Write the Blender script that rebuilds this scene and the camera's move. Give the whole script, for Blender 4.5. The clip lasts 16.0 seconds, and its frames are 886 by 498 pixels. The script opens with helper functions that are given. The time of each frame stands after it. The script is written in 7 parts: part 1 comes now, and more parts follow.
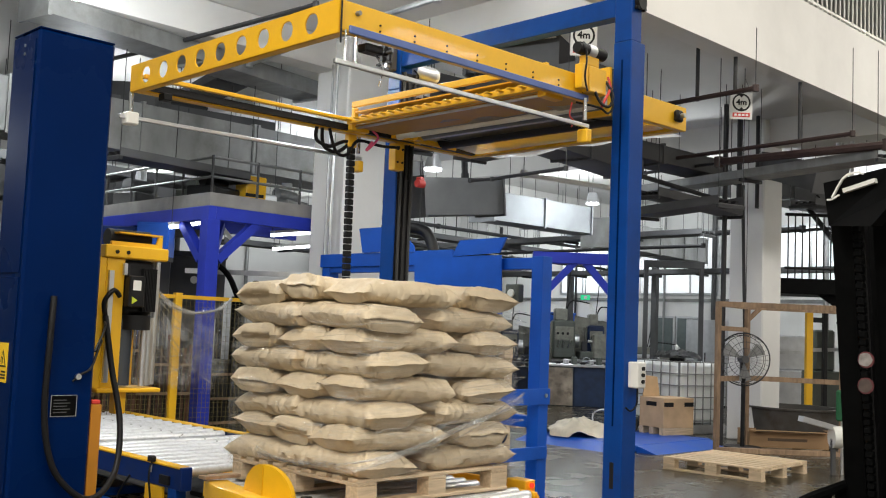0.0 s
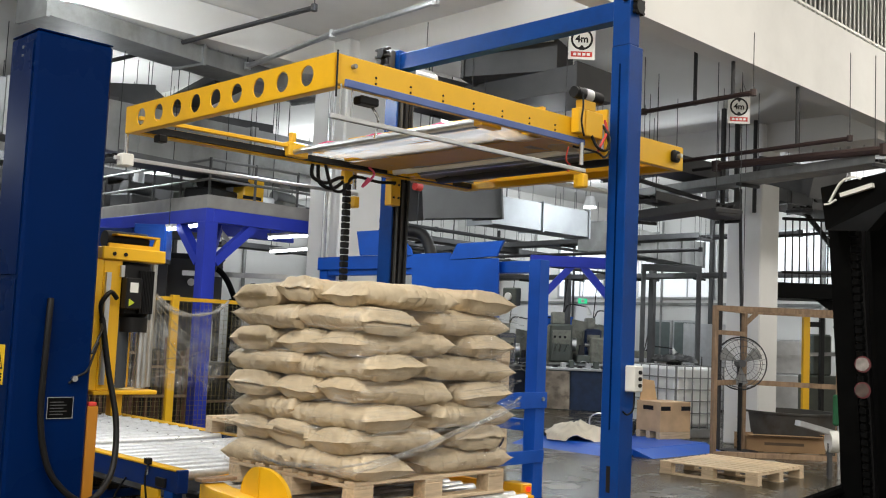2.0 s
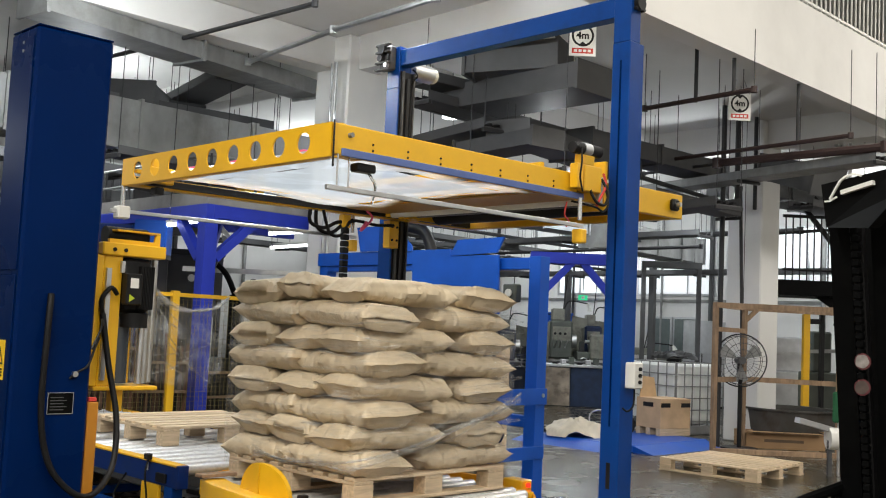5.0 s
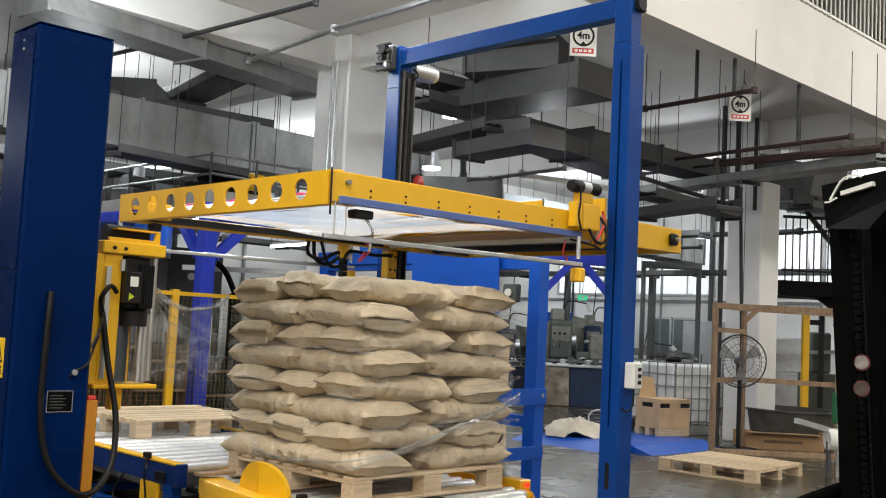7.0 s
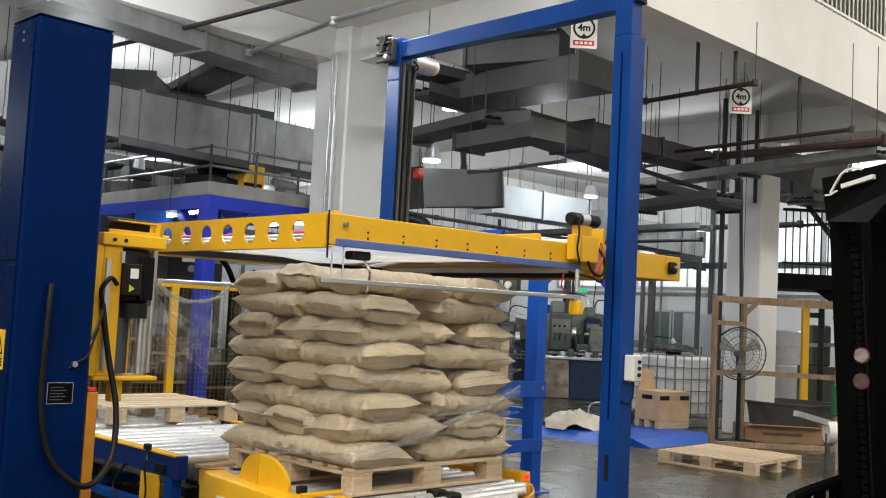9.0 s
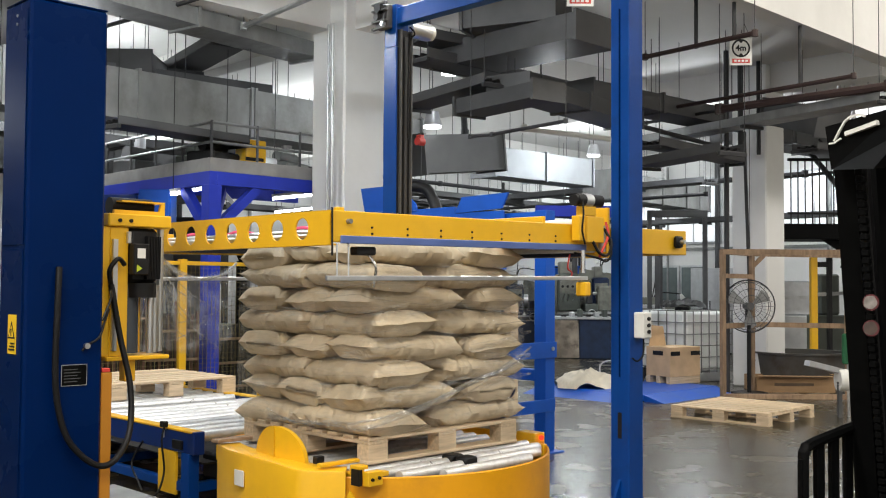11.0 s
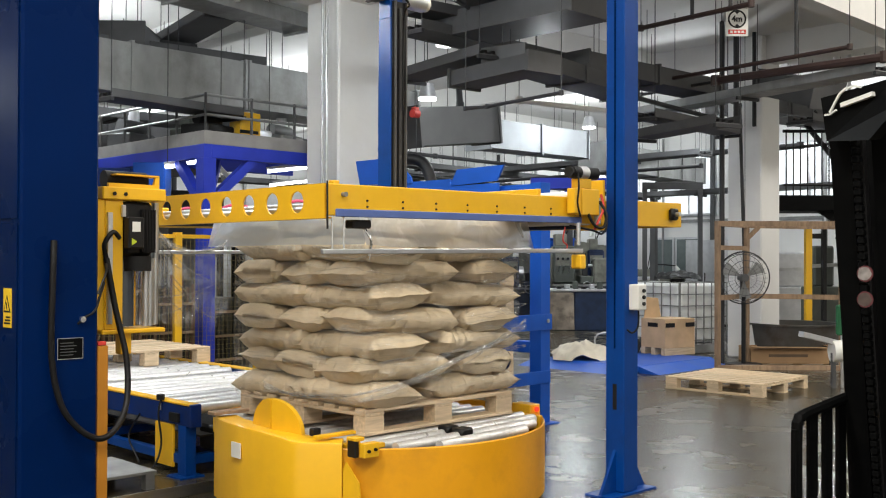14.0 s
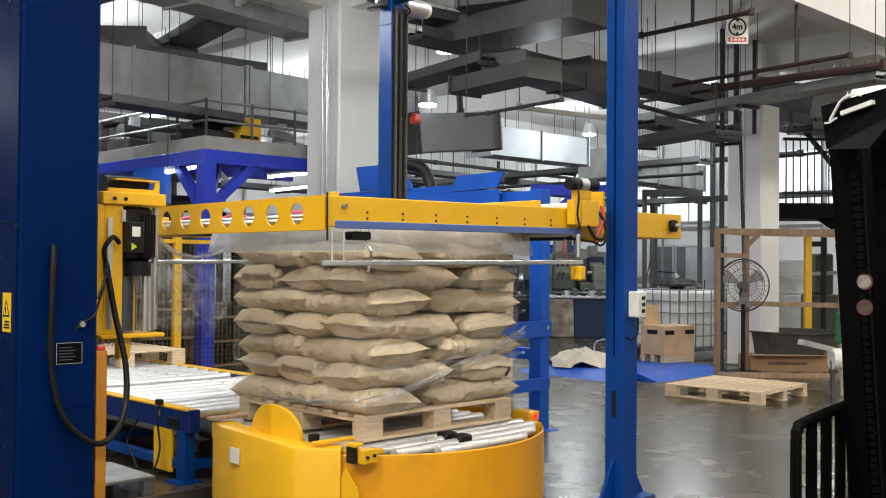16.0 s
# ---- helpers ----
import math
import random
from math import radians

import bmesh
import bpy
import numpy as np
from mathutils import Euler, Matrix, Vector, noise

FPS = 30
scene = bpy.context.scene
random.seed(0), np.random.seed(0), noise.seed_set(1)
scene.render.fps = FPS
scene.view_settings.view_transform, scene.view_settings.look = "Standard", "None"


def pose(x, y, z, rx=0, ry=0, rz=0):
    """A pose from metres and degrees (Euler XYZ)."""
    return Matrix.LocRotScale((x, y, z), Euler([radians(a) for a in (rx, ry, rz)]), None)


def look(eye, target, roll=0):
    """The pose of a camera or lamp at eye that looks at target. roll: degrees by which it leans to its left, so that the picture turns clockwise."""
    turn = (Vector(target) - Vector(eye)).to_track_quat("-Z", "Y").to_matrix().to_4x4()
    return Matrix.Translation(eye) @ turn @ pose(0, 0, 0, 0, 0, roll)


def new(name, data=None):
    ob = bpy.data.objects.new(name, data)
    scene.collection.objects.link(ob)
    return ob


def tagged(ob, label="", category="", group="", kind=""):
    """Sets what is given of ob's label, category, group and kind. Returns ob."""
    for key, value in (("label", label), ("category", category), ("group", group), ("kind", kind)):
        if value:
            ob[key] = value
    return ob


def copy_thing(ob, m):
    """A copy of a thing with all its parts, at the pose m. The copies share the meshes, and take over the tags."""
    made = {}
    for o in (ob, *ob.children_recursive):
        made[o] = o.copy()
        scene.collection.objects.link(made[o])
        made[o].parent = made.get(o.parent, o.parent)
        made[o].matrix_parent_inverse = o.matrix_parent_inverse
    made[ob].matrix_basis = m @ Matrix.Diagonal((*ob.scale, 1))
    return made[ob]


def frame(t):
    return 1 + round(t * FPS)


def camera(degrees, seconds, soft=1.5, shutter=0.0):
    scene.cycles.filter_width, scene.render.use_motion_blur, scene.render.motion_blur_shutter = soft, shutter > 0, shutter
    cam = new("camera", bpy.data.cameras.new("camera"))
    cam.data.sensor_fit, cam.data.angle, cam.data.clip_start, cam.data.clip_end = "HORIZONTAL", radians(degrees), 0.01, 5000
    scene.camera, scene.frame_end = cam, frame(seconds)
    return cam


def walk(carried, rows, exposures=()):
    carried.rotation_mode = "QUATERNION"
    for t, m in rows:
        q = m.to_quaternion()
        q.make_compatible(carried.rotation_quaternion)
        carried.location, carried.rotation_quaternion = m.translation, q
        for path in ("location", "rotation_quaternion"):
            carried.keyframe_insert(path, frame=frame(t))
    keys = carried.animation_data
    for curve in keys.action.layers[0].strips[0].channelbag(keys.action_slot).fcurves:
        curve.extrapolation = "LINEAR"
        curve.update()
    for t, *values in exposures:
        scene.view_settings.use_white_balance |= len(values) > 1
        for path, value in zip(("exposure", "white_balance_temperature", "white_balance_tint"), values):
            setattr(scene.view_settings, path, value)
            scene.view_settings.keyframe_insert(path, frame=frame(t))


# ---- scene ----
EYE = (-4.15, -4.78, 1.45)
PATH = [
    (0, (2.845, 2.322, 2.246), 2.32),
    (0.5, (2.854, 2.311, 2.267), 2.39),
    (1, (2.861, 2.300, 2.295), 2.23),
    (1.5, (2.867, 2.294, 2.302), 2.27),
    (2, (2.860, 2.303, 2.278), 2.51),
    (2.5, (2.873, 2.297, 2.217), 2.73),
    (3, (2.875, 2.293, 2.241), 2.66),
    (3.5, (2.863, 2.308, 2.217), 2.62),
    (4, (2.860, 2.310, 2.217), 2.69),
    (6.5, (2.861, 2.301, 2.287), 2.52),
    (7, (2.862, 2.306, 2.237), 2.84),
    (7.5, (2.875, 2.298, 2.189), 2.83),
    (8, (2.883, 2.291, 2.184), 2.88),
    (8.5, (2.877, 2.297, 2.186), 2.90),
    (9, (2.868, 2.308, 2.162), 2.91),
    (11.5, (2.858, 2.348, 1.721), 0.09),
    (12, (2.865, 2.345, 1.621), 0.25),
    (12.5, (2.876, 2.335, 1.540), 0.41),
    (13, (2.885, 2.327, 1.504), 0.24),
    (13.5, (2.888, 2.324, 1.512), 0.23),
    (14, (2.886, 2.325, 1.553), 0.20),
    (14.5, (2.893, 2.318, 1.573), 0.12),
    (15, (2.896, 2.315, 1.567), 0.11),
    (15.5, (2.898, 2.312, 1.599), 0.27),
    (16, (2.887, 2.323, 1.615), 0.45),
]
cam = camera(47.4, 16.0, soft=1.1)
walk(cam, [(t, look(EYE, target, roll)) for t, target, roll in PATH], exposures=((0, -0.08), (9, -0.1), (11.5, 0.06), (16, 0.06)))

# ---- light ----
world = bpy.data.worlds.new("world")
scene.world = world
world.use_nodes = True
world.node_tree.nodes["Background"].inputs[0].default_value = (0.85, 0.93, 1.0, 1)
world.node_tree.nodes["Background"].inputs[1].default_value = 0.02


def area_lamp(x, y, z, sx, sy, power, color=(1.0, 0.95, 0.86)):
    data = bpy.data.lights.new("tube_light", "AREA")
    data.shape, data.size, data.size_y, data.energy, data.color = "RECTANGLE", sx, sy, power, color
    ob = new("tube_light", data)
    ob.matrix_world = pose(x, y, z)
    return ob


def bulb_lamp(x, y, z, power, color):
    data = bpy.data.lights.new("bay_light", "POINT")
    data.energy, data.color, data.shadow_soft_size = power, color, 0.15
    ob = new("bay_light", data)
    ob.location = (x, y, z)
    return ob


# rows of tubes under the high ceiling of the hall, and under the mezzanine
for lx in (-9.0, -4.5, 0.0, 4.5, 9.0, 13.5):
    for ly in (-11.0, -6.5, -2.0):
        area_lamp(lx, ly, 6.9, 2.4, 0.5, 320 if lx < -3 and ly > -7 else 60 if ly > -3 and lx == 0 else 150 if ly > -3 else 85)
# the lamp at (1.0, 1.25) is an unseen extra that brightens the column
for lx, ly in ((-0.7, 3.2), (1.0, 1.25), (5.6, 3.2), (10.5, 4.2), (1.5, 7.8), (6.5, 9.0), (12.0, 7.8), (3.0, 12.5), (9.0, 12.5), (14.5, 3.5), (14.5, 12.0), (-4.0, 10.0)):
    bulb_lamp(lx, ly, 4.0 if lx == -0.7 else 4.16 if lx == 1.0 else 3.85, 200 if lx == -0.7 else 110 if lx == 1.0 else 140 if lx > 8 else 115, (0.93, 0.98, 1.0))


# ---- materials ----
def mat(name, color, rough=0.5, metal=0.0, vary=0.12, scale=6.0, bump=0.0, bump_scale=60.0, dirt=None, dirt_amount=0.0, dirt_scale=2.0, island=0.0, stretch=(1, 1, 1), coat=0.0, spec=0.5, ridged=False):
    m = bpy.data.materials.new(name)
    m.use_nodes = True
    nt = m.node_tree
    b = nt.nodes["Principled BSDF"]
    b.inputs["Roughness"].default_value = rough
    b.inputs["Metallic"].default_value = metal
    b.inputs["Specular IOR Level"].default_value = spec
    b.inputs["Coat Weight"].default_value = coat
    tc = nt.nodes.new("ShaderNodeTexCoord")
    mp = nt.nodes.new("ShaderNodeMapping")
    mp.inputs["Scale"].default_value = stretch
    nt.links.new(tc.outputs["Object"], mp.inputs[0])
    n1 = nt.nodes.new("ShaderNodeTexNoise")
    n1.inputs["Scale"].default_value, n1.inputs["Detail"].default_value = scale, 6
    nt.links.new(mp.outputs[0], n1.inputs[0])
    ramp = nt.nodes.new("ShaderNodeMapRange")
    ramp.inputs[1].default_value, ramp.inputs[2].default_value = 0.3, 0.7
    ramp.inputs[3].default_value, ramp.inputs[4].default_value = 1 - vary, 1 + vary
    nt.links.new(n1.outputs[0], ramp.inputs[0])
    mul = nt.nodes.new("ShaderNodeMix")
    mul.data_type, mul.blend_type = "RGBA", "MULTIPLY"
    mul.inputs[0].default_value = 1
    mul.inputs[6].default_value = (*color, 1)
    nt.links.new(ramp.outputs[0], mul.inputs[7])
    out = mul.outputs[2]
    if island:
        info = nt.nodes.new("ShaderNodeObjectInfo")
        r2 = nt.nodes.new("ShaderNodeMapRange")
        r2.inputs[3].default_value, r2.inputs[4].default_value = 1 - island, 1 + island
        nt.links.new(info.outputs["Random"], r2.inputs[0])
        mi = nt.nodes.new("ShaderNodeMix")
        mi.data_type, mi.blend_type = "RGBA", "MULTIPLY"
        mi.inputs[0].default_value = 1
        nt.links.new(out, mi.inputs[6])
        nt.links.new(r2.outputs[0], mi.inputs[7])
        out = mi.outputs[2]
    if dirt:
        n2 = nt.nodes.new("ShaderNodeTexNoise")
        n2.inputs["Scale"].default_value, n2.inputs["Detail"].default_value, n2.inputs["Roughness"].default_value = dirt_scale, 8, 0.65
        nt.links.new(tc.outputs["Object"], n2.inputs[0])
        r3 = nt.nodes.new("ShaderNodeMapRange")
        r3.inputs[1].default_value, r3.inputs[2].default_value, r3.inputs[4].default_value = 0.48, 0.72, dirt_amount
        nt.links.new(n2.outputs[0], r3.inputs[0])
        md = nt.nodes.new("ShaderNodeMix")
        md.data_type = "RGBA"
        md.inputs[7].default_value = (*dirt, 1)
        nt.links.new(out, md.inputs[6])
        nt.links.new(r3.outputs[0], md.inputs[0])
        out = md.outputs[2]
    nt.links.new(out, b.inputs["Base Color"])
    rr = nt.nodes.new("ShaderNodeMapRange")
    rr.inputs[3].default_value, rr.inputs[4].default_value = max(rough - 0.08, 0.02), min(rough + 0.1, 1)
    nt.links.new(n1.outputs[0], rr.inputs[0])
    nt.links.new(rr.outputs[0], b.inputs["Roughness"])
    if bump:
        n3 = nt.nodes.new("ShaderNodeTexNoise")
        n3.inputs["Scale"].default_value, n3.inputs["Detail"].default_value = bump_scale, 4
        if ridged:
            n3.noise_type = "RIDGED_MULTIFRACTAL"
            n3.inputs["Detail"].default_value, n3.inputs["Distortion"].default_value = 3, 0.6
        nt.links.new(mp.outputs[0], n3.inputs[0])
        bp = nt.nodes.new("ShaderNodeBump")
        bp.inputs["Strength"].default_value, bp.inputs["Distance"].default_value = bump, 0.01
        nt.links.new(n3.outputs[0], bp.inputs["Height"])
        nt.links.new(bp.outputs[0], b.inputs["Normal"])
    return m


def glow(name, color, strength):
    m = bpy.data.materials.new(name)
    m.use_nodes = True
    b = m.node_tree.nodes["Principled BSDF"]
    b.inputs["Base Color"].default_value = (*color, 1)
    b.inputs["Emission Color"].default_value = (*color, 1)
    b.inputs["Emission Strength"].default_value = strength
    return m


def film_mat(name, clear, tint=(0.9, 0.93, 0.95), wrinkle=0.6, scale=9.0, rough=0.12, stretch=(1, 1, 1), glow_through=0.0, sheen=0.09):
    """Thin clear plastic: mostly see-through, with glossy wrinkles and milky folds."""
    m = bpy.data.materials.new(name)
    m.use_nodes = True
    nt = m.node_tree
    b = nt.nodes["Principled BSDF"]
    b.inputs["Base Color"].default_value = (*tint, 1)
    b.inputs["Roughness"].default_value = rough
    tc = nt.nodes.new("ShaderNodeTexCoord")
    mp = nt.nodes.new("ShaderNodeMapping")
    mp.inputs["Scale"].default_value = stretch
    nt.links.new(tc.outputs["Object"], mp.inputs[0])
    n = nt.nodes.new("ShaderNodeTexNoise")
    n.inputs["Scale"].default_value, n.inputs["Detail"].default_value, n.inputs["Distortion"].default_value = scale, 6, 0.8
    nt.links.new(mp.outputs[0], n.inputs[0])
    bp = nt.nodes.new("ShaderNodeBump")
    bp.inputs["Strength"].default_value, bp.inputs["Distance"].default_value = wrinkle, 0.02
    nt.links.new(n.outputs[0], bp.inputs["Height"])
    nt.links.new(bp.outputs[0], b.inputs["Normal"])
    r = nt.nodes.new("ShaderNodeMapRange")
    r.inputs[1].default_value, r.inputs[2].default_value = 0.5, 0.78
    r.inputs[3].default_value, r.inputs[4].default_value = clear, min(1, clear + 0.22)
    nt.links.new(n.outputs[0], r.inputs[0])
    nt.links.new(r.outputs[0], b.inputs["Alpha"])
    if not glow_through:
        gloss = nt.nodes.new("ShaderNodeBsdfGlossy")
        gloss.inputs["Roughness"].default_value = rough
        nt.links.new(bp.outputs[0], gloss.inputs["Normal"])
        clear_bsdf = nt.nodes.new("ShaderNodeBsdfTransparent")
        thin = nt.nodes.new("ShaderNodeMixShader")
        thin.inputs[0].default_value = sheen
        nt.links.new(clear_bsdf.outputs[0], thin.inputs[1])
        nt.links.new(gloss.outputs[0], thin.inputs[2])
        milk = nt.nodes.new("ShaderNodeMixShader")
        nt.links.remove(b.inputs["Alpha"].links[0])
        b.inputs["Alpha"].default_value = 1
        nt.links.new(r.outputs[0], milk.inputs[0])
        nt.links.new(thin.outputs[0], milk.inputs[1])
        nt.links.new(b.outputs[0], milk.inputs[2])
        nt.links.new(milk.outputs[0], nt.nodes["Material Output"].inputs[0])
    if glow_through:
        tr = nt.nodes.new("ShaderNodeBsdfTranslucent")
        tr.inputs[0].default_value = (*tint, 1)
        mix = nt.nodes.new("ShaderNodeMixShader")
        mix.inputs[0].default_value = glow_through
        clear_bsdf = nt.nodes.new("ShaderNodeBsdfTransparent")
        mix2 = nt.nodes.new("ShaderNodeMixShader")
        nt.links.new(r.outputs[0], mix2.inputs[0])
        b.inputs["Alpha"].default_value = 1
        nt.links.remove(b.inputs["Alpha"].links[0])
        nt.links.new(b.outputs[0], mix.inputs[1])
        nt.links.new(tr.outputs[0], mix.inputs[2])
        nt.links.new(clear_bsdf.outputs[0], mix2.inputs[1])
        nt.links.new(mix.outputs[0], mix2.inputs[2])
        nt.links.new(mix2.outputs[0], nt.nodes["Material Output"].inputs[0])
    return m


BLUE = mat("blue_paint", (0.001, 0.047, 0.25), 0.33, spec=0.2, vary=0.1, scale=3, bump=0.03, bump_scale=220, dirt=(0.01, 0.02, 0.06), dirt_amount=0.25, dirt_scale=5)
DEEPBLUE = mat("deep_blue_paint", (0.0, 0.0105, 0.066), 0.28, spec=0.06, vary=0.1, scale=2, bump=0.03, bump_scale=260)
LIGHTBLUE = mat("light_blue_paint", (0.006, 0.085, 0.48), 0.4, spec=0.3, vary=0.1, scale=4)
VIOLET = mat("violet_blue_paint", (0.025, 0.05, 0.48), 0.45, spec=0.3, vary=0.12, scale=3)
YELLOW = mat("yellow_paint", (0.82, 0.46, 0.012), 0.38, vary=0.07, scale=4, bump=0.02, bump_scale=200, coat=0.15, dirt=(0.35, 0.17, 0.02), dirt_amount=0.25, dirt_scale=4)
DRUMYELLOW = mat("turntable_yellow_paint", (0.80, 0.36, 0.006), 0.38, vary=0.08, scale=3, bump=0.02, bump_scale=90, dirt=(0.4, 0.17, 0.02), dirt_amount=0.3, dirt_scale=6)
STEEL = mat("zinc_steel", (0.58, 0.59, 0.60), 0.33, 1.0, vary=0.12, scale=9, bump=0.02)
ROLLER = mat("zinc_roller", (0.88, 0.89, 0.9), 0.30, 0.55, vary=0.06, scale=12, dirt=(0.4, 0.4, 0.4), dirt_amount=0.4, dirt_scale=20)
CHROME = mat("polished_rod", (0.75, 0.76, 0.78), 0.16, 1.0, vary=0.05, scale=10)
ALU = mat("aluminium", (0.62, 0.63, 0.65), 0.36, 0.9, vary=0.08, scale=10)
DUCT = mat("galvanised_duct", (0.30, 0.305, 0.305), 0.5, 0.65, vary=0.30, scale=2.6, bump=0.08, bump_scale=10, stretch=(1.2, 1.2, 0.5), dirt=(0.15, 0.145, 0.13), dirt_amount=0.7, dirt_scale=1.6)
DARKDUCT = mat("dark_tray_steel", (0.085, 0.086, 0.09), 0.6, 0.3, vary=0.25, scale=2)
PIPE = mat("dark_pipe", (0.03, 0.03, 0.033), 0.55, 0.2, vary=0.2, scale=4)
RUSTPIPE = mat("red_brown_pipe", (0.04, 0.022, 0.02), 0.55, 0.1, vary=0.2, scale=4)
BLACK = mat("black_plastic", (0.007, 0.007, 0.008), 0.5, spec=0.3, vary=0.2, scale=10)
RUBBER = mat("black_cable", (0.005, 0.005, 0.006), 0.45, spec=0.25, vary=0.2, scale=10)
FORK = mat("charcoal_paint", (0.0025, 0.0027, 0.003), 0.5, spec=0.06, vary=0.2, scale=5, dirt=(0.007, 0.007, 0.0065), dirt_amount=0.4, dirt_scale=8)
WHITE = mat("white_wall_paint", (0.78, 0.78, 0.77), 0.7, vary=0.04, scale=1.2, bump=0.05, bump_scale=30, dirt=(0.6, 0.59, 0.57), dirt_amount=0.3, dirt_scale=0.8)
SLABW = mat("white_concrete_paint", (0.72, 0.71, 0.69), 0.75, vary=0.05, scale=0.8, bump=0.06, bump_scale=20, dirt=(0.5, 0.49, 0.47), dirt_amount=0.35, dirt_scale=0.6)
WHITEP = mat("white_plastic", (0.75, 0.75, 0.72), 0.4, vary=0.05)
SACK = mat("kraft_paper_sack", (0.62, 0.515, 0.36), 0.55, vary=0.10, scale=5, bump=0.26, bump_scale=18, ridged=True, dirt=(0.68, 0.58, 0.45), dirt_amount=0.5, dirt_scale=9, island=0.06)
# crisp folded-paper creases on top of the soft relief
snt = SACK.node_tree
scoord = snt.nodes.new("ShaderNodeTexCoord")
swarp = snt.nodes.new("ShaderNodeTexNoise")
swarp.inputs["Scale"].default_value, swarp.inputs["Detail"].default_value = 6.0, 3
smix = snt.nodes.new("ShaderNodeMix")
smix.data_type = "RGBA"
smix.inputs[0].default_value = 0.12
sinfo = snt.nodes.new("ShaderNodeObjectInfo")
sadd = snt.nodes.new("ShaderNodeVectorMath")
snt.links.new(scoord.outputs["Object"], sadd.inputs[0])
snt.links.new(sinfo.outputs["Random"], sadd.inputs[1])
snt.links.new(sadd.outputs[0], swarp.inputs[0])
snt.links.new(sadd.outputs[0], smix.inputs[6])
snt.links.new(swarp.outputs["Color"], smix.inputs[7])
height = None
for k_, s_ in ((4.5, 1.0), (11.0, 0.22)):
    vo = snt.nodes.new("ShaderNodeTexVoronoi")
    vo.feature = "DISTANCE_TO_EDGE"
    vo.inputs["Scale"].default_value = k_
    snt.links.new(smix.outputs[2], vo.inputs["Vector"])
    rg = snt.nodes.new("ShaderNodeMapRange")
    rg.inputs[1].default_value, rg.inputs[2].default_value = 0.0, 0.16
    rg.inputs[3].default_value, rg.inputs[4].default_value = 0.0, s_
    snt.links.new(vo.outputs["Distance"], rg.inputs[0])
    if height is None:
        height = rg.outputs[0]
    else:
        sm = snt.nodes.new("ShaderNodeMath")
        snt.links.new(height, sm.inputs[0])
        snt.links.new(rg.outputs[0], sm.inputs[1])
        height = sm.outputs[0]
sb_ = snt.nodes.new("ShaderNodeBump")
sb_.inputs["Strength"].default_value, sb_.inputs["Distance"].default_value = 0.5, 0.010
sp_ = snt.nodes["Principled BSDF"]
if sp_.inputs["Normal"].links:
    snt.links.new(sp_.inputs["Normal"].links[0].from_socket, sb_.inputs["Normal"])
snt.links.new(height, sb_.inputs["Height"])
snt.links.new(sb_.outputs[0], sp_.inputs["Normal"])
PINE = mat("pale_pallet_wood", (0.60, 0.47, 0.32), 0.65, vary=0.2, scale=5, bump=0.15, bump_scale=40, island=0.16, stretch=(1, 9, 9))
PINEX = mat("pale_pallet_wood_cross", (0.60, 0.47, 0.32), 0.65, vary=0.2, scale=5, bump=0.15, bump_scale=40, island=0.16, stretch=(9, 1, 9))
OLDWOOD = mat("grey_brown_wood", (0.30, 0.20, 0.125), 0.7, vary=0.28, scale=4, bump=0.25, bump_scale=30, island=0.2, stretch=(6, 6, 1), dirt=(0.10, 0.06, 0.04), dirt_amount=0.6, dirt_scale=3)
PLY = mat("plywood_crate", (0.55, 0.38, 0.22), 0.6, vary=0.15, scale=4, island=0.05)
CARDBOARD = mat("brown_cardboard", (0.34, 0.21, 0.11), 0.75, vary=0.12, scale=3)
CLOTH = mat("cream_woven_cloth", (0.66, 0.60, 0.49), 0.8, vary=0.12, scale=6, bump=0.3, bump_scale=14)
IBCW = mat("milky_tank_plastic", (0.86, 0.87, 0.86), 0.45, vary=0.08, scale=3)
GREEN = mat("machine_green_grey", (0.07, 0.08, 0.07), 0.5, vary=0.2, scale=3)
MACHINEGREY = mat("machine_grey_beige", (0.20, 0.20, 0.17), 0.5, vary=0.25, scale=5, dirt=(0.04, 0.035, 0.03), dirt_amount=0.7, dirt_scale=6)
REDP = mat("red_paint", (0.55, 0.04, 0.03), 0.5, vary=0.1)
PINKC = mat("pink_hose", (0.75, 0.1, 0.22), 0.5, vary=0.1)
ORANGE = mat("orange_paint", (0.42, 0.17, 0.012), 0.45, vary=0.1)
TUBE = glow("lit_tube", (0.95, 0.98, 1.0), 6.0)
EXITG = glow("lit_exit_sign", (0.02, 0.5, 0.22), 0.9)
REDLED = glow("lit_red_lamp", (1.0, 0.03, 0.015), 1.5)
FILM = film_mat("stretch_film", 0.0, scale=6.0, wrinkle=1.0, sheen=0.05, rough=0.06, stretch=(0.9, 0.9, 8))
SHEET = film_mat("top_sheet_film", 0.62, (0.58, 0.66, 0.76), 0.35, 4.0, 0.15, glow_through=0.85)
HOOD = film_mat("draped_film", 0.52, (0.86, 0.9, 0.95), 0.9, 8.0, 0.1, glow_through=0.75)


# ---- mesh helpers ----
def part(name, bm, material, parent=None, label="", smooth=False):
    me = bpy.data.meshes.new(name)
    bmesh.ops.recalc_face_normals(bm, faces=bm.faces)
    if smooth:
        for f in bm.faces:
            f.smooth = True
    bm.to_mesh(me)
    bm.free()
    me.materials.append(material)
    ob = new(name, me)
    if parent:
        ob.parent = parent
    if label:
        tagged(ob, label)
    if smooth:
        me.set_sharp_from_angle(angle=radians(38))
    return ob


def same_mesh(name, src, m, parent=None):
    ob = new(name, src.data)
    ob.parent = parent
    ob.matrix_basis = m
    return ob


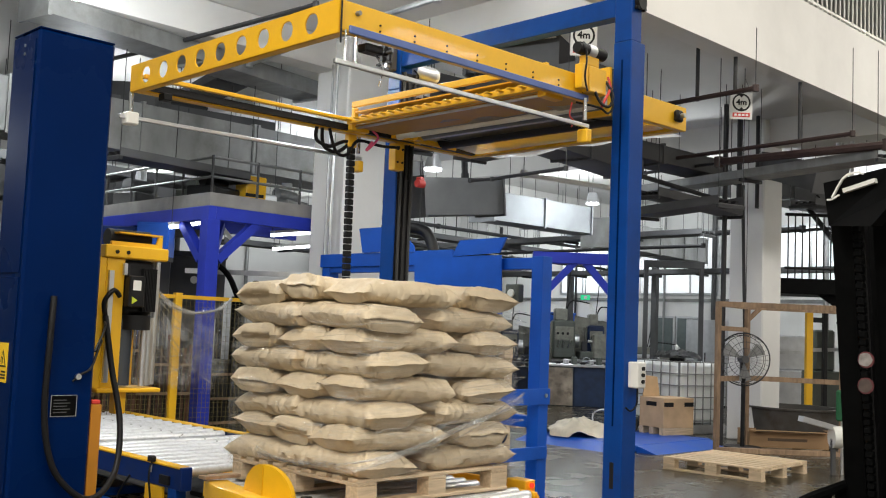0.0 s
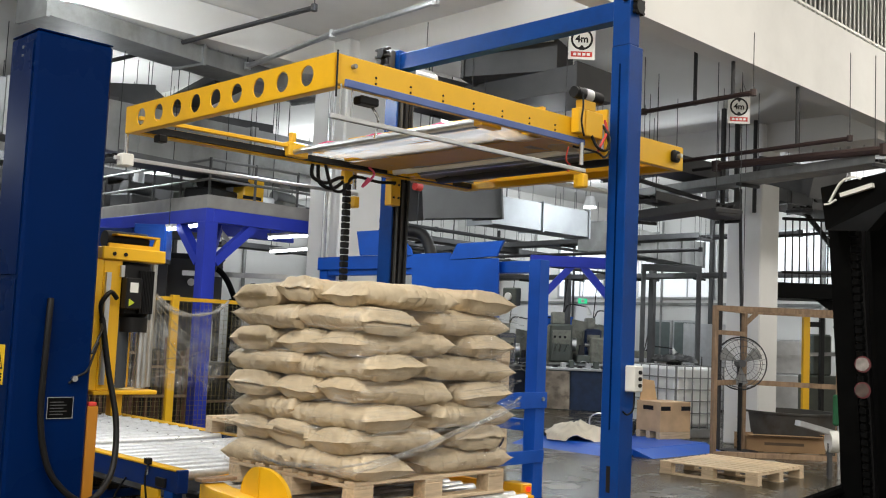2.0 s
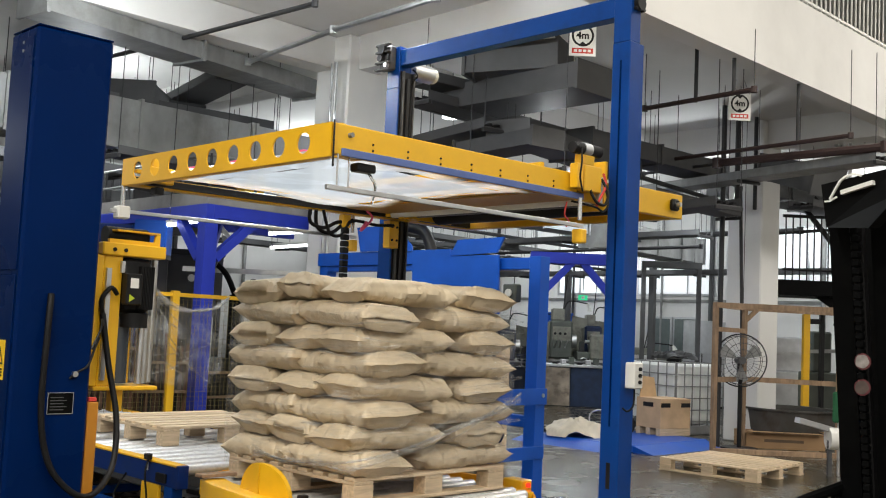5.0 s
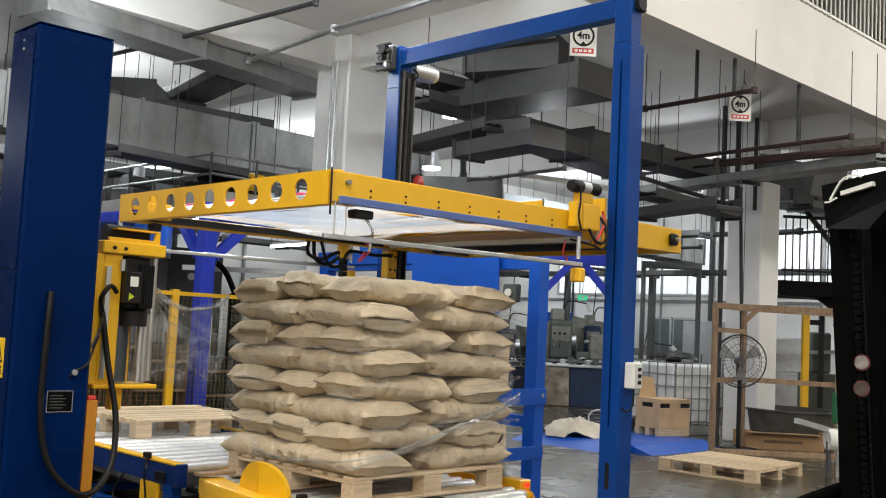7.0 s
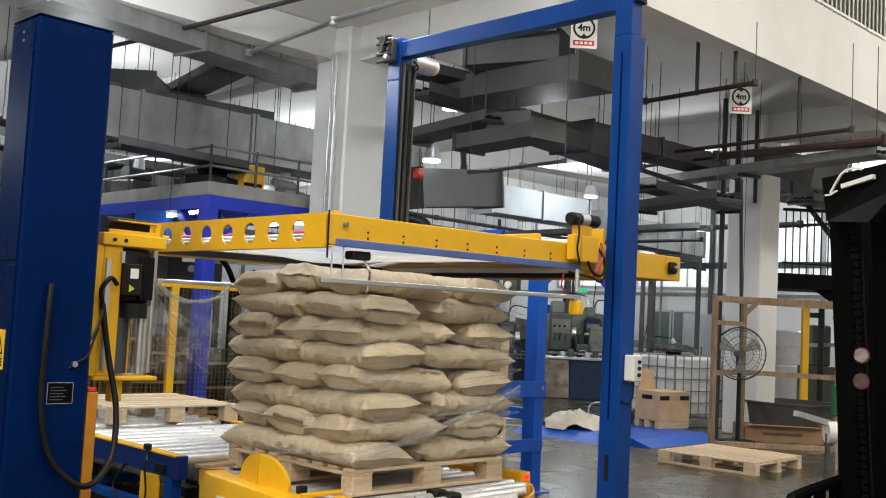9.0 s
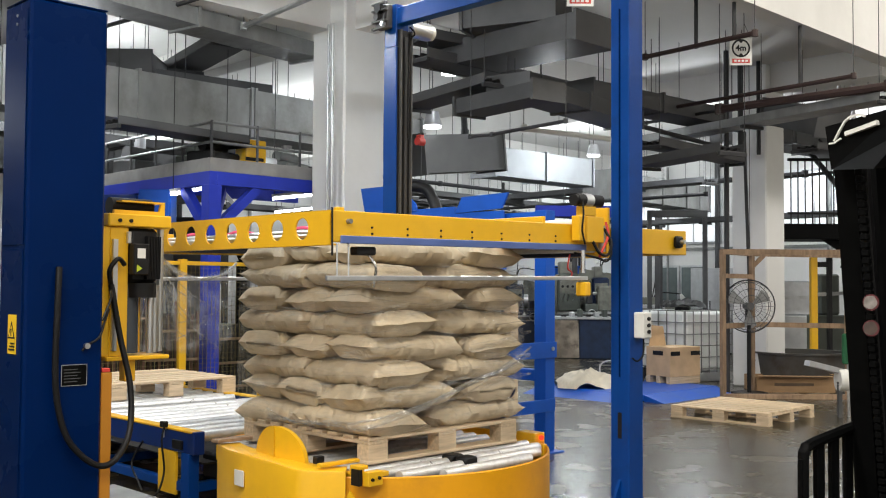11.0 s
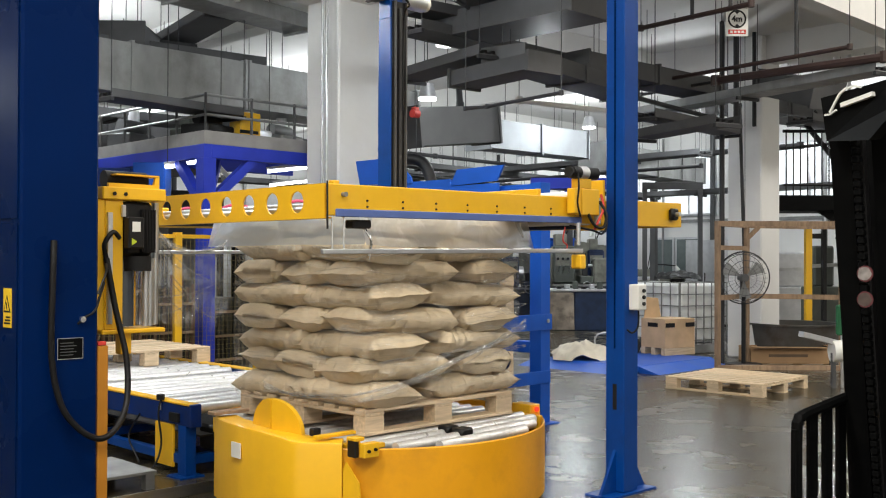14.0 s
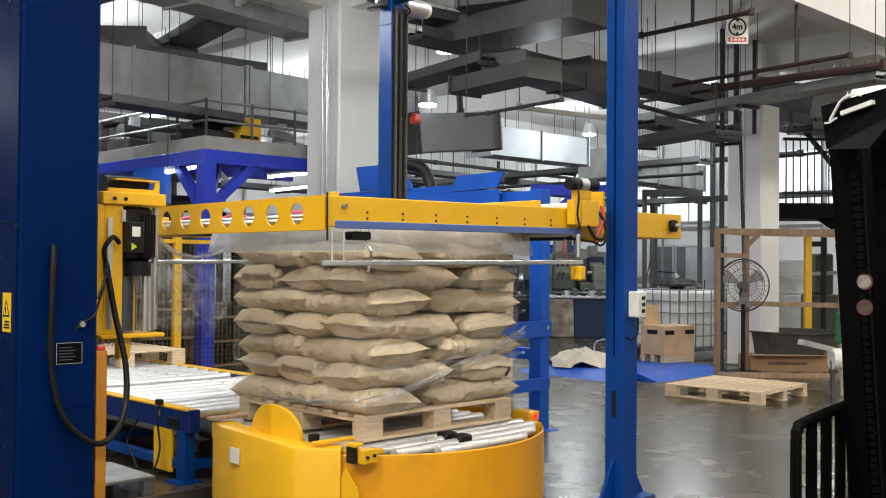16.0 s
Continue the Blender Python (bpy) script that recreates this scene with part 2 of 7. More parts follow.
def thing(name, m=None, label="", category="", group="", kind=""):
    ob = new(name)
    ob.empty_display_size = 0.1
    if m is not None:
        ob.matrix_basis = m
    return tagged(ob, label, category, group, kind)


def box(x0, x1, y0, y1, z0, z1, bevel=0.0, bm=None):
    bm = bm or bmesh.new()
    vs = [bm.verts.new((x, y, z)) for z in (z0, z1) for y in (y0, y1) for x in (x0, x1)]
    fs = [bm.faces.new([vs[i] for i in q]) for q in ((0, 2, 3, 1), (4, 5, 7, 6), (0, 1, 5, 4), (1, 3, 7, 5), (3, 2, 6, 7), (2, 0, 4, 6))]
    if bevel:
        bmesh.ops.bevel(bm, geom=list({e for f in fs for e in f.edges}), offset=bevel, segments=1, affect="EDGES")
    return bm


def cyl(p0, p1, r, seg=12, bm=None, r1=None):
    bm = bm or bmesh.new()
    p0, p1 = Vector(p0), Vector(p1)
    q = (p1 - p0).to_track_quat("Z", "Y")
    r1 = r if r1 is None else r1
    rings = []
    for p, rr in ((p0, r), (p1, r1)):
        rings.append([bm.verts.new(p + q @ Vector((rr * math.cos(2 * math.pi * i / seg), rr * math.sin(2 * math.pi * i / seg), 0))) for i in range(seg)])
    for i in range(seg):
        j = (i + 1) % seg
        bm.faces.new((rings[0][i], rings[0][j], rings[1][j], rings[1][i]))
    bm.faces.new(rings[0][::-1])
    bm.faces.new(rings[1])
    return bm


def bar(p0, p1, w, h, bm=None):
    """A square bar between two points."""
    bm = bm or bmesh.new()
    p0, p1 = Vector(p0), Vector(p1)
    d = (p1 - p0).normalized()
    side = d.cross(Vector((0, 0, 1)))
    side = Vector((1, 0, 0)) if side.length < 1e-3 else side.normalized()
    up = side.cross(d)
    vs = [bm.verts.new(p + side * (a * w / 2) + up * (b * h / 2)) for p in (p0, p1) for a, b in ((-1, -1), (1, -1), (1, 1), (-1, 1))]
    for q in ((0, 1, 2, 3), (7, 6, 5, 4), (0, 4, 5, 1), (1, 5, 6, 2), (2, 6, 7, 3), (3, 7, 4, 0)):
        bm.faces.new([vs[i] for i in q])
    return bm


def hose(points, r, seg=8, steps=6, bm=None):
    """A round cable along a smooth line through the points."""
    bm = bm or bmesh.new()
    pts = [Vector(p) for p in points]
    line = []
    for i in range(len(pts) - 1):
        a, b, c, d = pts[max(i - 1, 0)], pts[i], pts[i + 1], pts[min(i + 2, len(pts) - 1)]
        for k in range(steps):
            t = k / steps
            line.append(0.5 * (2 * b + (c - a) * t + (2 * a - 5 * b + 4 * c - d) * t * t + (3 * b - a - 3 * c + d) * t ** 3))
    line.append(pts[-1])
    prev = None
    for i, p in enumerate(line):
        d = (line[min(i + 1, len(line) - 1)] - line[max(i - 1, 0)]).normalized()
        q = d.to_track_quat("Z", "Y" if abs(d.y) < 0.9 else "X")
        ring = [bm.verts.new(p + q @ Vector((r * math.cos(2 * math.pi * k / seg), r * math.sin(2 * math.pi * k / seg), 0))) for k in range(seg)]
        if prev:
            off = min(range(seg), key=lambda o: (ring[o].co - prev[0].co).length)
            ring = ring[off:] + ring[:off]
            for k in range(seg):
                bm.faces.new((prev[k], prev[(k + 1) % seg], ring[(k + 1) % seg], ring[k]))
        else:
            bm.faces.new(ring[::-1])
        prev = ring
    bm.faces.new(prev)
    return bm


def plate(outline, y0, y1, axis="y", bm=None):
    """A flat plate: an outline in two axes, extruded along the third."""
    bm = bm or bmesh.new()
    def place(a, b, c):
        return {"y": (a, c, b), "x": (c, a, b), "z": (a, b, c)}[axis]
    lo = [bm.verts.new(place(a, b, y0)) for a, b in outline]
    hi = [bm.verts.new(place(a, b, y1)) for a, b in outline]
    bm.faces.new(lo)
    bm.faces.new(hi[::-1])
    n = len(outline)
    for i in range(n):
        bm.faces.new((lo[i], hi[i], hi[(i + 1) % n], lo[(i + 1) % n]))
    return bm


# ---- the hall ----
floor_mat = mat("worn_grey_floor", (0.052, 0.043, 0.026), 0.25, vary=0.55, scale=2.2, bump=0.11, bump_scale=5, dirt=(0.020, 0.018, 0.014), dirt_amount=0.85, dirt_scale=1.4)
tagged(part("floor", box(-14, 17, -14, 16, -0.2, 0), floor_mat), "worn grey polished concrete factory floor", "floor", kind="structure")
tagged(part("wall_north", box(-14, 17, 16, 16.3, 0, 8), WHITE), "white painted factory wall", "wall", kind="structure")
tagged(part("wall_east", box(17, 17.3, -14, 16.3, 0, 8), WHITE), "white painted factory wall", "wall", kind="structure")
tagged(part("wall_south", box(-14.3, 17.3, -14.3, -14, 0, 8), WHITE), "white painted factory wall", "wall", kind="structure")
tagged(part("wall_west", box(-14.3, -14, -14, 16.3, 0, 8), WHITE), "white painted factory wall", "wall", kind="structure")
tagged(part("ceiling", box(-14.3, 17.3, -14.3, 16.3, 8, 8.3), WHITE), "white painted hall ceiling", "ceiling", kind="structure")

SLAB_Z, EDGE_Y = 4.5, 0.55
tagged(part("mezzanine_slab", box(-14, 17, EDGE_Y + 0.25, 16, SLAB_Z + 0.28, SLAB_Z + 0.5), SLABW), "white painted mezzanine floor slab overhead", "slab", kind="structure")
tagged(part("edge_beam", box(-14, 17, EDGE_Y, EDGE_Y + 0.25, SLAB_Z, SLAB_Z + 0.95), SLABW), "white painted concrete edge beam of the mezzanine", "beam", kind="structure")
for bx in (-4.4, 3.27, 9.85):
    tagged(part("cross_beam", box(bx - 0.15, bx + 0.15, EDGE_Y + 0.25, 16, SLAB_Z - 0.12, SLAB_Z + 0.28), SLABW), "white painted concrete beam under the mezzanine", "beam", kind="structure")
for by in (4.5, 10.5):
    tagged(part("long_beam", box(-14, 17, by - 0.15, by + 0.15, SLAB_Z - 0.1, SLAB_Z + 0.27), SLABW), "white painted concrete beam under the mezzanine", "beam", kind="structure")


def column(x, y, s, label):
    c = thing("column", pose(x, y, 0), label, "column", "columns", "structure")
    part("shaft", box(-s / 2, s / 2, -s / 2, s / 2, 0, SLAB_Z + 0.27, 0.02), WHITE, c)
    return c


column(3.27, 4.38, 0.6, "square white painted concrete column with conduit pipes")
column(9.85, 2.72, 0.56, "square grey-white concrete column beside the storage bay")

# balustrade on the mezzanine edge
rail = thing("balustrade", pose(0, EDGE_Y + 0.08, SLAB_Z + 0.95), "white steel balustrade on the mezzanine edge", "railing")
part("top_rail", box(2, 17, -0.02, 0.02, 1.0, 1.04), WHITEP, rail)
part("bottom_rail", box(2, 17, -0.015, 0.015, 0.08, 0.11), WHITEP, rail)
b0 = part("baluster", cyl((0, 0, 0.0), (0, 0, 1.0), 0.011, 6), WHITEP, rail)
b0.location = (2.0, 0, 0)
for i in range(1, 120):
    same_mesh("baluster", b0, pose(2.0 + 0.125 * i, 0, 0), rail)

# ---- gantry ----
gantry = thing("gantry", pose(0, 0, 0), "blue steel gantry with two posts and a top beam", "machine frame")
part("front_post", box(1.03, 1.18, -1.14, -1.0, 0.012, 3.32, 0.006), BLUE, gantry)
part("post_head", box(1.03, 1.14, -1.135, -1.005, 3.32, 3.65, 0.004), BLUE, gantry)
part("rear_post", box(1.03, 1.20, 1.03, 1.18, 0.012, 3.32, 0.006), BLUE, gantry)
part("post_head", box(1.03, 1.16, 1.035, 1.175, 3.32, 3.65, 0.004), BLUE, gantry)
part("top_beam", box(1.035, 1.13, -1.004, 1.034, 3.49, 3.62, 0.005), BLUE, gantry)
for y in (-1.07, 1.105):
    part("base_plate", box(0.86, 1.34, y - 0.10, y + 0.10, 0, 0.012), BLUE, gantry)
    part("gusset", plate([(0.88, 0.0122), (1.03, 0.0122), (1.03, 0.27)], y - 0.01, y + 0.01), BLUE, gantry)
    part("gusset", plate([(1.18, 0.0122), (1.34, 0.0122), (1.18, 0.27)], y - 0.01, y + 0.01), BLUE, gantry)
part("slot", box(1.029, 1.0305, -1.085, -1.055, 0.52, 0.68), BLACK, gantry, "dark slot cut in the post")
part("slot", box(1.026, 1.0305, -1.075, -1.065, 0.9, 3.2), DEEPBLUE, gantry)
part("guide_rail", box(1.04, 1.19, 1.022, 1.0295, 0.2, 3.45), BLACK, gantry, "black guide rail with a chain")
for x in (1.06, 1.17):
    part("edge_strip", box(x - 0.006, x + 0.006, 1.0, 1.022, 0.2, 3.45), DARKDUCT, gantry)
part("chain", box(1.10, 1.13, 1.008, 1.0215, 0.2, 3.4), PIPE, gantry, "steel roller chain")
part("hose", hose([(1.1, 0.95, 3.46), (1.1, 0.9, 3.40), (1.12, 0.98, 3.3), (1.12, 0.99, 2.6)], 0.008), RUBBER, gantry)
# chain wheel bearing on the front post, gear box on the rear post
bear = part("bearing", cyl((1.10, -1.137, 3.57), (1.10, -1.17, 3.57), 0.045, 14), BLACK, gantry, "black flange bearing", smooth=True)
for a in range(4):
    part("bolt", cyl((1.10 + 0.052 * math.cos(a * 1.571 + 0.78), -1.139, 3.57 + 0.052 * math.sin(a * 1.571 + 0.78)), (1.10 + 0.052 * math.cos(a * 1.571 + 0.78), -1.165, 3.57 + 0.052 * math.sin(a * 1.571 + 0.78)), 0.013, 8), BLACK, bear)
part("sensor", box(1.0, 1.03, -1.12, -1.09, 3.60, 3.64, 0.004), BLACK, gantry)
gear = part("gearbox", box(0.965, 1.03, 1.07, 1.21, 3.46, 3.65, 0.012), DARKDUCT, gantry, "grey aluminium worm gearbox", smooth=True)
for z_ in (3.45, 3.505, 3.59, 3.645):
    part("rib", box(0.93, 0.964, 1.06, 1.22, z_, z_ + 0.016, 0.003), DARKDUCT, gear)
part("flange", cyl((0.964, 1.14, 3.615), (0.92, 1.14, 3.615), 0.038, 18), BLACK, gear, smooth=True)
part("hub", cyl((0.964, 1.16, 3.55), (0.925, 1.16, 3.55), 0.028, 14), PIPE, gear, smooth=True)
part("hub", cyl((0.964, 1.10, 3.49), (0.93, 1.10, 3.49), 0.018, 12), ALU, gear, smooth=True)
part("slot", box(0.945, 0.9635, 1.075, 1.10, 3.53, 3.58, 0.003), BLACK, gear)
drive = part("motor", cyl((1.2, 1.09, 3.5), (1.42, 1.09, 3.5), 0.07, 20), ALU, gantry, "white electric lifting motor", smooth=True)
part("end_cap", cyl((1.42, 1.09, 3.5), (1.46, 1.09, 3.5), 0.06, 20), WHITEP, drive)

# switch box on the front post
sb = thing("switch_box", pose(1.105, -1.14, 1.2), "small white switch box with black knobs on the blue post", "switch box")
part("housing", box(-0.03, 0.06, -0.075, -0.0005, -0.06, 0.10, 0.006), WHITEP, sb)
for z in (0.06, 0.02, -0.02):
    part("knob", cyl((0.02, -0.075, z), (0.02, -0.087, z), 0.012, 12), BLACK, sb)
part("cable", hose([(0.02, -0.04, -0.06), (0.0, -0.05, -0.16), (-0.03, -0.03, -0.2), (-0.07, -0.02, -0.18)], 0.006), RUBBER, sb)

# ---- mast of the wrapper ----
mast = thing("wrapper_mast", pose(0, 0, 0), "dark blue sheet metal mast of the stretch wrapper", "machine")
part("cabinet", box(-2.3, -1.927, -0.2, 0.1, 0, 2.765, 0.012), DEEPBLUE, mast)
part("top_cover", box(-2.298, -1.929, -0.198, 0.098, 2.765, 2.772, 0.002), DEEPBLUE, mast)
part("side_panel", box(-2.304, -2.3005, -0.17, 0.08, 1.63, 2.72, 0.002), DEEPBLUE, mast)
part("side_panel", box(-2.304, -2.3005, -0.17, 0.08, 0.25, 1.61, 0.002), DEEPBLUE, mast)
for z in (2.70, 2.66):
    part("screw", cyl((-2.305, -0.06, z), (-2.309, -0.06, z), 0.008, 8), STEEL, mast)
npl = part("nameplate", box(-2.124, -2.006, -0.203, -0.2005, 0.981, 1.074), FORK, mast, "black nameplate with grey lines")
for i in range(5):
    part("line", box(-2.114, -2.05 + 0.015 * (i % 2), -0.2042, -0.2032, 1.052 - 0.014 * i, 1.056 - 0.014 * i), DARKDUCT, npl)
for bx0, bx1, bz0, bz1 in ((-2.124, -2.006, 1.0745, 1.077), (-2.124, -2.006, 0.978, 0.9805), (-2.127, -2.1245, 0.978, 1.077), (-2.0055, -2.003, 0.978, 1.077)):
    part("rim", box(bx0, bx1, -0.2038, -0.2005, bz0, bz1), ALU, npl)
part("knob", cyl((-2.009, -0.2005, 1.162), (-2.009, -0.218, 1.162), 0.014, 14), STEEL, mast, "round key switch", smooth=True)
wl = part("warning_label", box(-2.3043, -2.3005, -0.12, -0.03, 1.13, 1.31), mat("label_yellow", (0.85, 0.55, 0.02), 0.5, vary=0.03), mast, "yellow warning label")
wl.location = (-0.004, 0, 0)
part("triangle", plate([(-0.115, 1.2), (-0.035, 1.2), (-0.075, 1.28)], -2.3055, -2.3045, "x"), BLACK, wl)
part("triangle_face", plate([(-0.102, 1.208), (-0.048, 1.208), (-0.075, 1.262)], -2.3066, -2.3056, "x"), wl.data.materials[0], wl)
part("bolt_mark", plate([(-0.079, 1.214), (-0.071, 1.214), (-0.069, 1.245), (-0.081, 1.245)], -2.3077, -2.3067, "x"), BLACK, wl)
for k_ in range(3):
    part("bar", box(-2.3055, -2.3045, -0.112, -0.044 - 0.01 * k_, 1.146 + 0.014 * k_, 1.154 + 0.014 * k_), BLACK, wl)
part("guard_strip", box(-1.924, -1.87, -0.19, -0.02, 0.02, 1.03, 0.004), ORANGE, mast, "orange-yellow edge guard")
part("indicator", box(-1.92, -1.88, -0.19, -0.15, 1.031, 1.05, 0.003), REDP, mast, "red marker on the guard")
for z in (0.93, 0.86, 0.79):
    part("bolt", cyl((-1.869, -0.1, z), (-1.845, -0.1, z), 0.018, 8), BLACK, mast)
part("cable", hose([(-2.15, -0.21, 1.53), (-2.165, -0.235, 1.35), (-2.17, -0.24, 1.0), (-2.13, -0.25, 0.78), (-2.05, -0.26, 0.66), (-1.95, -0.26, 0.60), (-1.86, -0.24, 0.63), (-1.77, -0.18, 0.74), (-1.74, -0.12, 0.95), (-1.77, -0.06, 1.2), (-1.80, -0.02, 1.45)], 0.015, 10), RUBBER, mast, "thick black hanging cable", smooth=True)
part("thin_cable", hose([(-2.03, -0.202, 1.14), (-2.0, -0.21, 1.17), (-1.95, -0.21, 1.2), (-1.9, -0.16, 1.27), (-1.85, -0.1, 1.33)], 0.006), RUBBER, mast)

# ---- film carriage ----
fc = thing("film_carriage", pose(0, 0, 0), "yellow film carriage with black motor and steel rollers on the mast", "film carriage")
part("column", box(-1.80, -1.70, 0.0, 0.04, 1.09, 1.745, 0.004), YELLOW, fc)
part("back_plate", box(-1.84, -1.80, 0.0, 0.12, 1.09, 1.745, 0.004), YELLOW, fc)
part("guide_rail", box(-1.79, -1.765, -0.018, -0.001, 1.12, 1.68), ALU, fc)
part("top_plate", box(-1.82, -1.47, -0.02, 0.22, 1.745, 1.81, 0.006), YELLOW, fc)
part("top_bracket", plate([(-1.78, 1.81), (-1.50, 1.81), (-1.50, 1.87), (-1.52, 1.87), (-1.53, 1.83), (-1.78, 1.83)], 0.0, 0.02), YELLOW, fc)
part("cover_strip", box(-1.74, -1.50, 0.0, 0.1, 1.872, 1.88), YELLOW, fc)
part("black_motor", cyl((-1.76, 0.1, 1.855), (-1.53, 0.1, 1.855), 0.045, 16), BLACK, fc, smooth=True)
mo = part("motor", box(-1.695, -1.53, 0.0, 0.15, 1.46, 1.74, 0.02), BLACK, fc, "black geared motor with cooling fins", smooth=True)
for i in range(9):
    part("fin", box(-1.61 + 0.0088 * i, -1.606 + 0.0088 * i, -0.03, 0.0, 1.48, 1.70), BLACK, mo)
part("terminal_box", box(-1.70, -1.615, -0.06, -0.001, 1.50, 1.66, 0.006), BLACK, mo)
part("fan_cowl", cyl((-1.60, 0.05, 1.385), (-1.60, 0.05, 1.46), 0.075, 18), BLACK, mo, smooth=True)
part("white_label", box(-1.682, -1.638, -0.062, -0.0605, 1.585, 1.635), WHITEP, mo, "white motor label")
part("yellow_sticker", plate([(-1.685, 1.515), (-1.685, 1.553), (-1.655, 1.534)], -0.063, -0.0605), mat("lime_sticker", (0.5, 0.6, 0.03), 0.5), mo, "lime yellow triangle sticker")
part("tag", box(-1.72, -1.70, -0.03, -0.01, 1.66, 1.72, 0.002), ALU, fc)
for x, y, r, m in ((-1.565, 0.02, 0.016, ALU), (-1.525, 0.05, 0.020, STEEL), (-1.492, 0.09, 0.016, ALU), (-1.60, 0.1, 0.02, YELLOW)):
    part("roller", cyl((x, y, 1.10), (x, y, 1.45), r, 14), m, fc, smooth=True)
part("roller", cyl((-1.458, 0.12, 1.10), (-1.458, 0.12, 1.745), 0.019, 14), STEEL, fc, smooth=True)
part("film_roll", cyl((-1.655, 0.10, 1.10), (-1.655, 0.10, 1.44), 0.06, 20), mat("film_roll", (0.05, 0.06, 0.075), 0.12, vary=0.1), fc, "dark roll of clear stretch film", smooth=True)
part("bottom_plate", box(-1.82, -1.47, -0.02, 0.22, 1.068, 1.09, 0.005), YELLOW, fc)
part("foot", box(-1.70, -1.64, 0.02, 0.08, 0.96, 1.068, 0.004), YELLOW, fc)
for x in (-1.76, -1.70):
    part("bolt", cyl((x, -0.021, 1.775), (x, -0.028, 1.775), 0.010, 8), BLACK, fc)
part("cable", hose([(-1.80, -0.02, 1.45), (-1.82, -0.04, 1.52), (-1.78, -0.05, 1.58), (-1.74, -0.04, 1.55)], 0.012), RUBBER, fc)
part("thin_cable", hose([(-1.93, -0.2, 1.28), (-1.87, -0.16, 1.38), (-1.82, -0.06, 1.42), (-1.80, -0.02, 1.40)], 0.006), RUBBER, fc)

# film from the carriage to the load: a thin web, a gathered sagging edge and loose strands
web = thing("film_web", pose(0, 0, 0), "wrinkled clear stretch film between carriage and load", "stretch film")
WEB = film_mat("film_web", 0.0, sheen=0.03, wrinkle=1.0, scale=4, stretch=(1, 1, 3))
WEBROPE = film_mat("film_web_rope", 0.10, sheen=0.14, wrinkle=1.0, scale=20)
bm = bmesh.new()
rows = []
for i in range(25):
    u = i / 24
    a = Vector((-1.44, 0.14, 0)).lerp(Vector((-0.66, 0.62, 0)), u)
    top = 1.58 - 0.30 * u * (1 - u) - 0.05 * u
    rows.append([bm.verts.new((a.x + 0.03 * noise.noise((u * 7, k * 0.6, 0)), a.y + 0.04 * noise.noise((u * 9, k * 0.5, 4)), 1.10 - 0.12 * u + (top - 1.10 + 0.12 * u) * k / 14)) for k in range(15)])
for i in range(24):
    for k in range(14):
        bm.faces.new((rows[i][k], rows[i + 1][k], rows[i + 1][k + 1], rows[i][k + 1]))
part("web", bm, WEB, web, smooth=True)
wr = random.Random(3)
for k in range(5):
    dz = wr.uniform(-0.012, 0.012)
    part("gathered_edge", hose([(-1.44, 0.13, 1.60 + dz), (-1.29, 0.23, 1.53 + dz * 2), (-1.12, 0.33, 1.495 + dz), (-0.95, 0.44, 1.49 - dz), (-0.78, 0.55, 1.53 + dz), (-0.66, 0.62, 1.58 - dz)], wr.uniform(0.004, 0.009), 6), WEBROPE, web, smooth=True)
for z0, z1, u1 in ((1.56, 1.30, 0.75), (1.54, 1.38, 0.35), (1.42, 1.06, 0.8), (1.24, 1.33, 0.95), (1.14, 1.26, 0.6), (1.50, 1.20, 0.5), (1.32, 1.12, 0.45)):
    a, b = Vector((-1.44, 0.14, z0)), Vector((-1.44, 0.14, 0)).lerp(Vector((-0.66, 0.62, 0)), u1) + Vector((0, 0, z1))
    part("strand", hose([a, a.lerp(b, 0.5) - Vector((0, 0, 0.03)), b], 0.0032, 5), WEBROPE, web, smooth=True)

# ---- roller conveyor ----
NAVY = mat("navy_paint", (0.003, 0.025, 0.15), 0.4, spec=0.25, vary=0.15, scale=4, dirt=(0.03, 0.03, 0.035), dirt_amount=0.4, dirt_scale=7)
conv = thing("roller_conveyor", pose(0, 0, 0), "blue roller conveyor with bright steel rollers and yellow edge", "conveyor")
part("side_rail", box(-0.66, -0.60, 1.1, 5.0, 0.34, 0.475, 0.004), NAVY, conv)
part("side_rail", box(0.86, 0.92, 1.0, 5.0, 0.34, 0.475, 0.004), BLUE, conv)
part("edge_cover", box(-0.665, -0.585, 1.1, 2.75, 0.476, 0.49, 0.003), YELLOW, conv, "yellow painted edge cover")
part("edge_cover", box(0.84, 0.925, 1.02, 5.0, 0.476, 0.49, 0.003), YELLOW, conv)
part("end_cap", box(-0.67, -0.59, 1.07, 1.1, 0.34, 0.49, 0.004), NAVY, conv)
# black sheet added to give the shade under the rollers
part("shade_plate", box(-0.55, 0.8, 1.15, 5.0, 0.26, 0.27), BLACK, conv)
r0 = part("roller", cyl((-0.58, 0, 0), (0.84, 0, 0), 0.038, 16), ROLLER, conv, smooth=True)
r0.matrix_basis = pose(0, 1.16, 0.449)
for i in range(1, 22):
    if i != 9:
        same_mesh("roller", r0, pose(0, 1.16 + 0.18 * i, 0.449), conv)
leg = part("leg", box(-0.66, -0.58, -0.05, 0.05, 0, 0.34, 0.003), BLUE, conv)
leg.location = (0, 1.2, 0)
for x, y in ((0, 2.6), (0, 4.2), (1.5, 1.2), (1.5, 2.6), (1.5, 4.2)):
    same_mesh("leg", leg, pose(x, y, 0), conv)
for y in (1.2, 2.6, 4.2):
    part("foot_plate", box(-0.72, -0.54, y - 0.09, y + 0.09, 0.0, 0.012), BLUE, conv)
    part("crossbar", box(-0.58, 0.86, y - 0.03, y + 0.03, 0.08, 0.14), BLUE, conv)
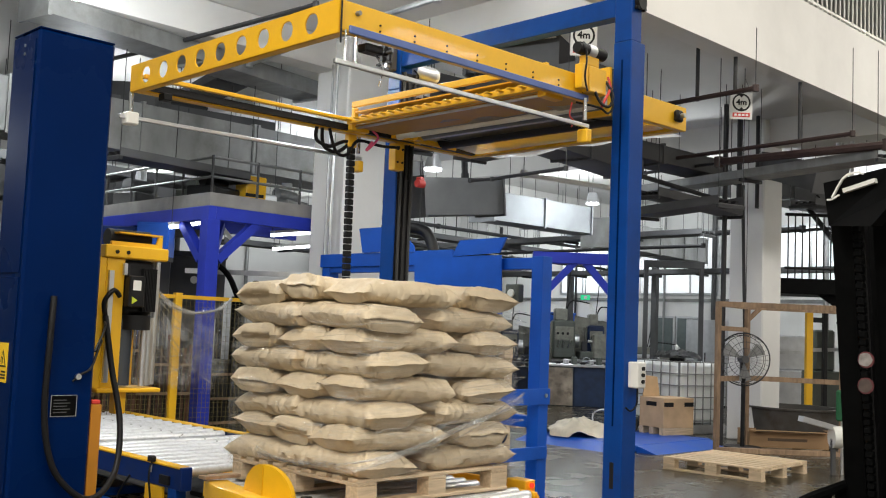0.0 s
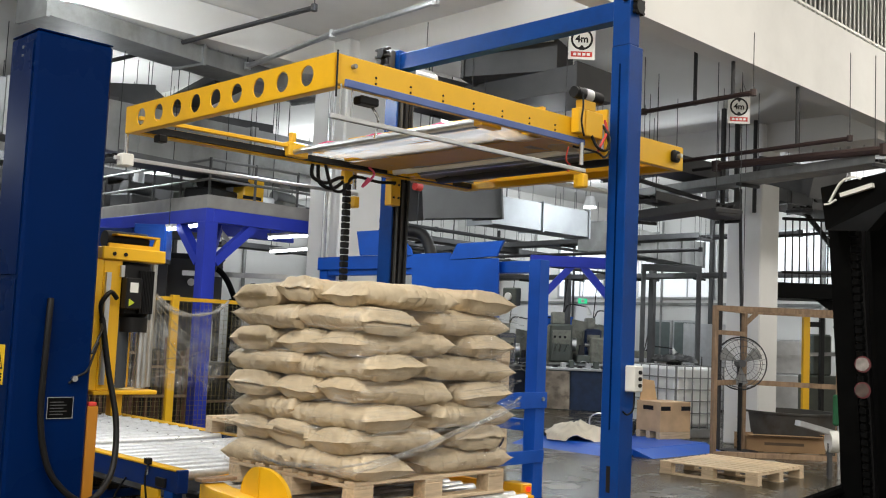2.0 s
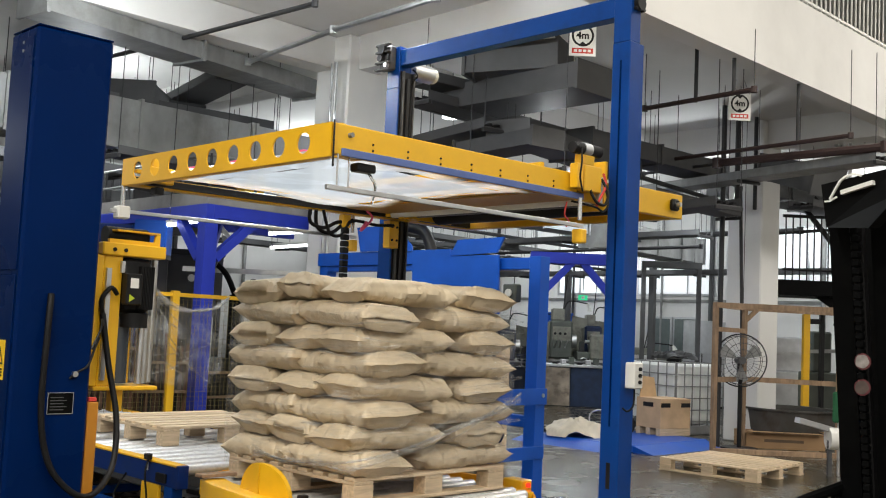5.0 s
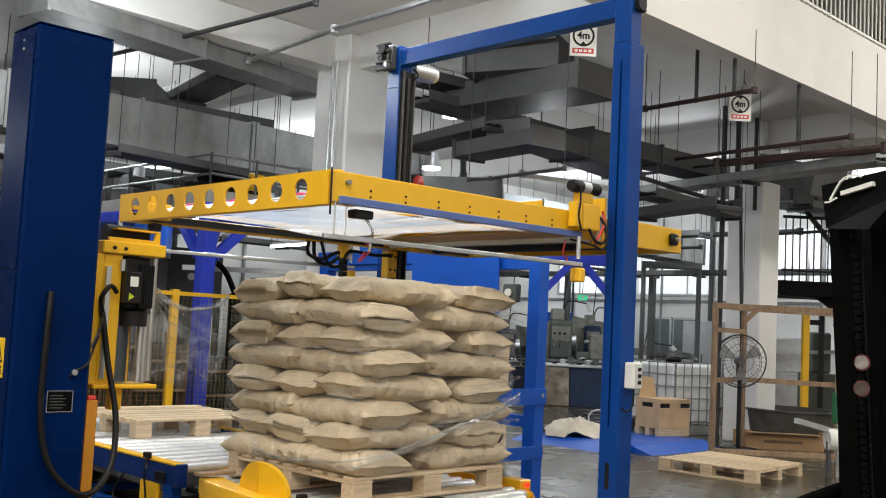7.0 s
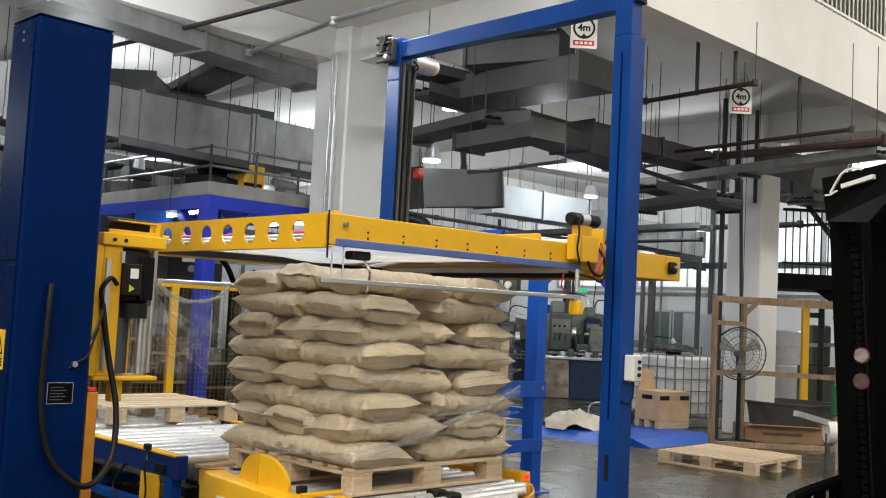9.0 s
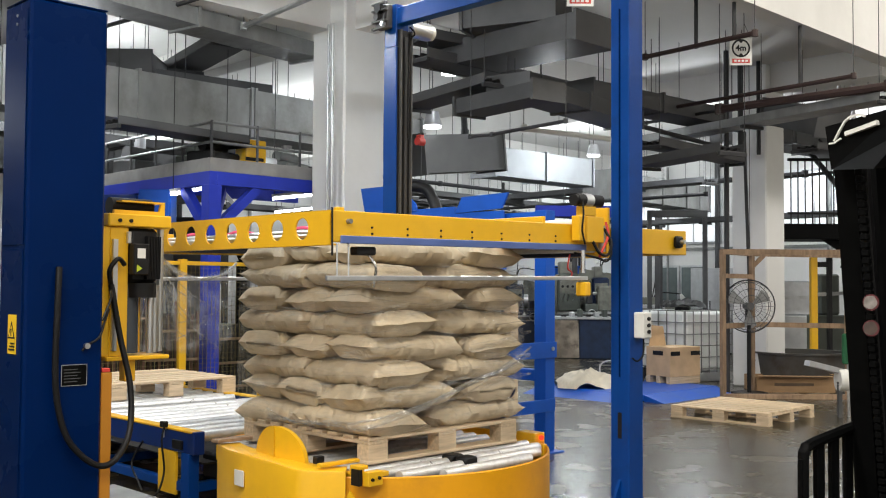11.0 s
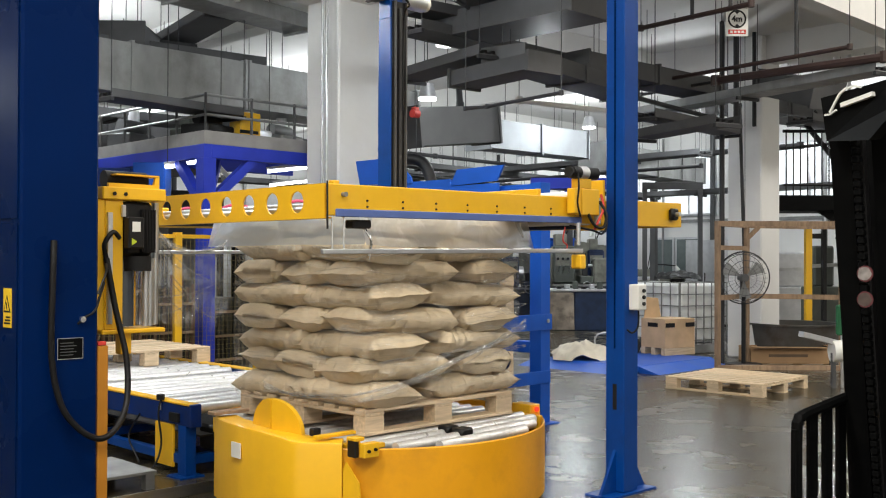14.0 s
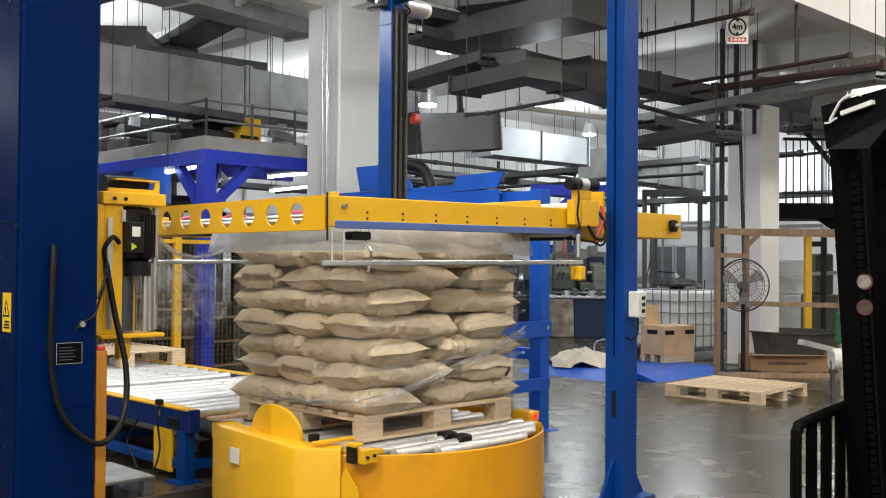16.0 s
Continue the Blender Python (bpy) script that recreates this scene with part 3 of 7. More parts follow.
part("long_bar", box(-0.65, -0.59, 1.25, 4.15, 0.08, 0.14, 0.003), BLUE, conv)
part("guard_plate", box(-0.662, -0.64, 1.32, 1.55, 0.05, 0.335, 0.003), YELLOW, conv, "yellow guard plate under the rail")
part("drive_motor", box(-0.45, -0.15, 1.12, 1.34, 0.14, 0.32, 0.02), BLACK, conv, "black drive motor under the rollers", smooth=True)
sn = part("sensor", box(-0.70, -0.66, 1.42, 1.47, 0.49, 0.53, 0.004), BLACK, conv, "small black photo sensor on a stalk")
part("stalk", cyl((-0.68, 1.445, 0.42), (-0.68, 1.445, 0.49), 0.006, 8), STEEL, sn)
part("cable", hose([(-0.68, 1.44, 0.49), (-0.72, 1.40, 0.40), (-0.71, 1.38, 0.2), (-0.78, 1.36, 0.06), (-0.88, 1.4, 0.03)], 0.007), RUBBER, conv)
part("cable", hose([(-0.67, 1.75, 0.36), (-0.7, 1.85, 0.2), (-0.72, 1.7, 0.08), (-0.75, 1.6, 0.05)], 0.007), RUBBER, conv)
part("valve", box(-0.68, -0.66, 1.22, 1.34, 0.36, 0.42, 0.003), BLACK, conv)

# low steel tray frame on the floor beside the conveyor
tray = thing("floor_frame", pose(-1.25, 1.2, 0), "low galvanised steel frame on the floor", "steel frame")
part("top_plate", box(-0.4, 0.3, -0.2, 0.4, 0.10, 0.12, 0.003), DUCT, tray)
for x in (-0.36, 0.26):
    for y in (-0.16, 0.36):
        part("leg", box(x - 0.03, x + 0.03, y - 0.03, y + 0.03, 0, 0.10), DUCT, tray)
strip = thing("floor_rail", pose(-0.7, 0.75, 0), "grey steel channel lying on the floor", "steel channel")
part("web", box(-0.75, 0.35, -0.05, 0.05, 0, 0.04, 0.003), STEEL, strip)
part("flange", box(-0.75, 0.35, -0.05, -0.04, 0.04, 0.07), STEEL, strip)

# ---- turntable ----
tt = thing("turntable", pose(0, 0, 0), "yellow turntable with a curved skirt and steel rollers", "turntable")
bm = bmesh.new()
RT = 1.05
ring = []
for i in range(73):
    a = radians(217.5 + i * (262.5 / 72))
    ring.append([bm.verts.new((r * math.cos(a), r * math.sin(a), z)) for r, z in ((RT, 0.05), (RT, 0.455), (RT - 0.006, 0.462), (RT - 0.014, 0.455), (RT - 0.014, 0.05))])
for i in range(72):
    for k in range(5):
        bm.faces.new((ring[i][k], ring[i + 1][k], ring[i + 1][(k + 1) % 5], ring[i][(k + 1) % 5]))
part("skirt", bm, DRUMYELLOW, tt, smooth=True)
bm = bmesh.new()
cover = [(-0.90, 0.42, 0.518), (-0.965, 0.22, 0.520), (-1.0, -0.06, 0.522), (-1.012, -0.34, 0.515), (-1.008, -0.485, 0.505), (-0.985, -0.545, 0.502), (-0.935, -0.595, 0.50), (-0.832, -0.690, 0.498)]
rws = []
for k, (cx, cy, z) in enumerate(cover):
    a_, b_ = cover[max(k - 1, 0)], cover[min(k + 1, len(cover) - 1)]
    inn = Vector((-(b_[1] - a_[1]), b_[0] - a_[0], 0)).normalized()
    inn = -inn if inn.dot(Vector((-cx, -cy, 0))) < 0 else inn
    o_ = Vector((cx, cy, 0))
    rws.append([bm.verts.new(o_ + inn * d + Vector((0, 0, h))) for d, h in ((0.0, 0.05), (0.0, z - 0.016), (0.004, z - 0.005), (0.014, z), (0.13, z), (0.13, z - 0.02), (0.02, z - 0.02), (0.012, 0.05))])
for i in range(len(rws) - 1):
    for k in range(8):
        bm.faces.new((rws[i][k], rws[i + 1][k], rws[i + 1][(k + 1) % 8], rws[i][(k + 1) % 8]))
bm.faces.new(rws[0])
bm.faces.new(rws[-1][::-1])
cov = part("drive_cover", bm, YELLOW, tt, "folded yellow drive cover", smooth=True)
part("end_fold", plate([(0.0, 0.05), (0.0, 0.36), (0.02, 0.40), (0.10, 0.30), (0.13, 0.05)], -0.004, 0.004), YELLOW, cov).matrix_basis = Matrix.Translation((-0.826, -0.695, 0)) @ pose(0, 0, 0, 0, 0, -74)
part("sticker", bar((-1.0035, 0.075, 0.385), (-1.0075, -0.02, 0.385), 0.006, 0.085), WHITEP, cov, "plain white paper sticker")
# half-round sprocket guard of two plates that meet in an upright fold
guard = part("sprocket_guard", plate([(0.0, 0.48)] + [(0.215 * math.cos(radians(d)), 0.50 + 0.185 * math.sin(radians(d))) for d in range(0, 91, 9)], -0.03, 0.0, "x"), YELLOW, tt, "rounded yellow sprocket guard", smooth=True)
guard.matrix_basis = Matrix.Translation((-0.90, -0.195, 0)) @ pose(0, 0, 0, 0, 0, -8)
half_ = part("sprocket_guard", plate([(0.0, 0.48)] + [(-0.215 * math.cos(radians(d)), 0.50 + 0.185 * math.sin(radians(d))) for d in range(0, 91, 9)], -0.03, 0.0, "x"), YELLOW, tt, smooth=True)
half_.matrix_basis = Matrix.Translation((-0.90, -0.1965, 0)) @ pose(0, 0, 0, 0, 0, 12)
part("latch_plate", box(-0.826, -0.80, -0.79, -0.725, 0.43, 0.515, 0.003), BLACK, tt, "dark latch plate between cover and skirt")
part("latch_block", box(-0.80, -0.70, -0.835, -0.79, 0.43, 0.505, 0.004), YELLOW, tt)
for q_ in ((-0.775, 0.465), (-0.73, 0.47)):
    part("bolt", cyl((q_[0], -0.835, q_[1]), (q_[0], -0.845, q_[1]), 0.009, 8), BLACK, tt)
part("latch_cap", box(-0.83, -0.77, -0.80, -0.73, 0.515, 0.535, 0.004), YELLOW, tt)
part("deck", cyl((0, 0, 0.36), (0, 0, 0.38), 0.95, 56), mat("dark_deck", (0.03, 0.028, 0.025), 0.6, 0.3, vary=0.3, scale=5), tt)
part("base", cyl((0, 0, 0.0), (0, 0, 0.05), 0.95, 48), BLACK, tt)
for i in range(17):
    y = -0.92 + 0.115 * i
    half = min(0.72, math.sqrt(max(RT * RT - 0.01 - (abs(y) + 0.05) ** 2, 0.01)) - 0.04)
    part("roller", cyl((-half, y, 0.449), (half, y, 0.457), 0.031, 14), ROLLER, tt, smooth=True)
for x in (-0.74, 0.76):
    part("roller_rail", box(x - 0.02, x + 0.02, -0.70, 0.66, 0.38, 0.47, 0.003), YELLOW, tt)
part("lamp_bracket", box(0.80, 0.9, -0.58, -0.42, 0.40, 0.52, 0.006), YELLOW, tt)
part("lamp", cyl((0.85, -0.585, 0.49), (0.85, -0.60, 0.49), 0.015, 10), REDLED, tt, "small lit red indicator")
part("stop_bracket", box(-0.78, -0.73, -0.72, -0.66, 0.42, 0.52, 0.004), YELLOW, tt)
part("stop_arm", box(-0.76, -0.58, -0.745, -0.70, 0.45, 0.475, 0.003), YELLOW, tt)
part("clip", box(-0.87, -0.82, -0.50, -0.46, 0.51, 0.55, 0.003), BLACK, tt)
part("slider", box(-0.92, -0.66, -0.60, -0.56, 0.512, 0.53, 0.003), YELLOW, tt)
part("slider", box(-0.94, -0.70, 0.35, 0.43, 0.53, 0.55, 0.003), OLDWOOD, tt)
for y in (-0.80, -0.69):
    part("coupling", box(-0.10, 0.0, y - 0.045, y + 0.045, 0.455, 0.50, 0.01), BLACK, tt, "black roller drive coupling", smooth=True)


# ---- pallets ----
def pallet(m, label, lx=1.2, ly=1.2, along="y", n=9, group="", skids=False):
    """Slatted pallet; slats run along the given axis."""
    p = thing("pallet", m, label, "pallet", group)
    wood = PINE if along == "x" else PINEX
    span, length = (ly, lx) if along == "x" else (lx, ly)
    wide = span / n * 0.66
    def put(name, a0, a1, b0, b1, z0, z1, mm):
        return part(name, box(a0, a1, b0, b1, z0, z1, 0.003) if along == "x" else box(b0, b1, a0, a1, z0, z1, 0.003), mm, p)
    s0 = None
    for i in range(n):
        c = -span / 2 + wide / 2 + i * (span - wide) / (n - 1)
        if s0 is None:
            s0 = put("slat", -length / 2, length / 2, -wide / 2, wide / 2, 0.123, 0.143, wood)
            s0.location = (0, c, 0) if along == "x" else (c, 0, 0)
        else:
            same_mesh("slat", s0, pose(*((0, c, 0) if along == "x" else (c, 0, 0)), 0, 0, random.uniform(-0.3, 0.3)), p)
    for a in (-1, 0, 1):
        c = a * (length / 2 - 0.07)
        put("stringer_board", c - 0.07, c + 0.07, -span / 2, span / 2, 0.103, 0.1225, PINEX if along == "x" else PINE)
        for b in (-1, 0, 1):
            d = b * (span / 2 - 0.05)
            put("block", c - 0.07, c + 0.07, d - 0.05, d + 0.05, 0.0, 0.1025, wood)
    if skids:
        for b in (-1, 0, 1):
            d = b * (span / 2 - 0.05)
            put("bottom_board", -length / 2 - 0.004, length / 2 + 0.004, d - 0.054, d + 0.054, -0.001, 0.018, wood)
    return p


pallet(pose(0, 0, 0.49), "pale new wooden pallet under the sack load", along="x", skids=True)
pallet2 = pallet(pose(2.6, 2.6, 0.487), "empty pale wooden pallet moving on the rollers", 1.2, 1.1, along="x", n=7)
pallet(pose(6.3, 1.02, 0.0, 0, 0, 3), "empty worn wooden pallet on the floor", 1.18, 1.15, along="y", n=8, skids=True)

# ---- sacks ----


def crumple(p, k):
    """Paper creases: straight sharp valleys between flat facets."""
    d = noise.voronoi(p * k)[0]
    return min(d[1] - d[0], 0.55) - 0.28


def sack_folds(seed, L, W):
    """Fold lines of one sack in its own plan: start, end, depth (down or up) and width."""
    r = random.Random(seed * 31)
    folds = []
    for _ in range(9):          # short folds that run in from the long sides
        x, s = r.uniform(-0.42, 0.42) * L, r.choice((-1, 1))
        folds.append((Vector((x, s * W * 0.54)), Vector((x + r.uniform(-0.06, 0.06), s * W * r.uniform(0.16, 0.36))), r.uniform(0.009, 0.020), r.uniform(0.006, 0.011)))
    for e in (-1, 1):           # folds that fan out from the ears of each end
        for s in (-1, 1):
            for _ in range(3):
                folds.append((Vector((e * L * 0.5, s * W * r.uniform(0.30, 0.5))), Vector((e * L * r.uniform(0.12, 0.34), s * W * r.uniform(0.0, 0.3))), r.uniform(0.005, 0.012), r.uniform(0.008, 0.014)))
        y = r.uniform(-0.2, 0.2) * W
        folds.append((Vector((e * L * 0.5, y)), Vector((e * L * 0.28, y + r.uniform(-0.05, 0.05))), r.uniform(-0.006, 0.009), 0.010))
    for _ in range(3):          # long shallow ridges over the flat faces
        a = Vector((r.uniform(-0.3, 0.3) * L, r.uniform(-0.3, 0.3) * W))
        folds.append((a, a + Vector((r.uniform(-0.16, 0.16), r.uniform(-0.10, 0.10))), -r.uniform(0.003, 0.006), 0.012))
    return folds


def fold_depth(p, folds):
    h = 0.0
    for a, b, depth, width in folds:
        ab = b - a
        t = max(0.0, min(1.0, (p - a).dot(ab) / ab.length_squared))
        d = (p - (a + ab * t)).length
        if d < width * 4:
            h -= depth * math.exp(-d / width) * (1 - 0.75 * t)
    return h


def sack_mesh(seed, L=0.69, W=0.42, T=0.158):
    """A filled paper sack: round long sides, flat wedge-shaped ends with a sharp seam and ears, crisp folds."""
    bm = bmesh.new()
    nu, nv = 76, 44
    off = Vector((seed * 7.3, seed * 3.1, seed * 1.7))
    over, under = sack_folds(seed, L, W), sack_folds(seed + 50, L, W)
    grid = {}
    for side in (1, -1):
        for i in range(nu + 1):
            u = -1 + 2 * i / nu
            u = math.copysign(abs(u) ** 0.85, u)
            for j in range(nv + 1):
                v = -1 + 2 * j / nv
                v = math.copysign(abs(v) ** 0.72, v)
                edge = i in (0, nu) or j in (0, nv)
                if side == -1 and edge:
                    grid[side, i, j] = grid[1, i, j]
                    continue
                end = 1 if u > 0 else 7
                boxy = noise.noise((seed * 2.7, 0.6, end * 1.3)) > -0.08      # folded block end, else a sewn flat end
                wedge = (0.075 if boxy else 0.20) + 0.03 * noise.noise((seed * 5.1, v * 1.6, end))
                rise = min(1.0, (1 - abs(u)) / max(wedge, 0.05))
                fu = 1 - (1 - rise) ** 1.7
                fv = (1 - abs(v) ** (3.4 + 1.2 * (1 - rise))) ** (0.5 + 0.22 * (1 - rise))
                full = fu * fv
                flare = max(0.0, (abs(u) - 0.68) / 0.32)
                flare = flare * flare * (3 - 2 * flare) * (0.35 if boxy else 0.8)
                sag = 1 + 0.16 * noise.noise((u * 1.5, v * 1.2, seed * 4.4 + side))
                p = Vector((u * L / 2, v * W / 2, side * 0.05))
                keep = min(1.0, full * 1.8)
                facet = 0.017 * crumple(Vector((p.x, p.y * 0.8, p.z)) + off, 7.5) + 0.006 * crumple(Vector((p.x * 1.2, p.y, p.z)) + off * 2, 19)
                fold = fold_depth(p.xy, over if side == 1 else under)
                h = T / 2 * full * sag + (facet + fold) * keep
                h = 0.070 + 0.4 * (h - 0.070) if h > 0.070 else max(h, -0.004)
                tilt = 0.040 * noise.noise((seed * 1.9, end, 2.0)) + 0.012 * noise.noise((seed, v * 1.5, end)) + 0.002 * noise.noise((seed, v * 5.0, end + 2))
                x = p.x * (1 + 0.03 * noise.noise((v * 1.2, seed * 2.0, end)) + 0.035 * abs(v) ** 5 * flare) + math.copysign(0.25, u) * facet * abs(u) ** 3 * (1 - abs(u) ** 12)
                y = p.y * (0.955 + 0.10 * flare + 0.06 * noise.noise((u * 1.7, seed, 3.0 + math.copysign(1, v)))) + math.copysign(1, v) * (facet + 0.6 * fold) * abs(v) ** 3 * (1 - flare)
                z = side * h + 0.010 * noise.noise((u * 1.6 + seed, v * 1.3, 9.0)) + tilt * abs(u) ** 5
                grid[side, i, j] = bm.verts.new((x, y, z))
    for side in (1, -1):
        for i in range(nu):
            for j in range(nv):
                q = [grid[side, i, j], grid[side, i + 1, j], grid[side, i + 1, j + 1], grid[side, i, j + 1]]
                bm.faces.new(q if side == 1 else q[::-1])
    # crimped seam strips at both ends
    for s in (0, nu):
        x = (1 if s else -1)
        prev = None
        for j in range(1, nv):
            v = grid[1, s, j]
            w = bm.verts.new((v.co.x + x * (0.010 + 0.003 * noise.noise((j * 0.2, seed, 1))), v.co.y * 0.985, v.co.z + 0.004 * noise.noise((j * 0.12, seed, s))))
            if prev:
                bm.faces.new((prev[0], v, w, prev[1]))
            prev = (v, w)
    return bm


sack_src = []
for k in range(12):
    me_ob = sack_mesh(k + 1)
    bmesh.ops.recalc_face_normals(me_ob, faces=me_ob.faces)
    for f in me_ob.faces:
        f.smooth = True
    me = bpy.data.meshes.new("sack")
    me_ob.to_mesh(me)
    me_ob.free()
    me.materials.append(SACK)
    me.set_sharp_from_angle(angle=radians(32))
    sack_src.append(me)
rng = random.Random(11)
PITCH = 0.1355
for layer in range(8):
    z = 0.628 + PITCH * (layer + 0.5)
    flip = layer % 2 == 1          # layers with three sack ends towards the mast side
    spots = []
    for k in (-1, 0, 1):
        spots.append(((-0.272 if flip else 0.272), 0.425 * k, 0))
    for k in (-1, 1):
        spots.append(((0.385 if flip else -0.40), 0.318 * k, 90))
    for x, y, r in spots:
        ob = new("sack", rng.choice(sack_src))
        wob = 0.024 if layer > 2 else 0.034
        ob.matrix_basis = pose(x + rng.uniform(-wob, wob), y + rng.uniform(-wob, wob) * 0.7, z + rng.uniform(-0.004, 0.006), rng.uniform(-3.5, 3.5), rng.uniform(-3, 3), r + rng.uniform(-6, 6) + rng.choice((0, 180)))
        tagged(ob, "full cream-brown kraft paper sack in the wrapped load", "sack", "sacks on the pallet")

# clear stretch film already wound round the load, wrap over wrap
NR = 112
wrap = thing("stretch_film", pose(0, 0, 0), "thin wrinkled clear stretch film round the sacks", "stretch film")
for band, (z0, z1) in enumerate(((0.60, 0.90), (0.84, 1.12), (1.06, 1.34), (1.28, 1.56))):
    bm = bmesh.new()
    prev = None
    for i in range(9):
        cur = []
        for j in range(NR):
            a = 2 * math.pi * j / NR
            c, s = math.cos(a), math.sin(a)
            k = (abs(c) ** 10 + abs(s) ** 10) ** (-1 / 10)
            z = z0 + (z1 - z0) * i / 8 + 0.04 * (a / math.pi - 1)
            r = (0.672 + 0.003 * (band % 2)) * k + 0.014 * noise.noise((c * 4, s * 4, z * 9)) + 0.012 * noise.noise((c * 13, s * 13, z * 16 + 3))
            cur.append(bm.verts.new((c * r, s * r, z + 0.02 * noise.noise((c * 3, s * 3, z + band)))))
        if prev:
            for j in range(NR):
                bm.faces.new((prev[j], prev[(j + 1) % NR], cur[(j + 1) % NR], cur[j]))
        prev = cur
    part("wrap", bm, FILM, wrap, smooth=True)
# a twisted rope of film low on the load
rope = [(-0.70, 0.2, 0.70), (-0.71, -0.1, 0.68), (-0.70, -0.45, 0.69), (-0.66, -0.66, 0.72), (-0.3, -0.70, 0.78), (0.1, -0.70, 0.88), (0.45, -0.70, 0.99), (0.66, -0.66, 1.05)]
rope_ob = thing("film_rope", pose(0, 0, 0), "twisted rope of clear film across the lower sacks", "stretch film")
ROPE = film_mat("film_rope", 0.03, wrinkle=1.0, scale=22, sheen=0.13, rough=0.08)
rr = random.Random(5)
# drawn folds that fan out over the gaps between the sack ends
for k in range(16):
    z = 0.74 + 0.055 * k + rr.uniform(-0.02, 0.02)
    x0, dz = rr.uniform(0.05, 0.35), rr.uniform(-0.06, 0.06)
    part("drawn_fold", hose([(x0, -0.672, z), (0.48, -0.684, z + dz * 0.6), (0.645, -0.672, z + dz), (0.672, -0.62, z + dz)], rr.uniform(0.0018, 0.0034), 5), ROPE, wrap, smooth=True)
for k in range(10):
    z = 0.80 + 0.085 * k + rr.uniform(-0.02, 0.02)
    part("drawn_fold", hose([(-0.685, rr.uniform(-0.45, -0.2), z), (-0.69, -0.60, z + rr.uniform(-0.03, 0.03)), (-0.655, -0.675, z + rr.uniform(-0.02, 0.02)), (rr.uniform(-0.5, -0.2), -0.685, z + rr.uniform(-0.04, 0.04))], rr.uniform(0.0015, 0.003), 5), ROPE, wrap, smooth=True)
for k in range(6):
    part("strand", hose([(x + rr.uniform(-0.006, 0.006), y + rr.uniform(-0.006, 0.006), z + rr.uniform(-0.03, 0.03)) for x, y, z in rope], rr.uniform(0.003, 0.009), 6), ROPE, rope_ob, smooth=True)

# ---- lifting frame with the top sheet unit ----
lift = thing("lifting_frame", pose(0, 0, 0), "yellow steel lifting frame of the top sheet dispenser", "machine frame")
BH = -0.165


def holed_beam(y0, y1, z0, z1, x, thick, centres, r, sx):
    """A plate in the y-z plane with round holes through it."""
    bm = bmesh.new()
    seg = 24
    edges = [y0] + [(a + b) / 2 for a, b in zip(centres, centres[1:])] + [y1]
    zc = (z0 + z1) / 2
    for xx in (x, x + thick):
        for c, a, b in zip(centres, edges, edges[1:]):
            ringv, outv = [], []
            for k in range(seg):
                t = 2 * math.pi * (k + 0.5) / seg
                ringv.append(bm.verts.new((xx, c + r * math.cos(t), zc + r * sx * math.sin(t))))
                dy, dz = math.cos(t), math.sin(t)
                lim = min(((b - c) if dy > 0 else (c - a)) / max(abs(dy), 1e-6), ((z1 - z0) / 2) / max(abs(dz), 1e-6))
                outv.append(bm.verts.new((xx, c + dy * lim, zc + dz * lim)))
            corners = [(b, z1), (a, z1), (a, z0), (b, z0)]
            for k in range(seg):
                j = (k + 1) % seg
                bm.faces.new((ringv[k], ringv[j], outv[j], outv[k]))
                p, q = outv[k].co, outv[j].co
                if abs(p.y - q.y) > 1e-4 and abs(p.z - q.z) > 1e-4:
                    cy = b if p.y + q.y > 2 * c else a
                    cz = z1 if p.z + q.z > 2 * zc else z0
                    w = bm.verts.new((xx, cy, cz))
                    bm.faces.new((outv[k], outv[j], w))
            if xx == x:
                other = ringv
                for k in range(seg):
                    j = (k + 1) % seg
                    v0, v1 = ringv[k], ringv[j]
                    w0 = bm.verts.new((x + thick, v0.co.y, v0.co.z))
                    w1 = bm.verts.new((x + thick, v1.co.y, v1.co.z))
                    bm.faces.new((v0, v1, w1, w0))
    bmesh.ops.remove_doubles(bm, verts=bm.verts, dist=0.0002)
    return bm


holes = [-0.80 + 0.2075 * i for i in range(9)]
part("left_beam", holed_beam(-1.02, 1.05, BH, 0, -1.21, 0.008, holes, 0.053, 1.0), YELLOW, lift, "yellow beam with round lightening holes")
part("left_flange", box(-1.2, -1.15, -1.01, 1.04, BH, BH + 0.008), YELLOW, lift)
part("left_flange", box(-1.2, -1.15, -1.01, 1.04, -0.008, -0.0005), YELLOW, lift)
fb = part("front_beam", box(-1.199, 0.74, -1.02, -0.97, BH + 0.014, 0, 0.004), YELLOW, lift)
part("front_beam_end", box(1.185, 1.87, -1.02, -0.97, BH, 0, 0.004), YELLOW, lift)
part("rear_of_front_beam", box(0.74, 1.185, -0.99, -0.955, BH + 0.01, -0.01, 0.004), YELLOW, lift)
for i in range(8):
    for z in (-0.075, -0.105):
        part("bolt", cyl((-0.95 + 0.235 * i, -1.0195, z), (-0.95 + 0.235 * i, -1.025, z), 0.006, 6), BLACK, fb)
part("blue_strip", box(-1.15, 0.74, -1.035, -1.0205, BH + 0.008, BH + 0.046, 0.003), mat("blue_rail_paint", (0.09, 0.14, 0.36), 0.4, vary=0.1), lift, "blue painted guide strip on the front beam")
part("rear_beam", box(-1.199, 1.87, 0.97, 1.05, BH, BH + 0.06, 0.004), YELLOW, lift)
part("rear_track", box(-1.19, 0.95, 0.90, 0.93, BH + 0.07, BH + 0.095, 0.003), YELLOW, lift)
part("rear_channel", box(-1.19, 1.8, 0.93, 0.97, BH + 0.01, BH + 0.05), BLACK, lift, "dark cable channel")
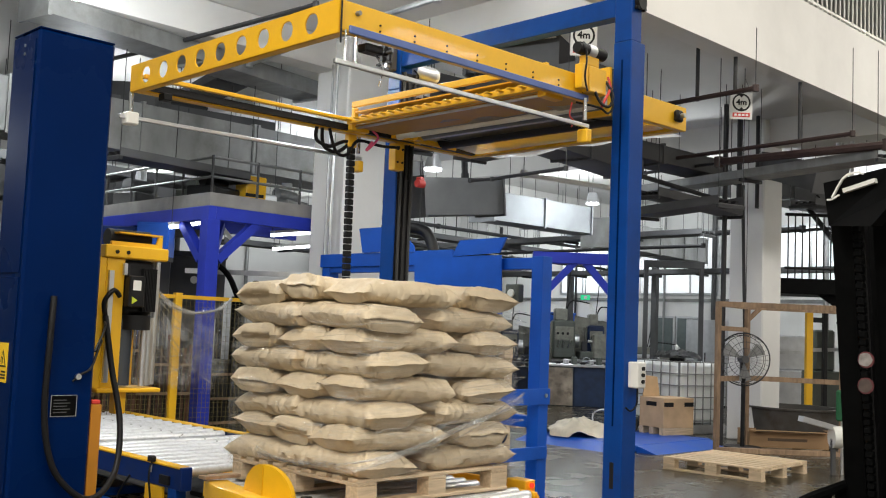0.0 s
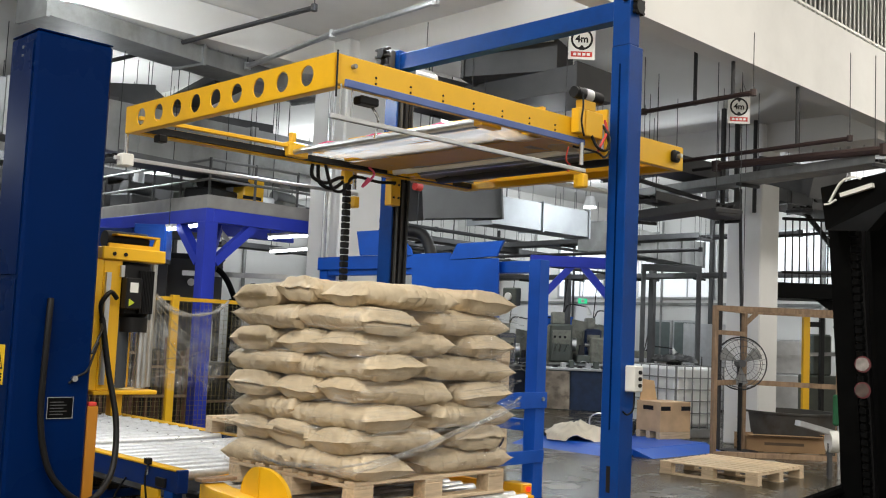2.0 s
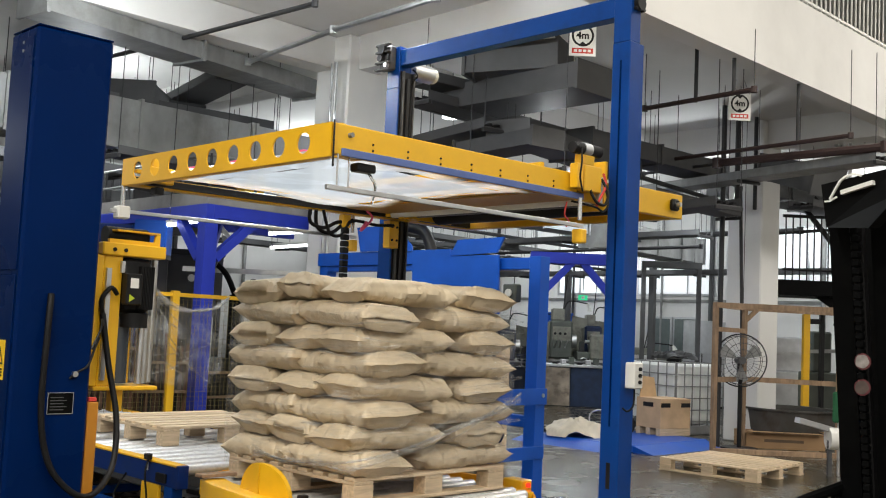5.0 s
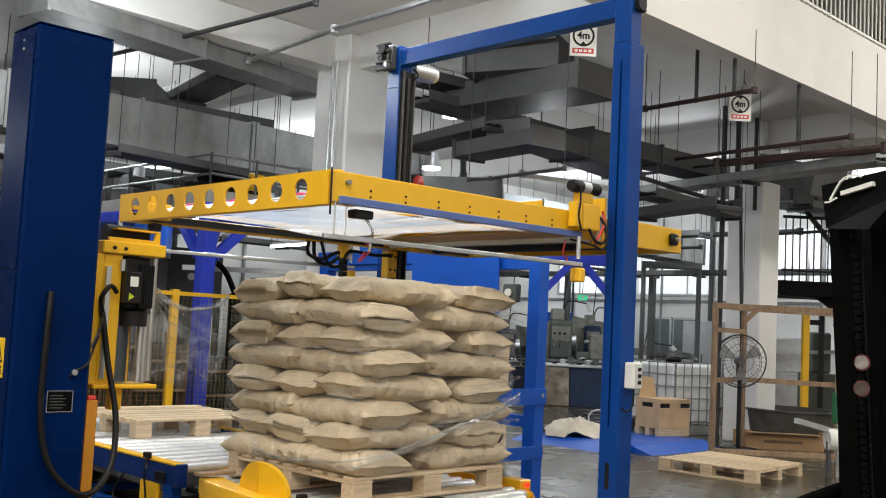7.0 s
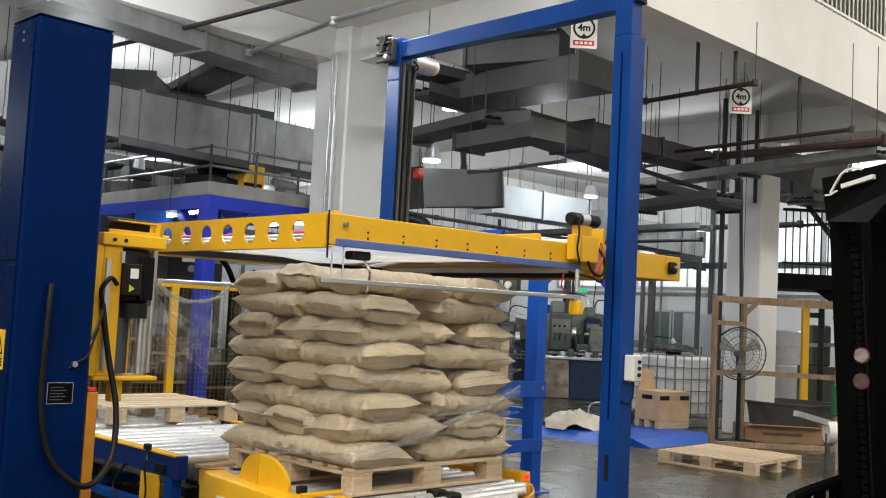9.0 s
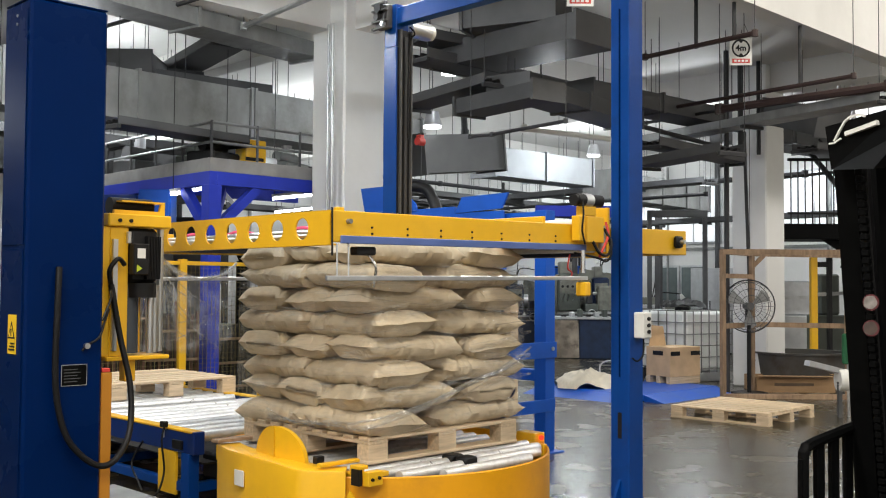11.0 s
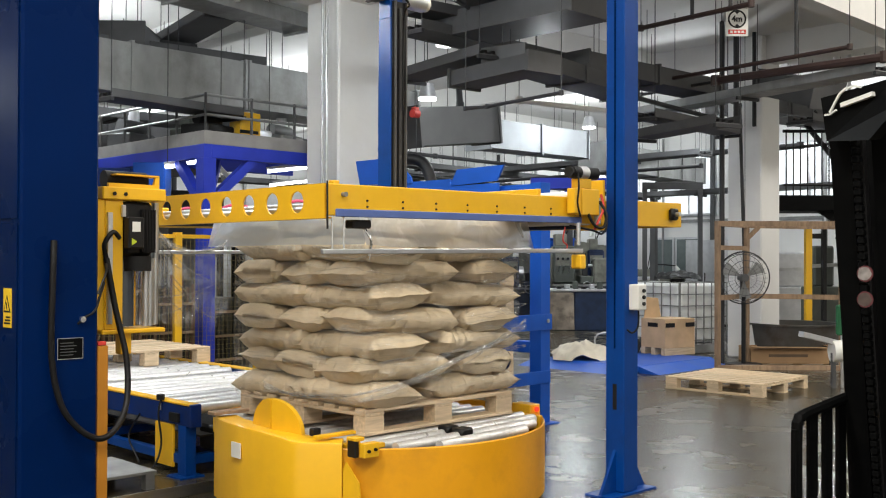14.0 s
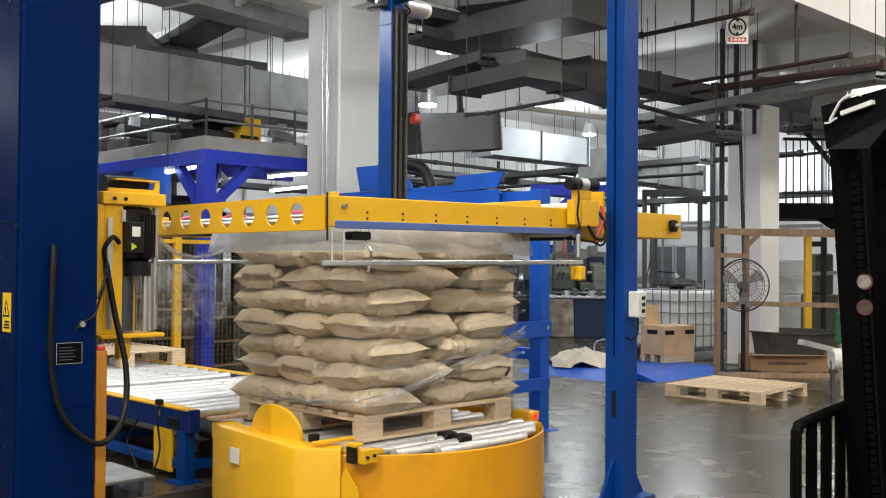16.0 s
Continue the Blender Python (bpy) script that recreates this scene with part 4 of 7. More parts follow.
part("rear_rod", cyl((-1.19, 0.95, BH + 0.085), (0.95, 0.95, BH + 0.085), 0.012, 10), CHROME, lift, smooth=True)
part("front_rod", cyl((-1.19, -0.92, BH + 0.085), (0.95, -0.92, BH + 0.085), 0.012, 10), CHROME, lift, smooth=True)
part("front_track", box(-1.19, 0.95, -0.90, -0.87, BH + 0.06, BH + 0.085, 0.003), YELLOW, lift)
part("end_beam", box(1.80, 1.87, -0.97, 0.969, BH, BH + 0.05, 0.004), YELLOW, lift)
part("end_plate", box(1.862, 1.87, -0.969, 0.969, BH + 0.05, 0, 0.002), YELLOW, lift)
eb = part("end_bearing", box(1.70, 1.78, -1.06, -1.021, -0.12, -0.04, 0.012), BLACK, lift, "black flange bearing on the beam end", smooth=True)
part("shaft", cyl((1.74, -1.06, -0.08), (1.74, -1.09, -0.08), 0.016, 10), STEEL, eb)
# housing of the film roll between the toothed bar and the end beam
part("toothed_bar", box(0.42, 0.47, -0.95, 0.90, BH + 0.045, BH + 0.085, 0.003), YELLOW, lift, "yellow clamping bar with fingers")
tooth = part("finger", box(-0.05, 0.0, -0.018, 0.018, -0.008, 0.0, 0.002), YELLOW, lift)
tooth.location = (0.42, -0.88, BH + 0.075)
for i in range(1, 20):
    same_mesh("finger", tooth, pose(0.42, -0.88 + 0.092 * i, BH + 0.075), lift)
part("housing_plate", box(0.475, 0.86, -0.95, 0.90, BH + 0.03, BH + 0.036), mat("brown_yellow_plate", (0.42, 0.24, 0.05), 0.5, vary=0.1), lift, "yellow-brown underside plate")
part("cover_plate", box(0.475, 1.8, -0.94, 0.89, -0.03, -0.02), YELLOW, lift)
part("white_tube", cyl((0.92, -0.95, BH + 0.03), (0.92, 0.90, BH + 0.03), 0.028, 16), WHITEP, lift, "white plastic guide roller", smooth=True)
part("dark_roller", cyl((1.02, -0.95, BH + 0.04), (1.02, 0.9, BH + 0.04), 0.035, 16), mat("grey_rubber", (0.10, 0.11, 0.12), 0.4, vary=0.1), lift, smooth=True)
part("steel_roller", cyl((1.12, -0.95, BH + 0.05), (1.12, 0.9, BH + 0.05), 0.03, 16), ALU, lift, smooth=True)
part("film_roll", cyl((1.36, -0.9, -0.09), (1.36, 0.85, -0.09), 0.085, 24), BLACK, lift, "black wrapped film roll", smooth=True)
for y in (-0.96, 0.91):
    part("bearing_plate", box(0.86, 1.55, y - 0.008, y + 0.008, BH + 0.01, -0.01), YELLOW, lift)
for x, y in ((0.94, 0.80), (1.08, 0.84), (0.99, 0.76)):
    part("bracket", box(x - 0.03, x + 0.03, y - 0.03, y + 0.03, BH - 0.01, BH + 0.02, 0.004), YELLOW, lift)

part("top_rail", box(0.44, 0.47, -0.94, 0.89, 0.002, 0.045, 0.003), YELLOW, lift)
part("white_tube", cyl((0.93, -0.93, 0.03), (0.93, 0.88, 0.03), 0.024, 14), WHITEP, lift, "white plastic guide roller", smooth=True)
part("top_rail", box(1.2, 1.23, -0.94, 0.89, 0.0, 0.03, 0.003), ALU, lift)
# carriages on the two posts
ca = part("post_carriage", box(0.68, 0.85, -1.085, -1.022, -0.11, 0.05, 0.006), YELLOW, lift, "yellow carriage plate on the front post")
part("motor_bracket", box(0.64, 0.78, -1.08, -1.03, 0.05, 0.11, 0.005), YELLOW, ca)
part("side_plate", box(0.60, 0.66, -1.09, -1.03, -0.10, 0.05, 0.004), YELLOW, ca)
gm = part("drive_motor", cyl((0.60, -1.06, 0.145), (0.84, -1.06, 0.145), 0.038, 18), BLACK, lift, "black drive motor with a silver middle", smooth=True)
part("gear_case", cyl((0.67, -1.06, 0.145), (0.74, -1.06, 0.145), 0.041, 18), ALU, gm, smooth=True)
part("wheel", cyl((0.60, -1.06, 0.145), (0.58, -1.06, 0.145), 0.034, 16), BLACK, gm, smooth=True)
part("air_cylinder", cyl((0.90, -1.03, -0.16), (0.90, -1.03, 0.0), 0.022, 14), ALU, lift, smooth=True)
part("plate", box(1.0, 1.025, -1.0, -0.8, BH - 0.03, 0.12, 0.004), YELLOW, lift)
part("rear_carriage", box(0.93, 1.025, 0.94, 1.02, BH - 0.22, BH - 0.01, 0.006), YELLOW, lift, "yellow carriage plate on the rear post")
for x in (0.95, 1.0):
    for z in (-0.06, -0.16):
        part("bolt", cyl((x, 0.9395, BH + z), (x, 0.93, BH + z), 0.009, 6), BLACK, lift)
part("rear_carriage_head", box(0.95, 1.02, 0.90, 0.96, -0.02, 0.06, 0.004), YELLOW, lift)
part("chain_holder", box(0.50, 0.58, 0.98, 1.03, BH - 0.10, BH - 0.005, 0.005), YELLOW, lift)
for i in range(25):
    part("drag_chain_link", box(0.515, 0.575, 0.985, 1.025, BH - 0.145 - 0.048 * i, BH - 0.102 - 0.048 * i, 0.006), BLACK, lift)
part("junction", box(-1.08, -1.02, 0.86, 0.93, BH - 0.05, BH - 0.005, 0.005), BLACK, lift)
part("junction", box(-1.02, -0.9, -1.0, -0.93, BH - 0.045, BH - 0.003, 0.008), BLACK, lift, "black sensor box under the beam")
part("corner_bolt", cyl((-1.1, -1.0195, -0.05), (-1.1, -1.045, -0.05), 0.012, 10), DUCT, lift)
part("corner_pin", cyl((-1.2, -1.026, BH - 0.05), (-1.2, -1.026, 0.012), 0.005, 8), BLACK, lift)
for pts, r, m in (
    ([(0.2, 0.98, BH), (0.22, 1.0, BH - 0.09), (0.34, 1.0, BH - 0.12), (0.46, 1.0, BH - 0.07), (0.55, 1.0, BH - 0.06)], 0.014, RUBBER),
    ([(0.25, 0.98, BH), (0.3, 1.02, BH - 0.12), (0.42, 1.02, BH - 0.15), (0.52, 1.0, BH - 0.08), (0.6, 0.98, BH - 0.04)], 0.014, RUBBER),
    ([(0.3, 0.96, BH), (0.4, 1.0, BH - 0.15), (0.5, 1.0, BH - 0.16), (0.58, 0.97, BH - 0.05), (0.8, 0.95, BH - 0.06), (0.95, 0.92, BH - 0.05)], 0.012, RUBBER),
    ([(0.66, 0.9, BH + 0.03), (0.68, 0.86, BH - 0.02), (0.66, 0.9, BH - 0.08), (0.62, 0.92, BH - 0.12), (0.66, 0.9, BH - 0.05)], 0.009, PINKC),
    ([(0.85, -1.08, -0.02), (0.87, -1.12, -0.1), (0.84, -1.12, -0.18), (0.78, -1.1, -0.17), (0.74, -1.08, -0.1)], 0.009, RUBBER),
    ([(0.90, -1.06, 0.02), (0.87, -1.10, -0.06), (0.82, -1.10, -0.14), (0.80, -1.08, -0.2)], 0.008, REDP),
    ([(0.90, -1.06, -0.02), (0.90, -1.10, -0.16), (0.85, -1.10, -0.22), (0.76, -1.1, -0.2), (0.66, -1.0, -0.17)], 0.007, RUBBER),
    ([(0.62, -1.10, 0.14), (0.60, -1.12, 0.05), (0.60, -1.11, -0.04), (0.64, -1.1, -0.12)], 0.006, RUBBER),
    ([(0.62, -1.0, -0.18), (0.6, -1.0, -0.26), (0.64, -1.0, -0.29), (0.62, -1.0, -0.33)], 0.005, REDP),
    ([(-0.92, -0.96, BH - 0.04), (-0.90, -0.99, BH - 0.10), (-0.89, -0.97, BH - 0.16), (-0.90, -0.97, BH - 0.2)], 0.007, CHROME),
):
    part("hose", hose(pts, r, 7), m, lift, smooth=True)
# press bars hanging under the frame
for s in (-1, 1):
    y = s * 1.065
    pb = part("press_bar", box(-1.265, 0.70, y - 0.011, y + 0.011, -0.334, -0.310, 0.003), ALU, lift, "square aluminium press bar")
    part("groove", box(-1.266, 0.701, y - 0.003, y + 0.003, -0.3345, -0.3341), BLACK, pb)
    for x, m, w in ((0.665, YELLOW, 0.026), (-1.19, WHITEP, 0.04)) if s == 1 else ((0.665, YELLOW, 0.026),):
        part("hanger_rod", cyl((x, y, -0.29), (x, y, BH + 0.01), 0.014, 12), CHROME, lift, smooth=True)
        part("clamp_block", box(x - w, x + w, y - 0.04, y + 0.04, -0.43 if m is YELLOW else -0.37, -0.345 if m is YELLOW else -0.29, 0.008), m, lift, "clamping block on the hanger rod")
for dx in (0.0, 0.05):
    part("hanger_rod", cyl((-1.19 + dx * 2.2, -1.05 + dx, -0.31), (-1.19 + dx * 2.2, -1.05 + dx, BH + 0.01), 0.0045, 8), CHROME, lift, smooth=True)

# gripper that pulls the sheet
grip = thing("sheet_gripper", pose(0.5, 0, 0), "double steel tube gripper pulling the top sheet", "gripper")
for x, z in ((0.0, BH + 0.05), (0.055, BH + 0.075)):
    part("tube", cyl((x, -0.89, z), (x, 0.89, z), 0.018, 14), STEEL, grip, smooth=True)
part("flat_bar", box(0.075, 0.11, -0.88, 0.88, BH + 0.06, BH + 0.068), ALU, grip)
for y in (-0.9, 0.92):
    part("clamp", box(-0.05, 0.12, y - 0.035, y + 0.035, BH + 0.02, BH + 0.12, 0.006), YELLOW, grip, "yellow gripper slide")
    part("bracket", box(-0.02, 0.02, y - 0.02, y + 0.02, BH + 0.12, BH + 0.19, 0.004), YELLOW, grip)
for y in (0.7, 0.2, -0.4):
    part("air_hose", hose([(0.06, y, BH + 0.09), (0.10, y - 0.06, BH + 0.11), (0.14, y - 0.14, BH + 0.10), (0.09, y - 0.2, BH + 0.09)], 0.008, 7), PINKC, grip, smooth=True)

# the top sheet: flat panel with hinged hems that hang down when it is laid on the load


def rippled(x0, x1, y0, y1, amp, seed, nx=20, ny=20):
    bm = bmesh.new()
    g = [[bm.verts.new((x0 + (x1 - x0) * i / nx, y0 + (y1 - y0) * j / ny, amp * noise.noise(((x0 + (x1 - x0) * i / nx) * 3 + seed, (y0 + (y1 - y0) * j / ny) * 3, 0)))) for j in range(ny + 1)] for i in range(nx + 1)]
    for i in range(nx):
        for j in range(ny):
            bm.faces.new((g[i][j], g[i + 1][j], g[i + 1][j + 1], g[i][j + 1]))
    return bm


sheet = thing("top_sheet", pose(1.0, 0, 0), "clear bluish plastic top sheet pulled over the load", "plastic sheet")
part("panel", rippled(-0.66, 0.50, -0.68, 0.68, 0.006, 1), SHEET, sheet, smooth=True)
HEM = []
for name, b, at in (("hem", (-0.20, 0, -0.74, 0.74), (-0.66, 0, 0)), ("hem", (0, 0.14, -0.74, 0.74), (0.50, 0, 0)), ("hem", (-0.74, 0.64, -0.21, 0), (0, -0.68, 0)), ("hem", (-0.74, 0.64, 0, 0.21), (0, 0.68, 0))):
    h = part(name, rippled(*b, 0.012 if not HEM else 0.035, 4 + len(HEM), 24, 24), HOOD if HEM else SHEET, sheet, "hanging crumpled hem of the sheet", smooth=True)
    h.matrix_basis = Matrix.Translation(at)
    HEM.append((h, at))

# ---- overhead services ----


def duct(p0, p1, w, h, label, material=None, step=1.2, name="air_duct"):
    """Sheet metal duct between two points of its lower middle line, with flange seams."""
    p0, p1 = Vector(p0), Vector(p1)
    d = thing(name, Matrix.Translation(p0), label, "air duct")
    v = p1 - p0
    up = Vector((0, 0, h / 2))
    material = material or DUCT
    part("body", bar(up, v + up, w, h), material, d)
    n = max(1, int(v.length / step))
    for i in range(n + 1):
        c = v * (i / n)
        part("flange", bar(c + up - v.normalized() * 0.018, c + up + v.normalized() * 0.018, w + 0.05, h + 0.05), material, d)
    for i in range(n):
        c = v * ((i + 0.5) / n)
        part("hanger", cyl(c + Vector((0, 0, h)), Vector((c.x, c.y, SLAB_Z + 0.25 - p0.z)), 0.005, 5), PIPE, d)
    return d


def pipe(name, points, r, label, material=None, steps=1, category="pipe", overhead=True):
    ob = thing(name, Matrix.Translation(points[0]), label, category)
    o = Vector(points[0])
    part("run", hose([Vector(p) - o for p in points], r, 8, steps), material or PIPE, ob, smooth=True)
    for i in range(len(points)):
        part("joint", cyl(Vector(points[i]) - o - Vector((0, 0, r * 1.25)), Vector(points[i]) - o + Vector((0, 0, r * 1.25)), r * 1.25, 8), material or PIPE, ob)
    if overhead:
        for q in (o, Vector(points[-1])):
            part("hanger", cyl(q - o, Vector((q.x - o.x, q.y - o.y, SLAB_Z + 0.27 - o.z)), 0.005, 5), PIPE, ob)
    return ob


def tray_run(p0, p1, w, h, label, material=None):
    p0, p1 = Vector(p0), Vector(p1)
    t = thing("cable_tray", Matrix.Translation(p0), label, "cable tray")
    v = p1 - p0
    side = v.cross(Vector((0, 0, 1))).normalized() * (w / 2)
    part("bottom", bar(Vector(), v, w, 0.012), material or DARKDUCT, t)
    for s in (-1, 1):
        part("side", bar(side * s + Vector((0, 0, h / 2)), v + side * s + Vector((0, 0, h / 2)), 0.012, h), material or DARKDUCT, t)
    n = max(1, int(v.length / 1.5))
    for i in range(n + 1):
        c = v * (i / n)
        for s in (-1, 1):
            part("hanger", cyl(c + side * s, Vector((c.x + side.x * s, c.y + side.y * s, SLAB_Z + 0.26 - p0.z)), 0.005, 5), PIPE, t)
        part("crossbar", bar(c - side * 1.1 - Vector((0, 0, 0.03)), c + side * 1.1 - Vector((0, 0, 0.03)), 0.04, 0.04), PIPE, t)
    for k in (-0.5, 0.1, 0.6):
        part("cable", bar(side * k + Vector((0, 0, 0.03)), v + side * k + Vector((0, 0, 0.03)), 0.04, 0.03), BLACK, t)
    return t


duct((-3.2, 5.9, 3.30), (2.75, 5.9, 3.28), 0.6, 0.56, "large galvanised rectangular air duct with seams")
duct((2.80, 5.9, 3.28), (5.6, 5.9, 3.25), 0.6, 0.56, "large galvanised rectangular air duct with seams")
duct((5.12, 5.30, 2.97), (6.70, 5.30, 3.16), 0.55, 0.52, "grey galvanised air duct with a closed end", mat("dull_duct", (0.13, 0.13, 0.13), 0.6, 0.4, vary=0.15, scale=2.5))
duct((7.51, 6.20, 3.21), (10.04, 6.20, 3.23), 0.5, 0.46, "bright new galvanised air duct", mat("bright_duct", (0.34, 0.36, 0.38), 0.45, 0.5, vary=0.15, scale=2.5), 0.9)
duct((11.03, 6.60, 3.12), (14.48, 6.60, 3.06), 0.6, 0.5, "dull grey air duct branch", None, 0.8)
duct((-0.47, 4.49, 4.20), (3.19, 5.12, 4.20), 0.45, 0.18, "flat grey air duct under the mezzanine", DUCT, 1.4)
duct((3.97, 3.33, 3.90), (3.98, 1.31, 3.90), 0.7, 0.26, "dark flat air duct crossing under the slab", DARKDUCT, 1.2)
duct((3.53, 2.65, 4.15), (3.90, 1.70, 4.15), 0.5, 0.3, "dark air duct with a bend", DARKDUCT, 1.0)
duct((3.76, 2.31, 3.50), (6.43, 2.74, 3.50), 0.5, 0.18, "dark flat air duct", DARKDUCT, 1.2)
duct((3.85, 2.97, 3.35), (3.68, 1.70, 3.35), 0.4, 0.16, "dark grey branch duct", DARKDUCT, 1.0)
duct((5.44, 2.71, 3.70), (8.20, 2.57, 3.70), 0.5, 0.22, "dark flat air duct", DARKDUCT, 1.2)
duct((9.28, 2.13, 3.80), (8.89, 1.14, 3.48), 0.5, 0.34, "dark air duct above the stair landing", DARKDUCT, 1.0)
tray_run((3.17, 3.17, 3.90), (6.95, 3.21, 3.90), 0.45, 0.1, "dark steel cable tray with cables")
tray_run((4.06, 4.08, 3.60), (3.70, 2.38, 3.60), 0.4, 0.1, "dark steel cable tray with cables")
tray_run((3.12, 3.12, 4.10), (4.30, 2.99, 4.10), 0.4, 0.1, "dark steel cable tray with cables")
tray_run((8.22, 3.60, 3.55), (7.20, -0.29, 3.55), 0.35, 0.1, "grey steel cable tray near the column", DUCT)
tray_run((6.71, 2.56, 3.00), (6.15, 1.05, 3.00), 0.35, 0.1, "dark steel cable tray with cables")
tray_run((6.29, 2.29, 3.20), (8.53, 2.39, 3.20), 0.35, 0.1, "dark steel cable tray with cables")
tray_run((0.62, 5.05, 3.10), (2.36, 5.29, 3.10), 0.4, 0.08, "dark steel cable tray above the platform")
tray_run((0.2, 7.0, 4.0), (3.6, 6.6, 4.0), 0.5, 0.12, "dark steel cable tray above the large duct")
tray_run((2.2, 5.2, 4.25), (2.9, 8.5, 4.25), 0.45, 0.1, "dark steel cable tray under the slab")
tray_run((0.9, 6.4, 4.12), (1.6, 8.6, 4.12), 0.4, 0.1, "dark steel cable tray under the slab")
duct((1.6, 6.5, 4.02), (3.4, 8.4, 4.02), 0.5, 0.25, "dark flat air duct above the large duct", DARKDUCT, 1.0)
# four added dark shapes hide the white wall, in place of a dark mezzanine
duct((-2.0, 10.6, 3.25), (6.0, 10.8, 3.25), 0.8, 0.5, "dark duct shape standing in for the dark mezzanine behind the platform", DARKDUCT, 1.3)
duct((-2.0, 13.7, 3.65), (7.0, 13.7, 3.65), 0.9, 0.5, "dark duct shape standing in for the dark mezzanine by the back wall", DARKDUCT, 1.3)
tray_run((-1.0, 8.8, 3.45), (4.5, 8.9, 3.45), 0.5, 0.12, "dark tray shape standing in for the dark mezzanine behind the platform")
tray_run((-0.5, 9.5, 3.05), (4.8, 9.6, 3.05), 0.4, 0.1, "dark tray shape standing in for the dark mezzanine behind the platform")
duct((10.3, 3.4, 3.82), (13.7, 3.0, 3.82), 0.8, 0.5, "dark air duct above the stair", DARKDUCT, 1.0)
tray_run((10.3, 2.2, 3.55), (13.5, 2.0, 3.55), 0.4, 0.1, "dark steel cable tray above the stair")
# pipes
pipe("conduit_pipe", [(1.98, 4.62, 4.30), (1.79, 2.88, 4.30), (1.73, 1.38, 4.30)], 0.03, "galvanised conduit pipe under the slab", STEEL)
pipe("sprinkler_pipe", [(5.62, 1.86, 4.12), (5.49, 0.41, 4.12)], 0.028, "dark red-brown sprinkler pipe", RUSTPIPE)
pipe("sprinkler_pipe", [(7.16, 2.81, 3.80), (6.80, -0.06, 3.80)], 0.026, "dark red-brown sprinkler pipe", RUSTPIPE)
pipe("red_pipe", [(7.05, 1.73, 3.68), (7.02, -0.36, 3.68)], 0.05, "dusty red-brown fire main pipe", RUSTPIPE)
pipe("sprinkler_pipe", [(7.66, 3.23, 3.75), (7.44, 1.87, 3.75)], 0.022, "thin dark sprinkler pipe", PIPE)
pipe("grey_pipe", [(1.27, 2.50, 4.35), (1.06, 5.33, 4.35), (0.83, 7.60, 4.35)], 0.025, "thin grey pipe under the slab", PIPE)
pipe("white_tube", [(4.71, 2.92, 3.30), (6.34, 2.66, 3.30)], 0.035, "white fluorescent tube housing", WHITEP)
pipe("dark_pipe", [(3.30, 2.42, 3.00), (3.35, 2.16, 3.00), (3.20, 1.09, 3.00)], 0.018, "dark pipe with an elbow", PIPE)
pipe("dark_pipe", [(6.85, 6.00, 4.13), (6.88, 6.00, 3.80)], 0.05, "short dark down pipe", PIPE)
pipe("dark_pipe", [(6.01, 2.19, 3.40), (8.69, 2.49, 3.40)], 0.03, "thin dark pipe under the slab", PIPE)
for px in ((5.59, 1.17, 4.10), (5.51, 0.66, 4.12), (6.91, 0.61, 3.80)):
    tagged(part("pipe_hanger", cyl(px, (px[0], px[1], SLAB_Z + 0.27), 0.022, 8), PIPE), "dark pipe hanger rod under the slab", "pipe hanger")
for (x, y, z), z0, z1, r, m in (((8.46, 2.45, 3.87), 0, 4.77, 0.036, PIPE), ((8.85, 2.45, 4.09), 3.4, 4.77, 0.04, PIPE), ((9.37, 2.45, 4.17), 3.4, 4.77, 0.03, PIPE), ((11.07, 2.00, 4.58), 3.3, 4.77, 0.04, STEEL), ((11.56, 2.00, 4.75), 3.5, 4.77, 0.035, STEEL), ((2.82, 4.11, 3.81), 0, 4.4, 0.018, STEEL), ((2.82, 4.19, 3.82), 0, 4.4, 0.014, STEEL), ((3.11, 4.18, 3.88), 0, 4.1, 0.02, WHITEP)):
    tagged(part("riser_pipe", cyl((x, y, z0), (x, y, z1), r, 10), m, smooth=True), "vertical pipe beside the concrete column", "pipe")
pipe("conduit_pipe", [(8.70, 2.50, 3.70), (9.04, 2.50, 3.67), (9.19, 2.50, 1.20)], 0.025, "bent dark conduit on the column", PIPE)

# height limit signs


